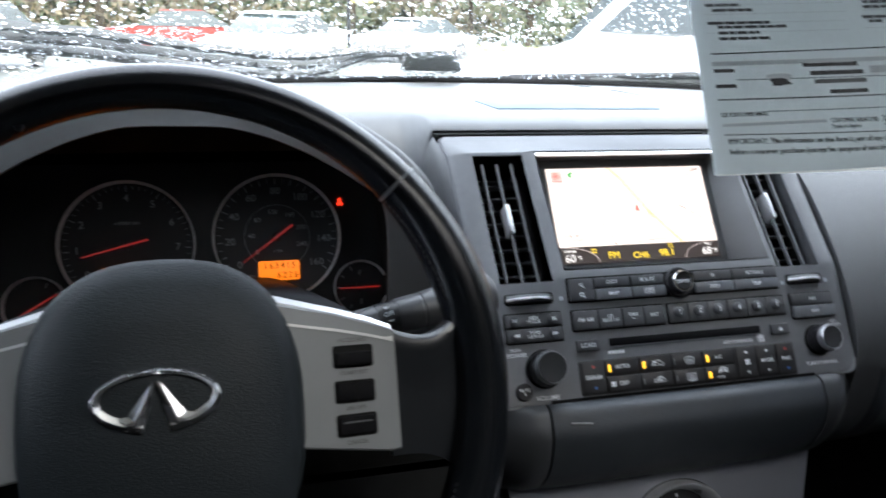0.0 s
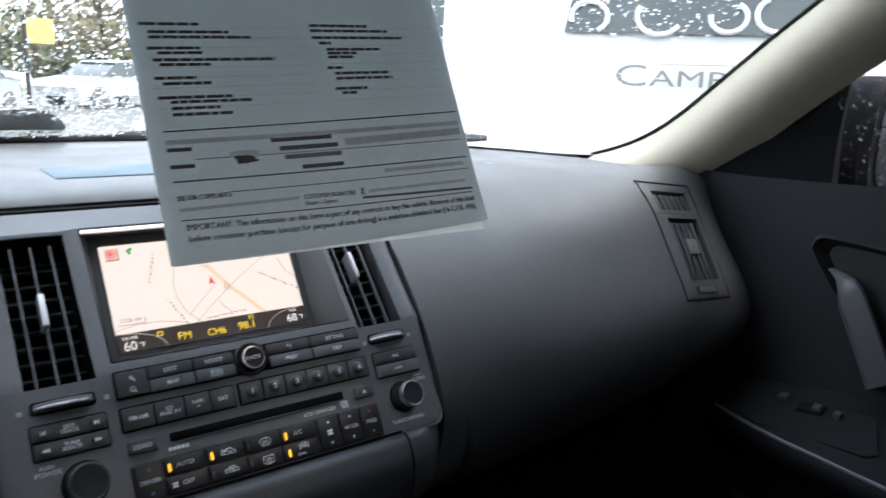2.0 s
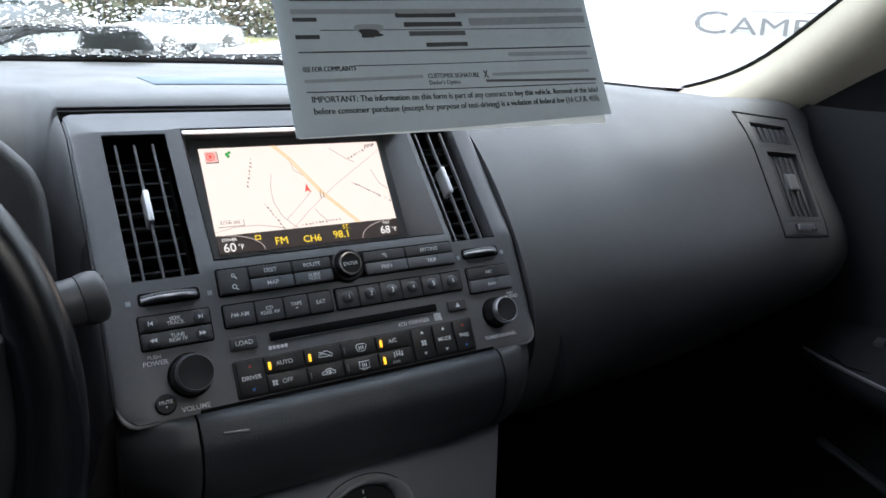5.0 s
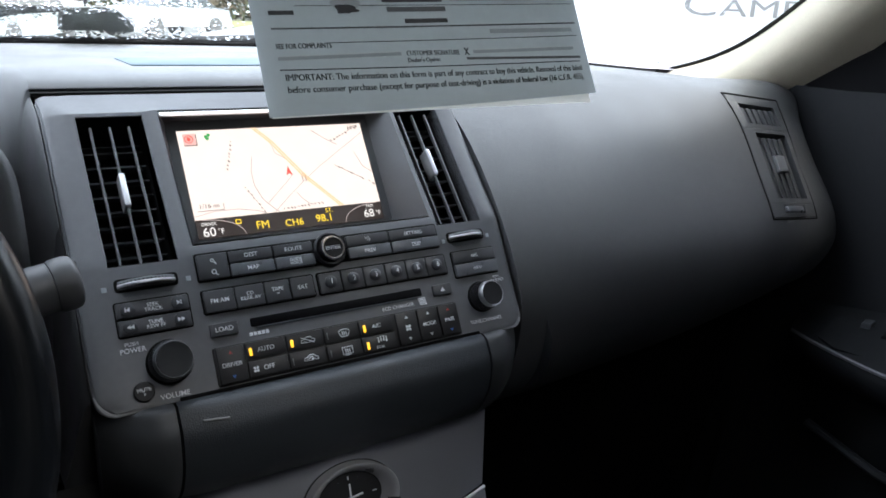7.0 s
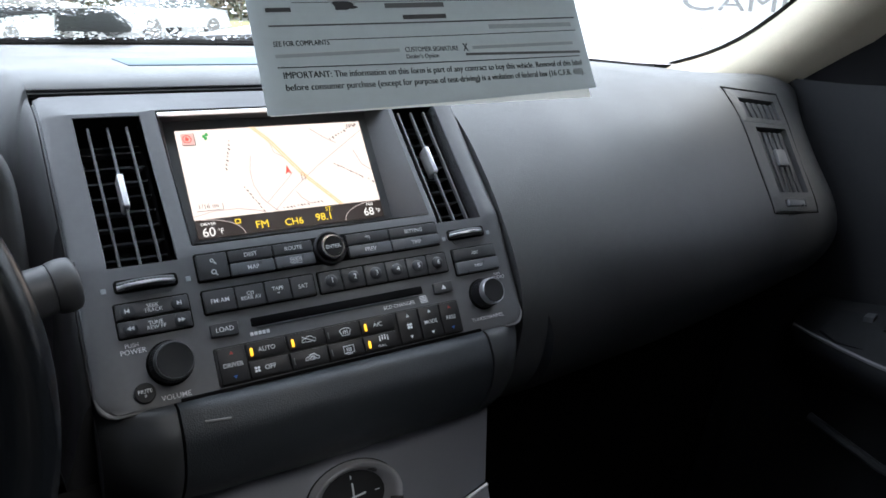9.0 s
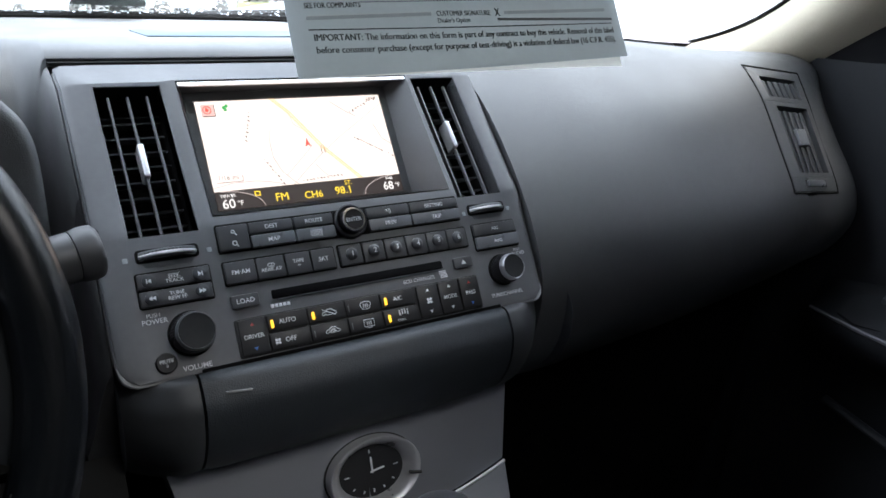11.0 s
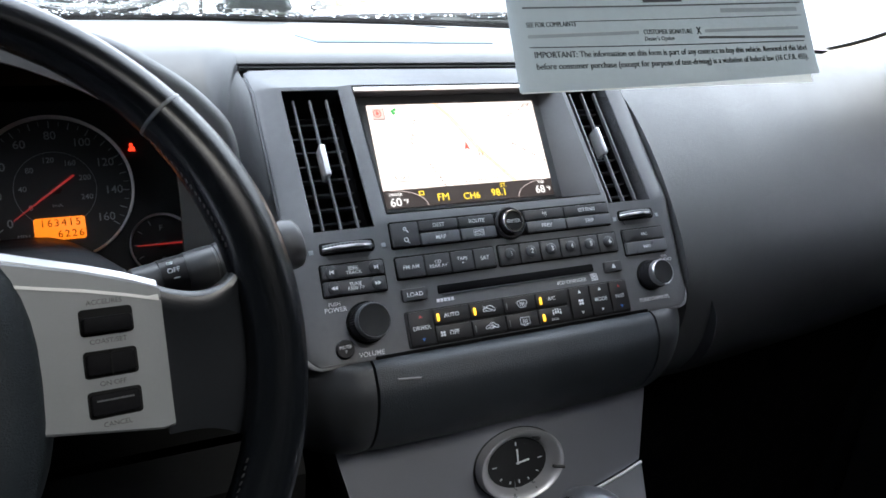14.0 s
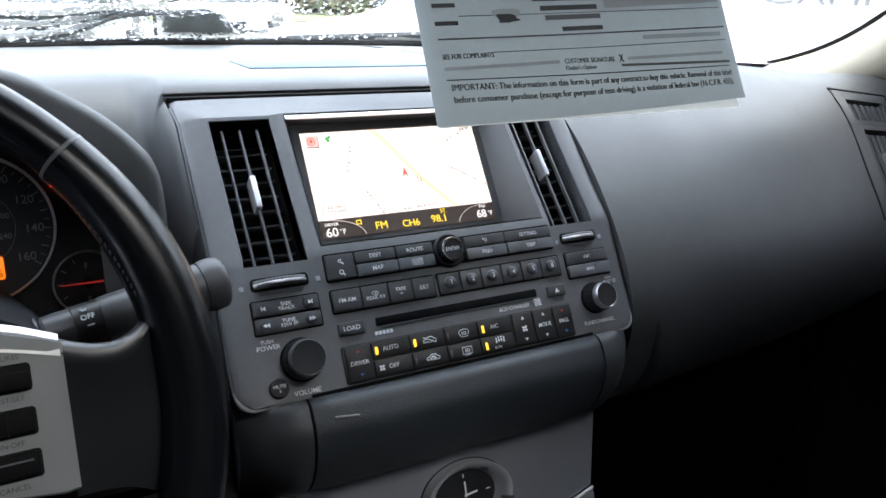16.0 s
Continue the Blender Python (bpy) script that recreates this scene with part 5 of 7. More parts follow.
def thumbwheel(x0, x1, s):
    f = stack_at((x0 + x1) / 2, s, 0.004)
    bm = bmesh.new()
    plate(bm, x1 - x0 + 0.004, 0.0090, 0.0025, -0.002, 0.0008, 0.0003)
    base = part("wheel_slot", bm, M_HOLE, audio, m=f)
    bm = bmesh.new()
    n = 34
    r = (x1 - x0) * 0.62
    half = math.asin(min(0.99, (x1 - x0) / 2 / r))
    rings = []
    for k in range(n + 1):
        a = -half + 2 * half * k / n
        bump = 0.0007 if k % 2 else 0.0
        x, z = (r + bump) * math.sin(a), (r + bump) * (math.cos(a) - math.cos(half))
        rings.append([(x, -0.0028, z * 0.9), (x, -0.0018, z + 0.0006), (x, 0.0018, z + 0.0006), (x, 0.0028, z * 0.9), (x, 0.0028, -0.001), (x, -0.0028, -0.001)])
    loft(bm, rings)
    tw = part("thumbwheel", bm, M_VANE, audio, "black ribbed thumbwheel", m=f, smooth=False)
    bm = bmesh.new()
    rings = []
    for k in range(n + 1):
        a = (-half + 2 * half * k / n) * 0.97
        x, z = (r + 0.0008) * math.sin(a), (r + 0.0008) * (math.cos(a) - math.cos(half)) + 0.0004
        rings.append([(x, -0.0016, z), (x, -0.0010, z + 0.0005), (x, 0.0002, z + 0.0005), (x, 0.0006, z)])
    loft(bm, rings)
    part("wheel_band", bm, M_BEZEL, tw, "bright metal band round the thumbwheel", m=f)
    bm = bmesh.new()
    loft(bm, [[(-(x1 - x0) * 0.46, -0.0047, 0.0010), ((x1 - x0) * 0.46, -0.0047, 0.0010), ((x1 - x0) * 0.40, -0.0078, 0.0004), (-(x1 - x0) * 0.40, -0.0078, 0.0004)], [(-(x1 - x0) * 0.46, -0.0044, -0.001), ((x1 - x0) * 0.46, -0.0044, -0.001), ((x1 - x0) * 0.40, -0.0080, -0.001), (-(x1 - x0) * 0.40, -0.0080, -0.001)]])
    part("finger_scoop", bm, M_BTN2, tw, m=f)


thumbwheel(-0.1430, -0.1068, 0.1678)
thumbwheel(0.1125, 0.1445, 0.1668)
for x in (-0.1512, -0.0980, 0.1065, 0.1505):
    bm = bmesh.new()
    plate(bm, 0.0033, 0.0033, 0.0004, 0, 0.0003, 0.0001)
    part("vent_icon", bm, M_TYPE3, audio, m=stack_at(x, 0.1690, 0.004))
well(audio, 0.1095, 0.1530, 0.1785, 0.2012)
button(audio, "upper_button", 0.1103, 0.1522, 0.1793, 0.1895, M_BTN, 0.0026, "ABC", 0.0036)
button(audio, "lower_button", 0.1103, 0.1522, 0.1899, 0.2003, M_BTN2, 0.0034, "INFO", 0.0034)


def knob(x, s, r, high, name, band, metal):
    """Ribbed black skirt, a bevelled metal band of the given width and a flat rubber face."""
    f = stack_at(x, s, 0.004)
    bm = bmesh.new()
    turned(bm, [(r * 1.22, -0.002), (r * 1.22, 0.0012), (r * 1.14, 0.0020)], 48)
    part("knob_base", bm, M_HOLE, audio, m=f)
    bm = bmesh.new()
    n = 96
    rings = []
    for rr, z in ((r * 1.09, 0.0), (r * 1.07, high * 0.62), (r * 1.03, high * 0.70)):
        rings.append([((rr + (0.0004 if i % 2 else 0)) * math.cos(2 * math.pi * i / n), (rr + (0.0004 if i % 2 else 0)) * math.sin(2 * math.pi * i / n), z) for i in range(n)])
    rings.append([(r * 0.9 * math.cos(2 * math.pi * i / n), r * 0.9 * math.sin(2 * math.pi * i / n), high * 0.72) for i in range(n)])
    loft(bm, rings)
    k = part(name, bm, M_KNOB, audio, m=f)
    bm = bmesh.new()
    turned(bm, [(r * 1.025, high * 0.66), (r * 1.01, high * 0.84), (r * 0.985, high * 0.95), (r * (0.985 - band * 0.6), high), (r * (0.985 - band), high * 0.985)], 56, cap0=False, cap1=False)
    part("knob_ring", bm, metal, k, "satin silver ring" if metal == M_SATIN else "dark polished ring", m=f)
    bm = bmesh.new()
    e = 0.985 - band
    turned(bm, [(r * e, high * 0.9), (r * e, high * 0.985), (r * (e - 0.03), high * 1.0), (r * 0.6, high * 0.985), (r * 0.2, high * 0.98)], 48)
    part("knob_face", bm, M_FACE, k, "black rubber face", m=f)


knob(-0.1196, 0.2218, 0.0122, 0.017, "volume_knob", 0.07, M_VANE)
knob(0.1300, 0.2190, 0.0105, 0.018, "tuning_knob", 0.08, M_SATIN)
print_on(audio, "PUSH", -0.1405, 0.2062, 0.0036)
print_on(audio, "POWER", -0.1402, 0.2102, 0.0046)
print_on(audio, "VOLUME", -0.1195, 0.2435, 0.0048)
print_on(audio, "PUSH", 0.1490, 0.2045, 0.0026)
print_on(audio, "AUDIO", 0.1496, 0.2078, 0.0042)
print_on(audio, "TUNE/CHANNEL", 0.1300, 0.2385, 0.0042)
f = stack_at(-0.1382, 0.2375, 0.004)
bm = bmesh.new()
turned(bm, [(0.0066, -0.002), (0.0066, 0.0018), (0.0058, 0.0026)], 28)
mb = part("mute_button", bm, M_KNOB, audio, m=f)
lettering("legend", "MUTE", 0.0034, f @ Matrix.Translation((0, 0.001, 0.0026)), M_INK, mb)
lettering("legend", "II", 0.0026, f @ Matrix.Translation((0, -0.002, 0.0026)), M_INK, mb)

climate = thing("climate_panel", "black climate control panel with amber indicator lamps lit", "climate control")
bm = bmesh.new()
plate(bm, 0.1955, 0.0265, 0.002, -0.002, 0.0012, 0.0005)
part("panel", bm, M_BLACK, climate, m=stack_at(0.0060, 0.2320, 0.004))
bm = bmesh.new()
plate(bm, 0.2380, 0.0026, 0.0008, -0.001, 0.0004, 0.0002)
part("lower_joint", bm, M_MATT, climate, "dark joint above the storage lid", m=stack_at(0.0015, 0.2472, 0.004))
CB = [(-0.0905, -0.0712, 0.2195, 0.2445, "DRIVER", 0.0042), (-0.0706, -0.0418, 0.2195, 0.2318, "AUTO", 0.0044), (-0.0706, -0.0418, 0.2324, 0.2445, "OFF", 0.0046), (-0.0412, -0.0132, 0.2195, 0.2318, "", 0), (-0.0412, -0.0132, 0.2324, 0.2445, "", 0),
      (-0.0126, 0.0150, 0.2195, 0.2318, "", 0), (-0.0126, 0.0150, 0.2324, 0.2445, "", 0), (0.0156, 0.0440, 0.2195, 0.2318, "A/C", 0.0044), (0.0156, 0.0440, 0.2324, 0.2445, "DUAL", 0.0026),
      (0.0466, 0.0652, 0.2195, 0.2445, "", 0), (0.0658, 0.0845, 0.2195, 0.2445, "MODE", 0.0042), (0.0850, 0.1025, 0.2195, 0.2445, "PASS", 0.0042)]
for x0, x1, s0, s1, t, sz in CB:
    p = button(climate, "climate_button", x0, x1, s0, s1, M_BLACK, 0.0030, t, sz or 0.004, ty=-0.0032 if t == "DUAL" else 0.0)
    cx_ = (x0 + x1) / 2
    if s1 - s0 > 0.02:
        for sg, mat in ((1, M_INKR if t in ("DRIVER", "PASS") else M_INK), (-1, M_INKB if t in ("DRIVER", "PASS") else M_INK)):
            bm = bmesh.new()
            loft(bm, [[(-0.0014, 0, z), (0.0014, 0, z), (0, sg * 0.0022, z)] for z in (0, 0.0003)])
            part("arrow_mark", bm, mat, p, m=stack_at(cx_, (s0 + s1) / 2 - sg * 0.0072, 0.0071))


def fan_icon(x, s, k=1.0):
    for a in range(4):
        bm = bmesh.new()
        plate(bm, 0.0018 * k, 0.0022 * k, 0.0006, 0, 0.0003, 0.0001, cy=0.0016 * k)
        part("fan_mark", bm, M_INK, climate, m=stack_at(x, s, 0.0071) @ Matrix.Rotation(radians(45 + 90 * a), 4, "Z"))


fan_icon(0.0560, 0.2320)
fan_icon(-0.0655, 0.2385, 0.9)
for dx in (-0.0033, -0.0011, 0.0011, 0.0033):
    bm = bmesh.new()
    plate(bm, 0.0011, 0.0024, 0.0004, 0, 0.0003, 0.0001)
    plate(bm, 0.0013, 0.0011, 0.0005, 0, 0.0003, 0.0001, cy=0.0022)
    part("dual_mark", bm, M_INK, climate, m=stack_at(0.0322 + dx, 0.2372 - 0.0007 * (abs(dx) < 0.002), 0.0071))


def outline_icon(name, pts, x, s, r=0.00028):
    bm = bmesh.new()
    tube(bm, [(px, py, 0.0002) for px, py in pts], r, 5)
    part(name, bm, M_INK, climate, m=stack_at(x, s, 0.0071))


CAR = [(-0.0062, -0.0012), (-0.0058, 0.0008), (-0.0030, 0.0012), (-0.0012, 0.0030), (0.0026, 0.0030), (0.0044, 0.0010), (0.0062, 0.0006), (0.0062, -0.0014), (0.0040, -0.0016), (0.0030, -0.0004), (0.0018, -0.0016), (-0.0020, -0.0016), (-0.0032, -0.0004), (-0.0044, -0.0016), (-0.0062, -0.0012)]
CAR = [(0.84 * x, 0.84 * y) for x, y in CAR]
outline_icon("recirculation_mark", CAR, -0.0255, 0.2262)
outline_icon("recirculation_mark", [(-0.0048, 0.0026), (0.0, 0.0004), (0.0046, -0.0020)], -0.0255, 0.2262)
outline_icon("fresh_air_mark", CAR, -0.0255, 0.2390)
outline_icon("fresh_air_mark", [(-0.0018, -0.0004), (-0.0004, 0.0010), (0.0014, 0.0008), (0.0016, -0.0004), (0.0002, -0.0006)], -0.0255, 0.2390, 0.00042)
outline_icon("rear_defog_mark", [(-0.0018, -0.0020), (-0.0018, -0.0034), (0.0018, -0.0034), (0.0018, -0.0020)], 0.0030, 0.2390)
for x, s in ((-0.0388, 0.2390), (-0.0102, 0.2262), (-0.0100, 0.2390)):
    bm = bmesh.new()
    plate(bm, 0.0009, 0.0050, 0.0004, 0, 0.0003, 0.0001)
    part("unlit_lamp", bm, M_VANE, climate, "unlit indicator slit", m=stack_at(x, s, 0.0069))
outline_icon("front_defog_mark", [(-0.0044, 0.0012), (-0.0030, 0.0026), (0, 0.0030), (0.0030, 0.0026), (0.0044, 0.0012), (0.0026, -0.0024), (-0.0026, -0.0024), (-0.0044, 0.0012)], 0.0030, 0.2262)
outline_icon("rear_defog_mark", [(-0.0040, 0.0026), (0.0040, 0.0026), (0.0040, -0.0024), (-0.0040, -0.0024), (-0.0040, 0.0026)], 0.0030, 0.2390)
for x, s in ((0.0030, 0.2262), (0.0030, 0.2390)):
    for dx in (-0.0015, 0, 0.0015):
        bm = bmesh.new()
        box(bm, -0.0003, 0.0003, -0.0014, 0.0014, 0, 0.0003)
        part("heat_mark", bm, M_INK, climate, m=stack_at(x + dx, s, 0.0071))
for x, s in ((-0.0672, 0.2262), (-0.0374, 0.2262), (0.0196, 0.2262), (0.0200, 0.2392)):
    bm = bmesh.new()
    plate(bm, 0.0021, 0.0056, 0.0008, 0, 0.0006, 0.0002)
    part("indicator_lamp", bm, M_AMBER, climate, "lit amber indicator", m=stack_at(x, s, 0.0069))

# ---- steering wheel ----
WT = 24.0
wheel_f = frame_at((-0.378, 0.5785, 1.094), (1, 0, 0), (0, math.sin(radians(WT)), math.cos(radians(WT))))
wheel = thing("steering_wheel", "black leather steering wheel with silver spokes and worn rim", "steering wheel", m=wheel_f)
RC, RT = 0.1690, 0.0150


def rim_piece(name, a0, a1, mat, fat=1.0, n=40, label=""):
    bm = bmesh.new()
    rings = []
    for k in range(n + 1):
        a = radians(a0 + (a1 - a0) * k / n)
        c = Vector((RC * math.cos(a), RC * math.sin(a), 0.0))
        rad = Vector((math.cos(a), math.sin(a), 0))
        g = fat * (1 + 0.10 * math.exp(-((math.degrees(a) % 180 - 22) / 16) ** 2))
        ring = []
        for i in range(16):
            b_ = 2 * math.pi * i / 16
            slim = 1 - 0.44 * math.exp(-((math.degrees(a) - 90) / 66) ** 4) if math.cos(b_) < 0 else 1
            ring.append(c + rad * (RT * g * slim * math.cos(b_)) + Vector((0, 0, RT * 1.12 * g * math.sin(b_))))
        rings.append(ring)
    loft(bm, rings)
    return part(name, bm, mat, wheel, label, m=wheel_f)


rim_piece("rim_top", 42.25, 137.75, M_LEATHER, 0.985)
rim_piece("rim_grip", -48, 41.55, M_LEATHER, 1.0, label="worn leather grip")
rim_piece("rim_grip", 138.45, 228, M_LEATHER, 1.0)
rim_piece("rim_bottom", 228.7, 311.3, M_LEATHER, 0.985)
for a in (41.9, 138.1, 228.35, 311.65):
    rim_piece("rim_seam", a - 0.28, a + 0.28, M_VANE, 1.006, 2)
for name, a0, a1 in (("stitching", 41.5, 17.0), ("stitching", -20.0, -47.0), ("stitching", 138.5, 163.0), ("stitching", 200.0, 227.0)):
    bm = bmesh.new()
    n = int(abs(a1 - a0) / 1.25)
    for k in range(n):
        a = radians(a0 + (a1 - a0) * (k + 0.2) / n)
        b_ = radians(a0 + (a1 - a0) * (k + 0.75) / n)
        g = RT * 1.03
        tube(bm, [((RC - g * 0.80) * math.cos(a), (RC - g * 0.80) * math.sin(a), g * 0.70), ((RC - g * 0.83) * math.cos(b_), (RC - g * 0.83) * math.sin(b_), g * 0.66)], 0.00038, 5)
    part(name, bm, M_THREAD, wheel, "grey thread stitched along the grip", m=wheel_f)
# hub pad: broad rounded shield
bm = bmesh.new()


def hub_ring(k, z):
    pts = []
    for i in range(48):
        a = 2 * math.pi * i / 48
        c, s = math.cos(a), math.sin(a)
        e = 2.0 / 2.5
        x = 0.0680 * math.copysign(abs(c) ** e, c)
        y = 0.0790 * math.copysign(abs(s) ** e, s)
        if y < 0:
            y *= 1.05
        pts.append((x * k, y * k - 0.003, z))
    return pts


loft(bm, [hub_ring(0.97, -0.030), hub_ring(1.0, -0.010), hub_ring(1.0, 0.012), hub_ring(0.985, 0.022), hub_ring(0.94, 0.031), hub_ring(0.82, 0.038), hub_ring(0.55, 0.0435), hub_ring(0.2, 0.0455)])
hub = part("hub_pad", bm, M_PAD, wheel, "dark grained airbag pad", m=wheel_f)
bm = bmesh.new()
turned(bm, [(0.045, -0.10), (0.055, -0.05), (0.060, -0.028)], 32)
part("hub_back", bm, M_BLACK, wheel, m=wheel_f)
for sx in (-1, 1):
    bm = bmesh.new()
    plate(bm, 0.012, 0.0022, 0.0008, 0, 0.0012, 0.0003)
    part("horn_mark", bm, M_BLACK, wheel, m=wheel_f @ Matrix.Translation((sx * 0.052, -0.006, 0.0335)))
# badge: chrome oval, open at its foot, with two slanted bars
em_f = wheel_f @ Matrix.Translation((-0.002, 0.007, 0.0458))
bm = bmesh.new()
rings = []
for k in range(73):
    a = radians(-77 + 334 * k / 72)
    o = Vector((0.0285 * math.cos(a), 0.0146 * math.sin(a), 0))
    i = Vector((0.0246 * math.cos(a), 0.0104 * math.sin(a) + 0.0014, 0))
    mid = o.lerp(i, 0.45)
    rings.append([o - Vector((0, 0, 0.002)), o + Vector((0, 0, 0.0006)), mid + Vector((0, 0, 0.0026)), i + Vector((0, 0, 0.0010)), i - Vector((0, 0, 0.002))])
loft(bm, rings)
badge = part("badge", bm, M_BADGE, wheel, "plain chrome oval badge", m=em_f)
for sx in (-1, 1):
    bm = bmesh.new()
    out_ = [(0.0000, 0.0090), (0.0018, 0.0084), (0.0128, -0.0062), (0.0180, -0.0070), (0.0150, -0.0124), (0.0064, -0.0146), (0.0004, 0.0060)]
    ridge = [(0.0003, 0.0086), (0.0012, 0.0078), (0.0096, -0.0085), (0.0130, -0.0092), (0.0120, -0.0102), (0.0094, -0.0105), (0.0008, 0.0070)]
    loft(bm, [[(sx * x, y, -0.002) for x, y in out_], [(sx * x, y, 0.0012) for x, y in out_], [(sx * x, y, 0.0030) for x, y in ridge]])
    part("badge_bar", bm, M_BADGE, badge, m=em_f, smooth=False)


def spoke_z(x):
    return 0.0158 + 0.0100 * (0.1205 - x) / 0.0705


def spoke(sx):
    """Silver side spoke with three dark buttons and the leather web that joins it to the rim."""
    TOP = ((0.050, 0.085, 0.1145, 0.1168), (0.0500, 0.0420, 0.0325, 0.0312))
    BOT = ((0.050, 0.062, 0.090, 0.1150, 0.1168), (-0.0235, -0.0250, -0.0292, -0.0328, -0.0316))
    bm = bmesh.new()
    rows = []
    for i in range(13):
        x = 0.050 + 0.0668 * i / 12
        hi, lo = float(np.interp(x, *TOP)), float(np.interp(x, *BOT))
        z = spoke_z(x) - (0.0008 if i == 12 else 0)
        rows.append([(sx * x, hi, z - 0.014), (sx * x, hi, z - 0.001)] + [(sx * x, hi + (lo - hi) * k, z) for k in (0.015, 0.2, 0.4, 0.6, 0.8, 0.985)] + [(sx * x, lo, z - 0.001), (sx * x, lo, z - 0.014)])
    rows.append([(x, y, z - 0.012) for x, y, z in rows[-1]])
    grid_skin(bm, rows)
    part("spoke", bm, M_SILVER, wheel, "silver painted spoke", m=wheel_f)
    # upper bevel gets its highlight from a brighter silver than the spoke
    bm = bmesh.new()
    grid_skin(bm, [[(sx * x, t - w, z), (sx * x, t - w * 0.15, z - w * 0.35), (sx * x, t + 0.0015, z - w * 0.9), (sx * x, t - 0.001, z - w * 1.8)] for x, t, w, z in ((0.050, 0.0535, 0.0145, spoke_z(0.050) + 0.0006), (0.068, 0.0485, 0.0130, spoke_z(0.068) + 0.0006), (0.085, 0.0440, 0.0115, spoke_z(0.085) + 0.0006), (0.102, 0.0387, 0.0100, spoke_z(0.102) + 0.0006), (0.1158, 0.0330, 0.0080, spoke_z(0.1158) + 0.0006))])
    part("spoke_top_bevel", bm, M_SHINE, wheel, "bevelled upper edge, its highlight painted in brighter silver", m=wheel_f)
    bm = bmesh.new()
    rings = []
    for x, top in smooth_line([(0.1150, 0.0330), (0.1225, 0.0300), (0.1320, 0.0278), (0.1400, 0.0282), (0.1470, 0.0315), (0.1525, 0.0370), (0.1580, 0.0470), (0.1650, 0.0640)], 3):
        k = (x - 0.1150) / 0.0500
        bot = -0.0375 - 0.026 * k ** 3
        zc = 0.0160 - 0.0100 * k
        face = [(0.0, -0.0085), (-0.0005, -0.0040), (-0.0030, -0.0008), (-0.0065, 0.0), (-0.0110, -0.0012), (-0.0160, -0.0040), ((bot - top) * 0.5, -0.0085), ((bot - top) * 0.8, -0.0125), (bot - top, -0.0165)]
        rings.append([(sx * x, top + dy, zc + dz) for dy, dz in face] + [(sx * x, bot, zc - 0.024), (sx * x, top, zc - 0.020)])
    loft(bm, rings)
    part("spoke_web", bm, M_WEB, wheel, m=wheel_f)
    for y, wd, mark in ((0.0190, 0.0230, 0), (0.0008, 0.0230, 1), (-0.0165, 0.0230, 2)):
        f = wheel_f @ Matrix.Translation((sx * 0.0932, y, spoke_z(0.0935) - 0.0002)) @ Matrix.Rotation(radians(sx * 8.1), 4, "Y")
        bm = bmesh.new()
        plate(bm, wd - 0.001, 0.0118, 0.0018, -0.004, 0.0004, 0.0002)
        w = part("button_well", bm, M_HOLE, wheel, m=f)
        bm = bmesh.new()
        plate(bm, wd - 0.003, 0.0094 if mark else 0.0070, 0.0015, -0.002, 0.0022 if mark else 0.0042, 0.0009)
        bt = part("wheel_button", bm, M_MATT, wheel, "dark rubber button", m=f @ Matrix.Translation((0, 0 if mark else -0.0012, 0)))
        if mark == 1:
            bm = bmesh.new()
            box(bm, -0.0004, 0.0004, -0.0055, 0.0055, 0, 0.0027)
            part("button_split", bm, M_HOLE, bt, m=f)
        if mark == 2:
            bm = bmesh.new()
            box(bm, -0.0075, 0.0075, 0.0014, 0.0021, 0, 0.0026)
            part("button_line", bm, M_VANE, bt, m=f)
    if sx > 0:
        for y, t in ((0.0105, "COAST/SET"), (-0.0078, "ON·OFF"), (-0.0253, "CANCEL"), (0.0275, "ACCEL/RES")):
            lettering("legend", t, 0.0030, wheel_f @ Matrix.Translation((0.0932, y, spoke_z(0.0932) + 0.0002)) @ Matrix.Rotation(radians(8.1), 4, "Y"), M_LEG, wheel)


spoke(1)
spoke(-1)
bm = bmesh.new()
for sx in (-1, 1):
    loft(bm, [[(sx * 0.016, -0.075, 0.004), (sx * 0.034, -0.070, 0.004), (sx * 0.034, -0.070, -0.012), (sx * 0.016, -0.075, -0.012)], [(sx * 0.030, -0.166, 0.004), (sx * 0.048, -0.160, 0.004), (sx * 0.048, -0.160, -0.012), (sx * 0.030, -0.166, -0.012)]])
part("lower_spoke", bm, M_MATT, wheel, m=wheel_f)

column = thing("steering_column", "dark plastic steering column shroud behind the wheel", "steering column")
bm = bmesh.new()
rings = []
for y, z, w, h in ((0.905, 1.01, 0.09, 0.05), (0.76, 1.045, 0.112, 0.050), (0.665, 1.066, 0.121, 0.053), (0.650, 1.068, 0.119, 0.050), (0.646, 1.068, 0.112, 0.043)):
    rings.append([(-0.378 + x, y, z + zz) for x, zz in rrect(2 * w, 2 * h, 0.045, 8)])
loft(bm, rings)
part("shroud", bm, M_SHROUD, column)

stalk = thing("wiper_stalk", "dark grey wiper stalk with a rounded twist end", "control stalk")
S0, S1 = Vector((-0.325, 0.655, 1.0900)), Vector((-0.172, 0.678, 1.107))
sd = (S1 - S0).normalized()
sf = Matrix.Translation(S1) @ sd.to_track_quat("Z", "Y").to_matrix().to_4x4()
bm = bmesh.new()
turned(bm, [(0.0085, -0.150), (0.0085, -0.099), (0.0100, -0.097), (0.0104, -0.0835), (0.0108, -0.0830), (0.0108, -0.0690), (0.0112, -0.0685)], 28)
part("stem", bm, M_STALK, stalk, m=sf)
bm = bmesh.new()
turned(bm, [(0.0106, -0.0832), (0.0110, -0.0828), (0.0112, -0.0688), (0.0108, -0.0684)], 28, cap0=False, cap1=False)
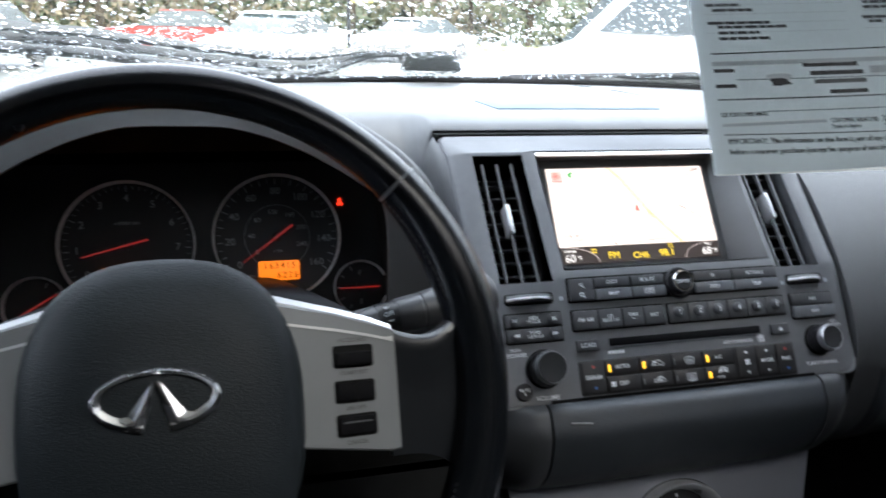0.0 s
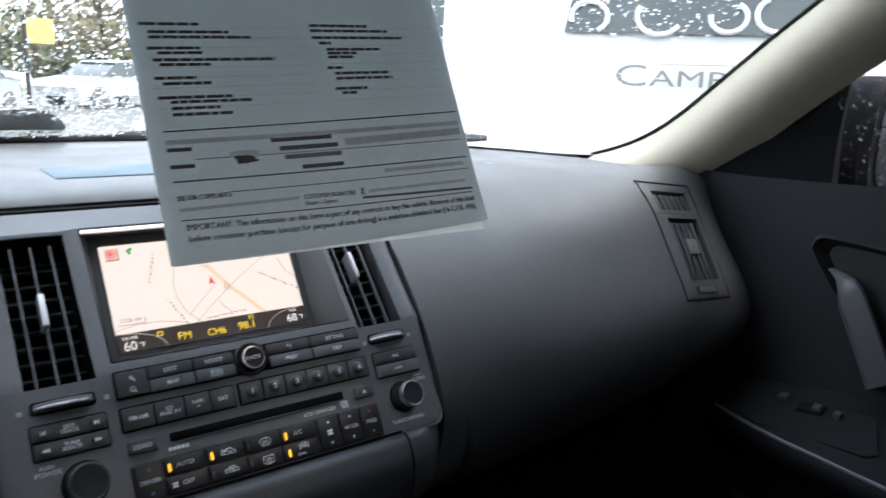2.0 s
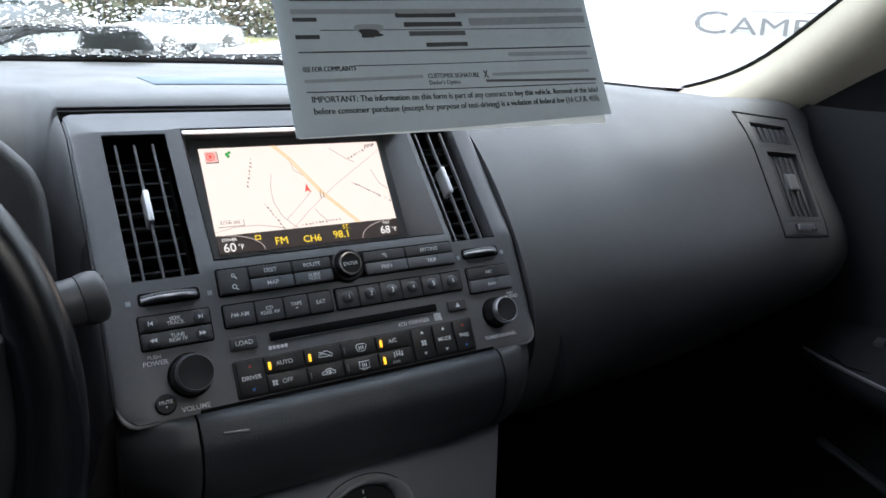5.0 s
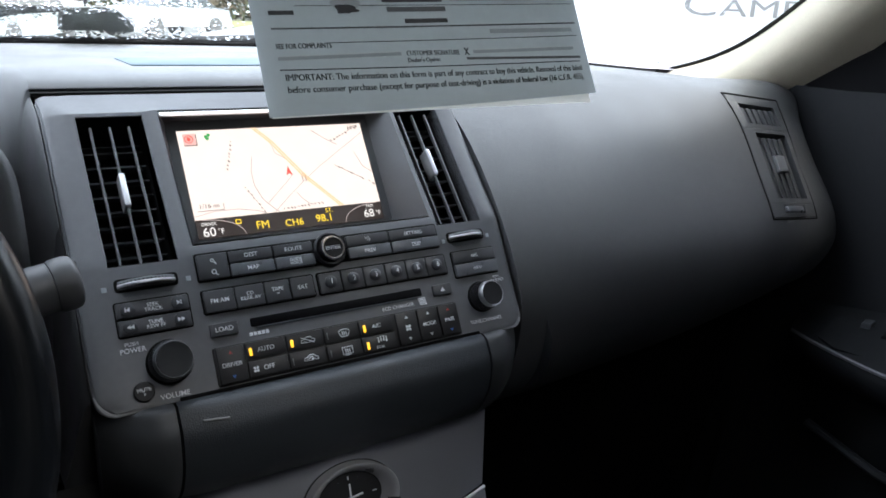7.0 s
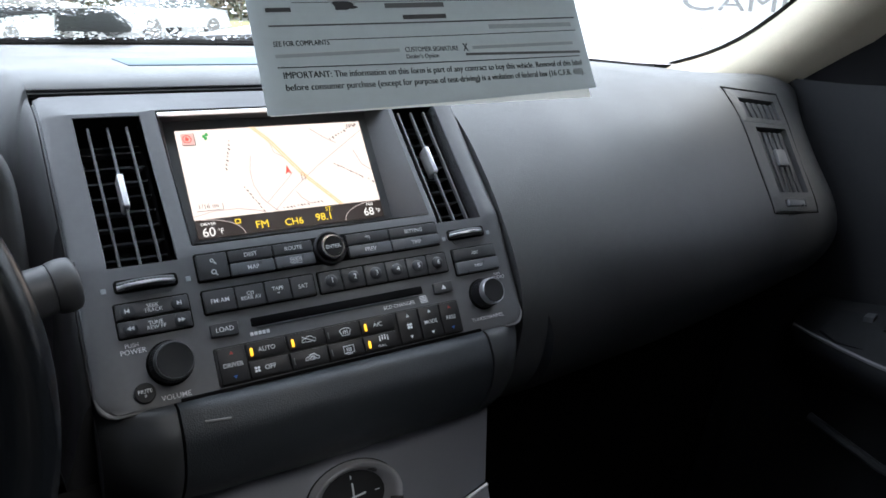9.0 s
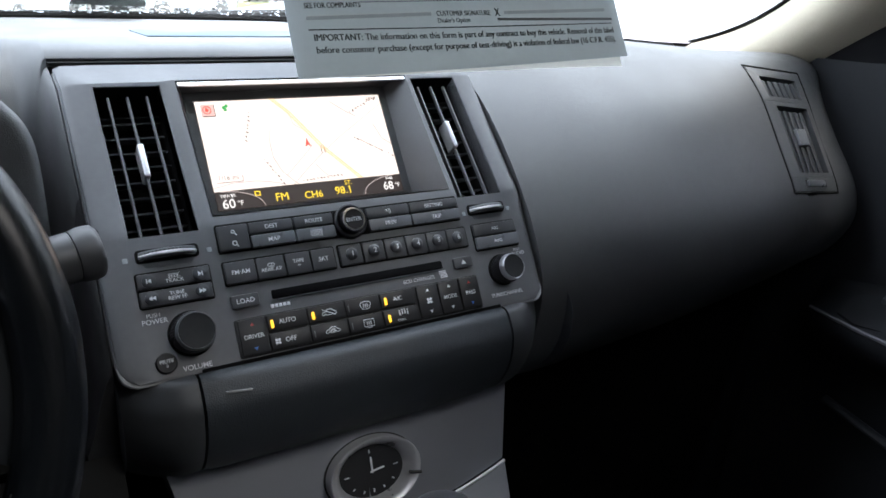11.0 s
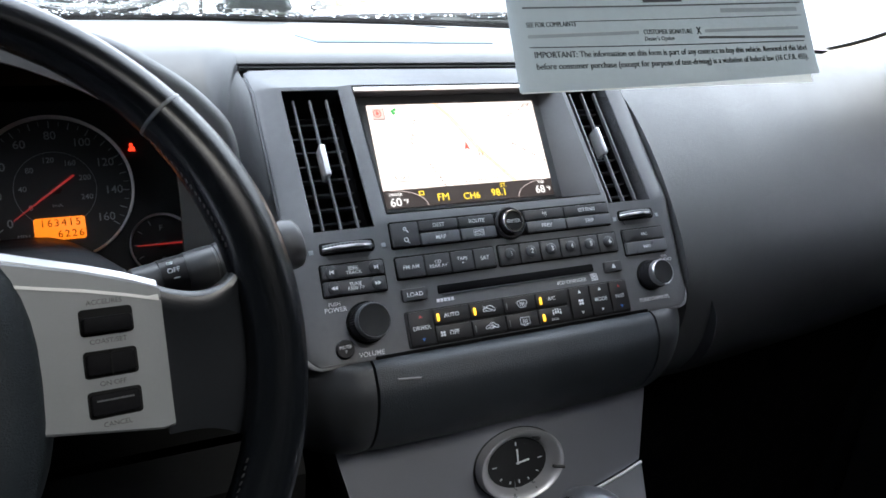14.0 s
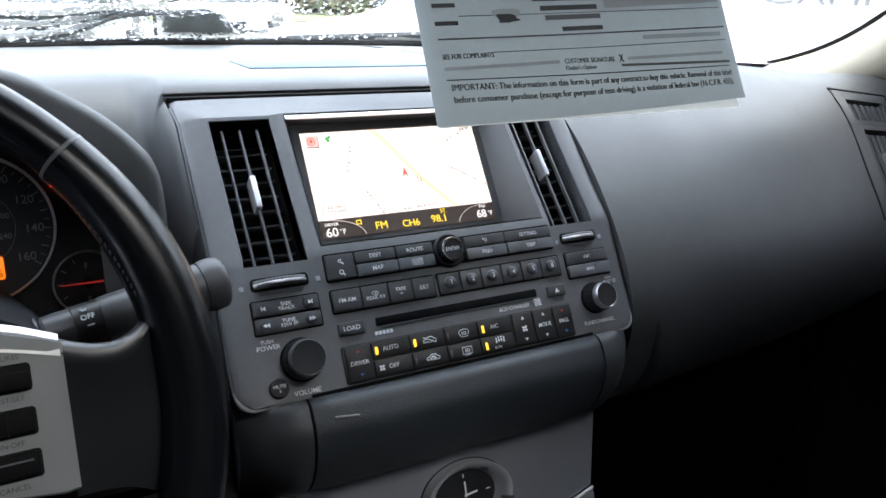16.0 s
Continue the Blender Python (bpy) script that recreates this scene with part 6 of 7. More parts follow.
part("marked_band", bm, M_BLACK, stalk, "black band with white wiper marks", m=sf)
bm = bmesh.new()
turned(bm, [(0.0112, -0.0684), (0.0118, -0.0670), (0.0124, -0.052), (0.0118, -0.0515), (0.0118, -0.0505), (0.0125, -0.050), (0.0138, -0.036), (0.0145, -0.020), (0.0146, -0.0125), (0.0136, -0.0118)], 28)
part("barrel", bm, M_STALK, stalk, m=sf)
for k in range(4):
    bm = bmesh.new()
    turned(bm, [(0.0088, -0.0015), (0.0112, -0.0010), (0.0112, 0.0010), (0.0088, 0.0015)], 24)
    part("collar_rib", bm, M_BTN, stalk, m=sf @ Matrix.Translation((0, 0, -0.1010 - 0.0042 * k)))
bm = bmesh.new()
loft(bm, [[(r * math.cos(2 * math.pi * i / 32), r * math.sin(2 * math.pi * i / 32), z) for i in range(32)] for r, z in ((0.0130, -0.0122), (0.0147, -0.0116), (0.0156, -0.0090), (0.0159, -0.0050), (0.0158, -0.0020), (0.0151, 0.0006), (0.0135, 0.0020), (0.0080, 0.0030), (0.0030, 0.0033))])
twist = part("twist_end", bm, M_TWIST, stalk, "lighter grey rounded twist end", m=sf)
bm = bmesh.new()
box(bm, -0.0120, 0.0120, -0.0005, 0.0005, 0.0004, 0.0036)
part("twist_split", bm, M_BLACK, twist, m=sf @ Matrix.Rotation(radians(90), 4, "Z"))
MARK = frame_at(S1 + sd * -0.0758 + Vector((0.0, -0.0090, 0.0072)), sd, Vector((0, 0.63, 0.78)))
lettering("legend", "OFF", 0.0042, MARK @ Matrix.Translation((0, -0.0004, 0.0003)), M_INK, stalk)
for px, py, w, h in ((-0.0008, 0.0046, 0.0036, 0.0005), (-0.0008, 0.0038, 0.0026, 0.0005), (0.0004, -0.0050, 0.0036, 0.0005)):
    bm = bmesh.new()
    plate(bm, w, h, 0.0001, -0.0004, 0.0004, 0.0001)
    part("wiper_mark", bm, M_INK, stalk, m=MARK @ Matrix.Translation((px, py, 0.0)))

# ---- instrument cluster ----
CT = 20.0
clu_f = frame_at((-0.364, 0.8380, 1.110), (1, 0, 0), (0, math.sin(radians(CT)), math.cos(radians(CT))))
cluster = thing("instrument_cluster", "black instrument cluster with round chrome-ringed gauges and orange displays", "instrument cluster", m=clu_f)
bm = bmesh.new()
box(bm, -0.168, 0.168, -0.085, 0.066, -0.030, -0.006)
part("face", bm, M_FASCIA, cluster, m=clu_f, smooth=False)


def gauge(name, cx_, cy_, r, ring_r=0.0009, label=""):
    f = clu_f @ Matrix.Translation((cx_, cy_, 0))
    bm = bmesh.new()
    turned(bm, [(r, -0.006), (r, 0.002), (r - ring_r * 0.6, 0.0034), (r - ring_r * 1.7, 0.0022), (r - ring_r * 2.2, -0.004)], 64, cap0=False, cap1=False)
    ring = part(name, bm, M_RING, cluster, label, m=f)
    bm = bmesh.new()
    turned(bm, [(r - 0.001, -0.0065), (r - 0.001, -0.0050)], 48)
    part("dial", bm, M_FASCIA, ring, m=f)
    return ring, f


def ticks(ring, f, r, a0, a1, n, ln, wd):
    bm = bmesh.new()
    plate(bm, wd, ln, 0.0001, 0, 0.0004, 0.0001, cy=r)
    first = None
    for k in range(n):
        a = a0 + (a1 - a0) * k / (n - 1)
        m = f @ Matrix.Translation((0, 0, -0.0048)) @ Matrix.Rotation(radians(-a), 4, "Z")
        if first is None:
            first = part("tick", bm, M_DIM, ring, m=m)
        else:
            share("tick", first, m, ring)


def dial_text(ring, f, t, a, r, size):
    lettering("numeral", t, size, f @ Matrix.Translation((r * math.sin(radians(a)), r * math.cos(radians(a)), -0.0046)), M_DIM, ring, bold=0.00002)


def needle(ring, f, a, r, tail, wd=0.0016):
    bm = bmesh.new()
    loft(bm, [[(-wd / 2, -tail, z), (wd / 2, -tail, z), (wd / 4, r, z), (-wd / 4, r, z)] for z in (0, 0.0008)])
    part("needle", bm, M_NEEDLE, ring, "red pointer", m=f @ Matrix.Translation((0, 0, -0.002)) @ Matrix.Rotation(radians(-a), 4, "Z"))
    bm = bmesh.new()
    turned(bm, [(0.0040, -0.003), (0.0040, -0.0022), (0.0034, -0.0018)], 24)
    part("needle_cap", bm, M_BLACK, ring, m=f @ Matrix.Translation((0, 0, -0.002)))


g, f = gauge("speedometer", 0.0590, 0.001, 0.0535, label="speedometer ringed in satin metal")
ticks(g, f, 0.0475, -126, 126, 17, 0.0050, 0.0007)
ticks(g, f, 0.0482, -126, 126, 33, 0.0034, 0.0004)
for k in range(9):
    dial_text(g, f, str(20 * k), -126 + 31.5 * k, 0.0392, 0.0085)
for k in range(7):
    dial_text(g, f, str(40 * (k)), -126 + 39.2 * k, 0.0215, 0.0056)
bm = bmesh.new()
turned(bm, [(0.0275, -0.0050), (0.0275, -0.0044), (0.0272, -0.0044)], 48, cap0=False, cap1=False)
part("inner_ring", bm, M_DIM, g, m=f)
needle(g, f, -126, 0.036, 0.016)
lettering("numeral", "MPH", 0.0042, f @ Matrix.Translation((-0.024, -0.033, -0.0046)), M_DIM, g)
lettering("numeral", "km/h", 0.0034, f @ Matrix.Translation((0.0, -0.012, -0.0046)), M_DIM, g)
bm = bmesh.new()
plate(bm, 0.0340, 0.0165, 0.0020, -0.004, -0.0022, 0.0004)
lcd = part("odometer", bm, M_ORANGE, g, "lit orange odometer display", m=clu_f @ Matrix.Translation((0.0590, -0.0280, 0)))
for row, x0, y0 in (("163415", 0.0478, -0.0240), ("6226", 0.0588, -0.0322)):
    for k, ch in enumerate(row):
        lettering("digit", ch, 0.0074, clu_f @ Matrix.Translation((x0 + 0.0047 * k, y0, -0.0019)), M_LCD, lcd)

g, f = gauge("rev_counter", -0.0600, -0.001, 0.0525, label="rev counter ringed in satin metal")
ticks(g, f, 0.0465, -126, 126, 9, 0.0050, 0.0007)
ticks(g, f, 0.0472, -126, 126, 41, 0.0030, 0.0004)
for k in range(9):
    dial_text(g, f, str(k), -126 + 31.5 * k, 0.0385, 0.0085)
lettering("numeral", "x1000r/min", 0.0042, f @ Matrix.Translation((0, 0.018, -0.0046)), M_DIM, g)
needle(g, f, -104, 0.036, 0.016)
bm = bmesh.new()
plate(bm, 0.0340, 0.0165, 0.0020, -0.004, -0.0022, 0.0004)
part("trip_display", bm, M_ORANGE, g, "lit orange display", m=clu_f @ Matrix.Translation((-0.0640, -0.0270, 0)))

g, f = gauge("fuel_gauge", 0.1280, -0.0465, 0.0238, 0.0007, "small fuel gauge")
ticks(g, f, 0.0185, -150, -25, 5, 0.0038, 0.0007)
lettering("numeral", "F", 0.0062, f @ Matrix.Translation((0.0, 0.0125, -0.0046)), M_DIM, g)
lettering("numeral", "E", 0.0062, f @ Matrix.Translation((0.0, -0.0125, -0.0046)), M_DIM, g)
needle(g, f, -90, 0.0185, 0.0165, 0.0014)
g, f = gauge("temperature_gauge", -0.1290, -0.0465, 0.0238, 0.0007, "small temperature gauge")
ticks(g, f, 0.0185, 25, 150, 5, 0.0038, 0.0007)
needle(g, f, 60, 0.0185, 0.0165, 0.0014)
bm = bmesh.new()
turned(bm, [(0.0012, 0), (0.0012, 0.0010), (0.0008, 0.0014)], 12, cy=0.0022)
loft(bm, [[(x, y, z) for x, y in ((-0.0024, -0.0026), (0.0026, -0.0026), (0.0022, 0.0002), (0.0006, 0.0012), (-0.0010, 0.0010))] for z in (0.0, 0.0010)])
part("warning_lamp", bm, M_REDL, cluster, "lit red seat-belt telltale", m=clu_f @ Matrix.Translation((0.1135, 0.0290, -0.0055)))

# ---- passenger side air vent ----
pv_f = frame_at((0.603, 0.7620, 1.1165), (0.09, -0.008, -0.010), (0.008, 0.09, 0.13))
pvent = thing("air_vent", "dark upright air vent set in the passenger end of the dash", "air vent", m=pv_f)


def on_dash(bm):
    """Bends a flat vent piece to the curve of the dash face."""
    for v in bm.verts:
        p = pv_f @ Vector((v.co.x, v.co.y, 0))
        pr = [q for q in side_profile(p.x) if 0.99 < q[1] < 1.2]
        y = float(np.interp(p.z, [q[1] for q in reversed(pr)], [q[0] for q in reversed(pr)]))
        y1 = float(np.interp(p.z + 0.004, [q[1] for q in reversed(pr)], [q[0] for q in reversed(pr)]))
        n = Vector((0, -0.004, y1 - y)).normalized()
        v.co = Vector((p.x, y, p.z)) + n * v.co.z
    return bm


def pv_plate(name, x0, x1, y0, y1, z0, z1, mat, bev=0.0008, label="", lean=0.04):
    bm = bmesh.new()
    plate(bm, x1 - x0, y1 - y0, 0.002, z0, z1, bev, (x0 + x1) / 2, (y0 + y1) / 2)
    for v in bm.verts:
        v.co.x -= lean * v.co.y
    return part(name, on_dash(bm), mat, pvent, label)


def pv_ring(name, x0, x1, y0, y1, X0, X1, Y0, Y1, z, mat, lean=0.04):
    """Flat frame with a real opening."""
    bm = bmesh.new()
    o = [(X0, Y0), (X1, Y0), (X1, Y1), (X0, Y1)]
    i = [(x0, y0), (x1, y0), (x1, y1), (x0, y1)]
    loft(bm, [[(x - lean * y, y, zz) for x, y in pts] for pts, zz in ((o, -0.02), (o, z - 0.0012), ([(x * 0.985, y * 0.99) for x, y in o], z), (i, z), (i, -0.025))], False, True)
    return part(name, on_dash(bm), mat, pvent, smooth=False)


pv_plate("cavity", -0.043, 0.041, -0.0660, 0.0690, -0.023, -0.020, M_HOLE)
pv_ring("upper_frame", -0.034, 0.033, 0.041, 0.066, -0.0475, 0.0455, 0.0355, 0.0765, 0.0012, M_DASH)
pv_ring("main_frame", -0.027, 0.036, -0.053, 0.0295, -0.0475, 0.0455, -0.0595, 0.0350, 0.0012, M_DASH)
pv_ring("lower_frame", -0.022, 0.022, -0.0705, -0.0620, -0.0475, 0.0455, -0.0770, -0.0600, 0.0012, M_DASH)
for y0, y1, x0, n in ((0.0415, 0.0630, -0.031, 6), (-0.0525, 0.0250, -0.024, 5)):
    for k in range(n):
        x = x0 + k * 0.0110
        pv_plate("vane", x, x + 0.0074, y0, y1, -0.012, -0.0012, M_CHEEK, 0.0008)
# groove round the whole vent
bm = bmesh.new()
GR = [(-0.0490 - 0.04 * -0.0785, -0.0785), (0.0470 - 0.04 * -0.0785, -0.0785), (0.0470 - 0.04 * 0.0780, 0.0780), (-0.0490 - 0.04 * 0.0780, 0.0780)]
for p, q in zip(GR, GR[1:] + GR[:1]):
    tube(bm, [(p[0] + (q[0] - p[0]) * i / 8, p[1] + (q[1] - p[1]) * i / 8, 0.0004) for i in range(9)], 0.0009, 6)
part("frame_groove", on_dash(bm), M_HOLE, pvent, "dark joint round the vent")
pv_plate("slide_tab", -0.006, 0.014, -0.020, 0.001, -0.004, 0.0035, M_TRIM, 0.0014)
pv_plate("thumbwheel", -0.018, 0.018, -0.0705, -0.0625, -0.004, 0.0034, M_BTN2, 0.0016, "ribbed thumbwheel")

# ---- printed form hanging in front of the windscreen ----
paper = thing("paper_form", "printed paper form hanging from the headliner, lightly curled", "paper")
PB, PW = Vector((-0.0172, 0.527, 1.2235)), 0.1766
lean = radians(26)
PLEN = 0.345


def paper_at(u, v, off=0.0):
    """u across 0..1, v metres up from the lower edge."""
    x = (u - 0.5) * PW
    y = v * math.sin(lean)
    z = v * math.cos(lean)
    bow = 0.006 * math.sin(math.pi * u) * math.exp(-v / 0.2) + 0.012 * max(0, u - 0.62) ** 1.5 * math.exp(-v / 0.05)
    tilt = 0.050 * (u - 0.5) * PW
    return PB + Vector((x, y - 0.010 * (u - 0.5) - bow - off * math.cos(lean), z + tilt + off * math.sin(lean)))


def sheet(name, du, dv, back, mat):
    bm = bmesh.new()
    grid_skin(bm, [[paper_at(du + (1 - 2 * du) * i / 16, PLEN * j / 32, -back) + Vector((0, 0, dv * (i / 16) ** 2 * (1 - j / 32))) for i in range(17)] for j in range(33)])
    return part(name, bm, mat, paper)


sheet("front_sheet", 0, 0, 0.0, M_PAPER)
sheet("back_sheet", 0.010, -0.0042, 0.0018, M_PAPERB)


def on_paper(u, v):
    o, r, up_ = paper_at(u, v, 0.0005), paper_at(u + 0.02, v, 0.0005), paper_at(u, v + 0.004, 0.0005)
    return frame_at(o, r - o, up_ - o)


def paper_text(body, u0, u1, v0, v1, high, mat=None):
    """One printed line, stretched from u0 to u1 and bent with the sheet."""
    ob = lettering("printed_line", body, 1.0, Matrix.Identity(4), mat or M_TYPE, None, align="LEFT", depth=0.0)
    bm = bmesh.new()
    bm.from_mesh(ob.data)
    n = len(bm.verts)
    # a second strike, set over slightly, as heavy type
    bmesh.ops.duplicate(bm, geom=bm.verts[:] + bm.edges[:] + bm.faces[:])
    bm.to_mesh(ob.data)
    bm.free()
    for v in ob.data.vertices[n:]:
        v.co.x += 0.035
    xs_ = [v.co.x for v in ob.data.vertices]
    a, b2 = min(xs_), max(xs_)
    for k, v in enumerate(ob.data.vertices):
        t = (v.co.x - a) / (b2 - a)
        v.co = paper_at(u0 + (u1 - u0) * t, v0 + (v1 - v0) * t + v.co.y * high, 0.0005 if k < n else 0.0007)
    ob.parent = paper


def ink_line(u0, u1, v0, v1, h, mat=None):
    bm = bmesh.new()
    n = max(1, int((u1 - u0) * 16))
    grid_skin(bm, [[paper_at(u0 + (u1 - u0) * i / n, v0 + (v1 - v0) * i / n + d, 0.0005) for i in range(n + 1)] for d in (-h / 2, h / 2)])
    part("printed_bar", bm, mat or M_TYPE2, paper)


paper_text("IMPORTANT: The information on this form is part of any contract to buy this vehicle. Removal of this label", 0.055, 0.965, 0.0170, 0.0140, 0.0042)
paper_text("before consumer purchase (except for purpose of test-driving) is a violation of federal law (16 C.F.R. 455).", 0.055, 0.965, 0.0115, 0.0092, 0.0042)
ink_line(0.045, 0.965, 0.0207, 0.0178, 0.0005, M_TYPE)
paper_text("CUSTOMER SIGNATURE", 0.385, 0.545, 0.0262, 0.0256, 0.0034, M_TYPE2)
paper_text("Dealer's Option", 0.385, 0.480, 0.0228, 0.0226, 0.0030, M_TYPE2)
paper_text("X", 0.560, 0.576, 0.0258, 0.0256, 0.0056)
ink_line(0.565, 0.97, 0.0225, 0.0200, 0.0013)
ink_line(0.045, 0.37, 0.0258, 0.0262, 0.0016, M_TYPE3)
ink_line(0.59, 0.95, 0.0256, 0.0250, 0.0016, M_TYPE3)
paper_text("SEE FOR COMPLAINTS", 0.045, 0.185, 0.0312, 0.0312, 0.0034, M_TYPE)
ink_line(0.185, 0.975, 0.0325, 0.0318, 0.0004)
ink_line(0.66, 0.96, 0.0358, 0.0352, 0.0022, M_TYPE3)
ink_line(0.042, 0.98, 0.0395, 0.0388, 0.0008)
# seller block becomes plain bars
ink_line(0.042, 0.105, 0.0468, 0.0468, 0.0020, M_TYPE)
ink_line(0.042, 0.105, 0.0552, 0.0552, 0.0020, M_TYPE)
for u0, u1, v, h in ((0.325, 0.51, 0.0572, 0.0024), (0.345, 0.525, 0.0525, 0.0024), (0.355, 0.53, 0.0478, 0.0024), (0.40, 0.53, 0.0420, 0.0022)):
    ink_line(u0, u1, v, v, h, M_TYPE if u0 < 0.35 or u0 == 0.40 else M_TYPE2)
ink_line(0.04, 0.98, 0.0590, 0.0596, 0.0024, M_TYPE3)
ink_line(0.55, 0.98, 0.0535, 0.0545, 0.0040, M_TYPE3)
ink_line(0.11, 0.98, 0.0500, 0.0495, 0.0004)
ink_line(0.042, 0.985, 0.0645, 0.0665, 0.0007, M_TYPE)
# dark smudged stamp
for k, (su, sv, r1, r2, mat) in enumerate(((0.243, 0.0498, 0.0065, 0.0040, M_TYPE3), (0.238, 0.0482, 0.0046, 0.0028, M_STAMP), (0.252, 0.0474, 0.0040, 0.0012, M_STAMP))):
    bm = bmesh.new()
    bm.faces.new([bm.verts.new((r1 * math.cos(a) * (1 + 0.25 * math.sin(3 * a + k)), r2 * math.sin(a) * (1 + 0.25 * math.cos(2 * a)), 0.0001 * k)) for a in [2 * math.pi * q / 22 for q in range(22)]])
    part("stamp", bm, mat, paper, m=on_paper(su, sv))
lr = random.Random(7)
for v, u0, ln in ((0.0728, 0.075, 0.16), (0.0760, 0.075, 0.13), (0.0792, 0.075, 0.22), (0.0815, 0.045, 0.20), (0.0887, 0.065, 0.13), (0.0916, 0.045, 0.11), (0.0985, 0.065, 0.14), (0.1010, 0.05, 0.34), (0.1047, 0.065, 0.12), (0.1072, 0.04, 0.14), (0.1130, 0.05, 0.28), (0.1158, 0.05, 0.22), (0.1200, 0.03, 0.16),
                  (0.0810, 0.58, 0.05), (0.0835, 0.56, 0.11), (0.0893, 0.57, 0.20), (0.0923, 0.57, 0.19), (0.0955, 0.55, 0.05), (0.1017, 0.56, 0.09), (0.1040, 0.56, 0.10), (0.1062, 0.56, 0.19), (0.1098, 0.54, 0.04), (0.1130, 0.52, 0.32), (0.1170, 0.52, 0.27), (0.1200, 0.52, 0.20)):
    # each line as a run of word-long bars
    x = u0
    while x < u0 + ln:
        w = lr.uniform(0.018, 0.05)
        ink_line(x, min(x + w, u0 + ln), v, v, 0.0017, M_TYPE)
        x += w + 0.0035
for k in range(9):
    ink_line(0.04, 0.50, 0.0760 + 0.0052 * k, 0.0765 + 0.0052 * k, 0.00022, M_TYPE3)
    ink_line(0.56, 0.97, 0.0770 + 0.0052 * k, 0.0775 + 0.0052 * k, 0.00022, M_TYPE3)

# ---- outside ----
M_GROUND = surf("wet_gravel", (0.092, 0.095, 0.086), 0.5, var=0.35, scale=1.2, bump=0.5, bscale=40)
M_WHITE = surf("white_van_paint", (0.74, 0.74, 0.74), 0.3, var=0.03, scale=3, coat=0.5)
M_VGLASS = surf("van_glass", (0.035, 0.045, 0.044), 0.08, var=0.5, scale=8, spec=0.8)
M_GREYLET = surf("grey_vinyl", (0.20, 0.20, 0.20), 0.5, var=0.05, scale=20)
M_SCAR = surf("silver_car_paint", (0.50, 0.52, 0.54), 0.3, metal=0.4, var=0.05, scale=4)
M_PALE = surf("pale_car_paint", (0.36, 0.40, 0.40), 0.35, var=0.05, scale=4)
M_TYRE = surf("wet_tyre", (0.10, 0.10, 0.10), 0.6, var=0.1, scale=9)
M_VERGE = surf("yellowed_grass", (0.20, 0.20, 0.09), 0.9, var=0.35, scale=2)
M_RED = surf("red_car_paint", (0.30, 0.04, 0.03), 0.3, var=0.1, scale=4)
M_BARK = surf("bark", (0.09, 0.07, 0.05), 0.9, var=0.4, scale=6, bump=0.6, bscale=30)


def leaf_mat(name, a, b_):
    m = surf(name, a, 0.6, var=0.2, scale=0.7)
    nt = m.node_tree
    gi = nt.nodes.new("ShaderNodeNewGeometry")
    mx_ = nt.nodes.new("ShaderNodeMixRGB")
    mx_.inputs[1].default_value, mx_.inputs[2].default_value = (*a, 1), (*b_, 1)
    nt.links.new(gi.outputs["Random Per Island"], mx_.inputs[0])
    nt.links.new(mx_.outputs[0], nt.nodes["Principled BSDF"].inputs["Base Color"])
    return m


M_LEAF = leaf_mat("leaves_green", (0.05, 0.072, 0.035), (0.14, 0.135, 0.07))
M_LEAFB = leaf_mat("leaves_brown", (0.09, 0.07, 0.045), (0.17, 0.135, 0.08))

ground = thing("ground", "pale wet gravel and asphalt car park", "ground", "structure")
bm = bmesh.new()
bmesh.ops.create_grid(bm, x_segments=24, y_segments=24, size=400)
part("ground_sheet", bm, M_GROUND, ground)

verge = thing("verge", "strip of yellowed grass along the lot", "verge", "structure")
bm = bmesh.new()
grid_skin(bm, [[(-40 + 4 * i, 36.0 + 0.6 * math.sin(i), 0.02), (-40 + 4 * i, 37.0, 0.10), (-40 + 4 * i, 43.0, 0.12), (-40 + 4 * i, 44.0, 0.0)] for i in range(26)])
part("grass", bm, M_VERGE, verge)

# white van parked alongside, nose to the front
VO = Vector((-0.2 + 4.0 * math.sin(radians(52)), 0.2 + 4.0 * math.cos(radians(52)), 0))
van_f = frame_at(VO, (math.cos(radians(52)), -math.sin(radians(52)), 0), (0, 0, 1))
van = thing("white_van", "white van with grey lettering and dark side windows, wet with rain", "van", m=van_f)
# side outline, x along towards the tail, y up
OUT = [(-3.05, 0.45), (-3.12, 0.80), (-2.98, 1.06), (-2.35, 1.17), (-2.20, 1.22), (-1.45, 1.95), (-1.15, 2.45), (-0.9, 2.62), (2.6, 2.66), (2.7, 2.5), (2.72, 0.45)]
bm = bmesh.new()
loft(bm, [[(x, y, z) for x, y in OUT] for z in (0.0, -0.04, -1.80, -1.84)])
for v in bm.verts:
    if v.co.z > -0.01 or v.co.z < -1.83:
        v.co.x *= 0.992
        v.co.y = 1.2 + (v.co.y - 1.2) * 0.985
    t = max(0, v.co.y - 1.25)
    v.co.z += (-0.10 if v.co.z > -0.9 else 0.10) * t
part("body", bm, M_WHITE, van, m=van_f)


def van_patch(name, pts, mat, h=0.006, label="", parent=None):
    bm = bmesh.new()
    loft(bm, [[(x, y, z - 0.10 * max(0, y - 1.25)) for x, y in pts] for z in (-0.01, h)])
    return part(name, bm, mat, parent or van, label, m=van_f, smooth=False)


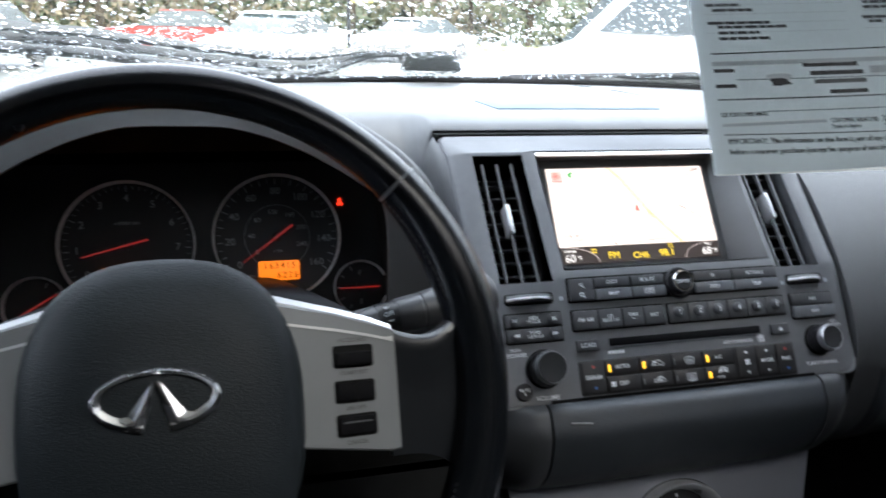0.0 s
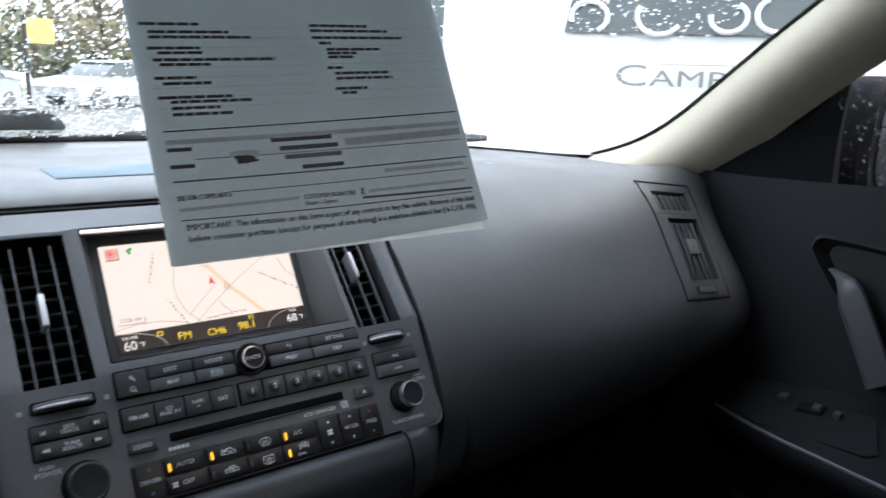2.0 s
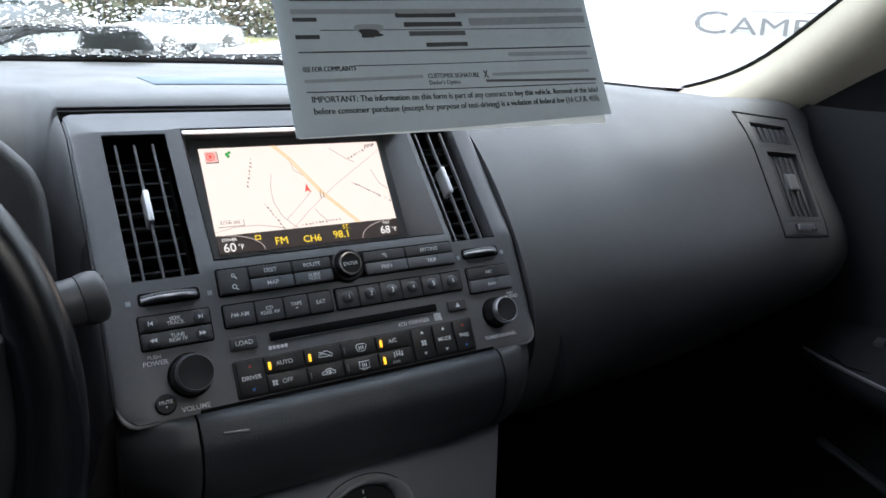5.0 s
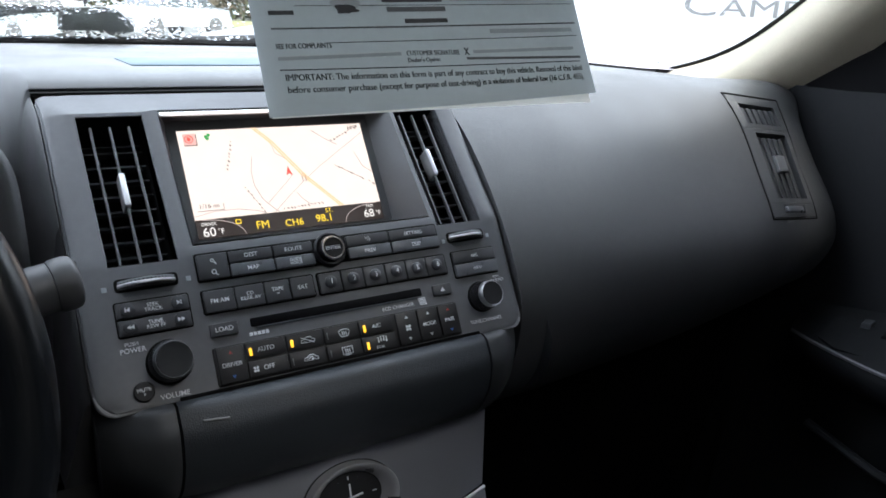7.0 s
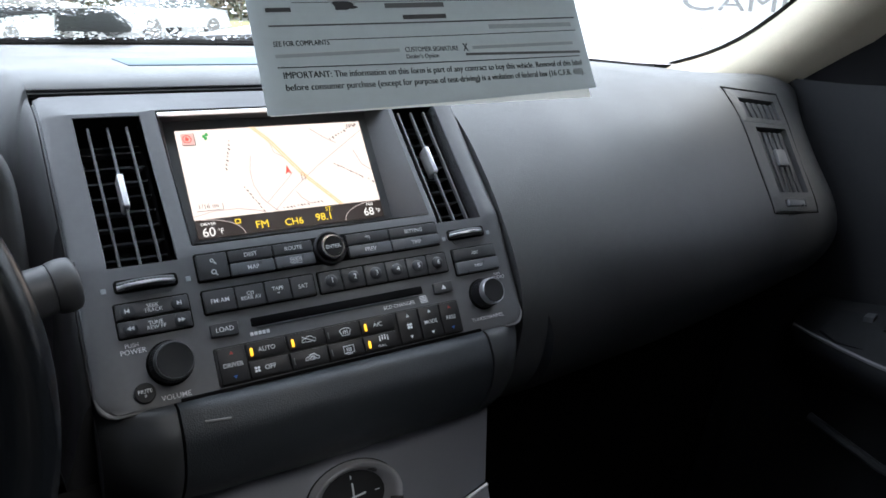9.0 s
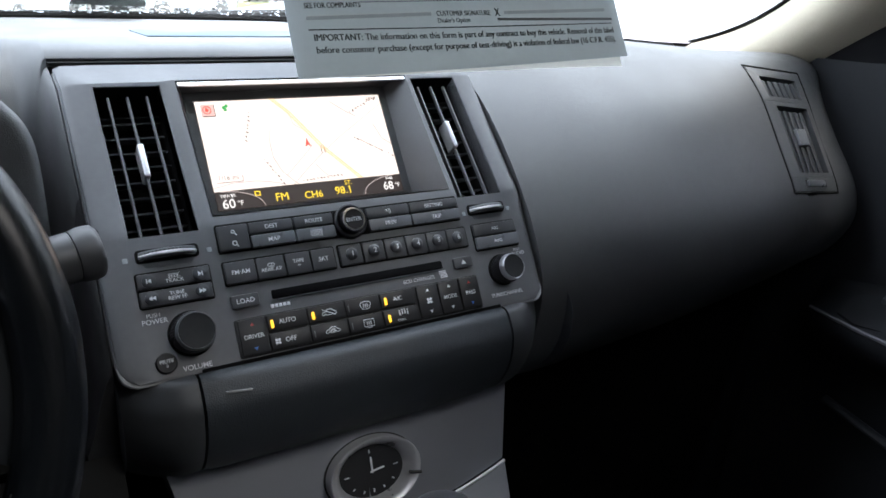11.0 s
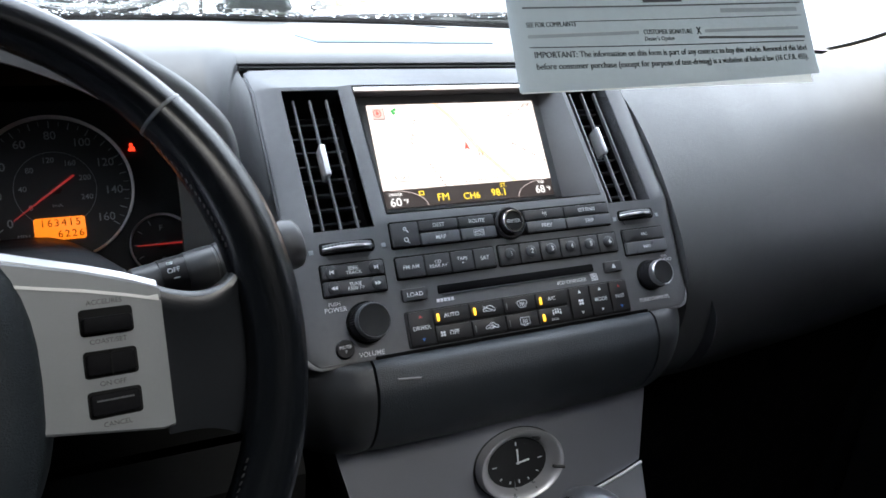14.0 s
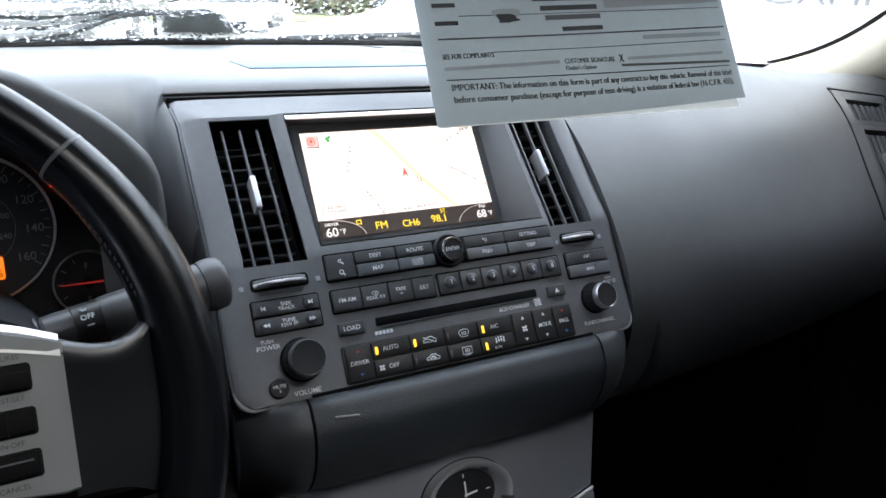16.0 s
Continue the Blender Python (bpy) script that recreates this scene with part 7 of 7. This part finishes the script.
van_patch("door_window", [(-2.02, 1.27), (-1.12, 1.265), (-1.12, 1.86), (-1.42, 1.86)], M_VGLASS, label="dark tinted door window")
van_patch("side_window", [(-0.48, 1.545), (1.9, 1.545), (1.9, 1.95), (-0.42, 1.95)], M_VGLASS, label="dark rear window band with white lettering shapes")
bm = bmesh.new()
loft(bm, [[(-2.28, 1.20, z), (-1.50, 1.96, z), (-1.46, 1.93, z), (-2.22, 1.18, z)] for z in (-0.12, -1.7)])
part("front_glass", bm, M_VGLASS, van, m=van_f @ Matrix.Translation((-0.03, 0.02, 0)))
for x in (-2.3, 1.9):
    bm = bmesh.new()
    turned(bm, [(0.20, 0.015), (0.33, 0.03), (0.34, -0.05), (0.34, -0.20)], 32)
    wv = part("wheel", bm, M_RUBBER, van, m=van_f @ Matrix.Translation((x, 0.34, -0.02)))
    bm = bmesh.new()
    turned(bm, [(0.21, 0.02), (0.19, 0.035), (0.05, 0.03)], 24)
    part("rim", bm, M_SATIN, wv, m=van_f @ Matrix.Translation((x, 0.34, -0.02)))
lettering("lettering", "C", 0.150, van_f @ Matrix.Translation((-0.133, 1.336, 0.004)), M_GREYLET, van, depth=0.003, stretch=1.62)
lettering("lettering", "AMP", 0.112, van_f @ Matrix.Translation((0.138, 1.327, 0.004)), M_GREYLET, van, depth=0.003, stretch=1.66)
van_patch("rule_line", [(0.005, 1.397), (0.60, 1.400), (0.60, 1.404), (0.005, 1.401)], M_GREYLET)
# white unreadable script over the dark window
for k, (cx_, cy_, r, a0, a1) in enumerate(((-0.36, 1.62, 0.075, -60, 200), (-0.02, 1.63, 0.09, 150, 330), (0.30, 1.625, 0.07, 170, 420), (0.52, 1.64, 0.08, 120, 330))):
    bm = bmesh.new()
    tube(bm, [(cx_ + r * 1.2 * math.cos(radians(a0 + (a1 - a0) * i / 12)), cy_ + r * math.sin(radians(a0 + (a1 - a0) * i / 12)), 0.012 - 0.03) for i in range(13)], 0.014, 6)
    part("script_stroke", bm, M_WHITE, van, "white painted stroke", m=van_f)


def parked_car(name, at, turn, mat, label, k=1.0):
    f = Matrix.Translation(at) @ Matrix.Rotation(radians(turn), 4, "Z") @ Matrix.Scale(k, 4)
    c = thing(name, label, "car", group="parked cars", m=f)
    low = [(-2.25, 0.35), (-2.3, 0.62), (-2.15, 0.80), (-1.2, 0.92), (1.5, 0.95), (2.15, 0.88), (2.25, 0.60), (2.2, 0.35)]
    top = [(-1.15, 0.92), (-0.45, 1.36), (0.75, 1.40), (1.55, 0.95)]
    bm = bmesh.new()
    loft(bm, [[(x, z * s, y) for x, y in low] for z, s in ((-0.88, 0.96), (-0.80, 1.1), (0.80, 1.1), (0.88, 0.96))])
    part("body", bm, mat, c, m=f)
    bm = bmesh.new()
    loft(bm, [[(x, z - math.copysign(0.22 * (y - 0.92), z), y) for x, y in top] for z in (-0.80, 0.80)])
    part("cabin", bm, M_VGLASS, c, m=f)
    bm = bmesh.new()
    loft(bm, [[(-0.50, z, 1.355), (-0.42, z, 1.40), (0.70, z, 1.43), (0.82, z, 1.385)] for z in (-0.66, 0.66)])
    part("roof", bm, mat, c, m=f)
    for x in (-1.4, 1.4):
        for s in (-1, 1):
            bm = bmesh.new()
            turned(bm, [(0.19, 0.10), (0.31, 0.10), (0.32, 0.0), (0.31, -0.10)], 20)
            part("wheel", bm, M_TYRE, c, m=f @ Matrix.Translation((x, s * 0.80, 0.32)) @ Matrix.Rotation(radians(90 * s), 4, "X"))


M_DARKCAR = surf("dark_car_paint", (0.012, 0.014, 0.016), 0.25, var=0.1, scale=4)
suv_f = Matrix.Translation((2.55, -1.3, 0)) @ Matrix.Rotation(radians(90), 4, "Z")
suv = thing("black_suv", "tall black car parked close beside the passenger door", "car", m=suv_f)
bm = bmesh.new()
loft(bm, [[(x, z, y) for x, y in ((-2.3, 0.4), (-2.35, 0.9), (-2.2, 1.2), (-2.0, 1.9), (1.0, 1.92), (1.45, 1.25), (2.3, 1.1), (2.35, 0.6), (2.3, 0.4))] for z in (-0.95, 0.95)])
part("body", bm, M_DARKCAR, suv, m=suv_f)
bm = bmesh.new()
loft(bm, [[(-1.9, z, 1.25), (1.25, z, 1.25), (0.95, z, 1.82), (-1.8, z, 1.82)] for z in (0.93, 0.957)])
part("side_glass", bm, M_VGLASS, suv, m=suv_f)
for x in (-1.45, 1.45):
    for s in (-1, 1):
        bm = bmesh.new()
        turned(bm, [(0.22, 0.10), (0.36, 0.10), (0.37, 0.0), (0.36, -0.10)], 20)
        part("wheel", bm, M_RUBBER, suv, m=suv_f @ Matrix.Translation((x, s * 0.87, 0.37)) @ Matrix.Rotation(radians(90 * s), 4, "X"))
parked_car("silver_car", (6.1, 26.5, 0), 35, M_SCAR, "silver car parked across the lot")
parked_car("pale_car", (1.0, 19.5, 0), 62, M_PALE, "pale blue-white car parked across the lot")
parked_car("red_car", (-1.6, 26.0, 0), 5, M_RED, "dark red car parked across the lot")
parked_car("white_car", (2.5, 33.0, 0), 10, M_WHITE, "white car at the far side of the lot")
parked_car("silver_car", (-5.5, 19.0, 0), 80, M_SCAR, "silver car at the driver's side of the lot")


def tree(name, at, high, spread, mat, label, seed, n=900, lz=0.3):
    rg = random.Random(seed)
    f = Matrix.Translation(at)
    t = thing(name, label, "tree", group="trees behind the lot", m=f)
    bm = bmesh.new()
    tube(bm, [(0, 0, 0), (0.1, 0.05, high * 0.3), (-0.1, 0.1, high * 0.65), (0.05, 0, high * 0.9)], [0.03 * high, 0.024 * high, 0.014 * high, 0.005 * high], 8)
    for k in range(7):
        a, h0 = rg.uniform(0, 6.28), rg.uniform(0.25, 0.7) * high
        ln = spread * rg.uniform(0.5, 0.9)
        tube(bm, [(0, 0, h0), (ln * 0.5 * math.cos(a), ln * 0.5 * math.sin(a), h0 + ln * 0.3), (ln * math.cos(a), ln * math.sin(a), h0 + ln * 0.7)], [0.012 * high, 0.008 * high, 0.003 * high], 6)
    part("trunk", bm, M_BARK, t, m=f)
    v_, f_ = [], []
    clumps = [(rg.gauss(0, spread * 0.45), rg.gauss(0, spread * 0.45), rg.uniform(lz, 0.98) * high, rg.uniform(0.12, 0.32) * spread) for _ in range(34)]
    for k in range(n):
        cx_, cy_, cz, cr = rg.choice(clumps)
        o = Vector((cx_ + rg.gauss(0, cr), cy_ + rg.gauss(0, cr), cz + rg.gauss(0, cr * 0.7)))
        d = Vector((rg.gauss(0, 1), rg.gauss(0, 1), rg.gauss(0, 1))).normalized()
        e = d.orthogonal().normalized()
        s = rg.uniform(0.10, 0.26) * high / 8
        b0 = len(v_)
        v_ += [o - d * s, o + e * s * 0.55, o + d * s, o - e * s * 0.55]
        f_.append((b0, b0 + 1, b0 + 2, b0 + 3))
    me_ = bpy.data.meshes.new("crown")
    me_.from_pydata(v_, [], f_)
    me_.materials.append(mat)
    o_ = new("crown", me_)
    o_.matrix_world = f
    o_.parent = t
    o_.matrix_parent_inverse = f.inverted()


tr = random.Random(11)
for k in range(26):
    a = radians(-50 + 4.2 * k)
    d = tr.uniform(42, 58)
    mat = tr.choice((M_LEAF, M_LEAF, M_LEAFB))
    tree("tree", (d * math.sin(a), d * math.cos(a), -0.3), tr.uniform(5.5, 10), tr.uniform(3.5, 5.5), mat,
         "leafy green tree at the edge of the lot" if mat == M_LEAF else "brownish tree at the edge of the lot", 100 + k, 1500, 0.06)
M_SIGN = surf("yellow_sign_paint", (0.50, 0.46, 0.11), 0.5, var=0.08, scale=3)
sign = thing("yellow_sign", "plain yellow board on a dark post", "sign")
bm = bmesh.new()
loft(bm, [[(3.80 + x, y, 2.12 + z) for x, z in rrect(0.66, 0.66, 0.05, 3)] for y in (24.0, 23.97)])
part("board", bm, M_SIGN, sign)
bm = bmesh.new()
loft(bm, [[(3.40 + x, 24.02 + y, z) for x, y in rrect(0.10, 0.10, 0.02, 2)] for z in (0.0, 2.5)])
part("post", bm, M_BLACK, sign)
# dark undergrowth closing the view under the crowns
hv, hf = [], []
for k in range(5200):
    a = radians(tr.uniform(-56, 62))
    d = tr.uniform(56, 63)
    o = Vector((d * math.sin(a), d * math.cos(a), abs(tr.gauss(0, 1)) * 2.6))
    u_ = Vector((tr.gauss(0, 1), tr.gauss(0, 1), tr.gauss(0, 1))).normalized()
    w_ = u_.orthogonal().normalized()
    s = tr.uniform(0.4, 1.1)
    b0 = len(hv)
    hv += [o - u_ * s, o + w_ * s * 0.7, o + u_ * s, o - w_ * s * 0.7]
    hf.append((b0, b0 + 1, b0 + 2, b0 + 3))
me = bpy.data.meshes.new("undergrowth")
me.from_pydata(hv, [], hf)
me.materials.append(M_LEAF)
tagged(new("undergrowth", me), "dark green undergrowth behind the trees", "bushes", kind="stuff")
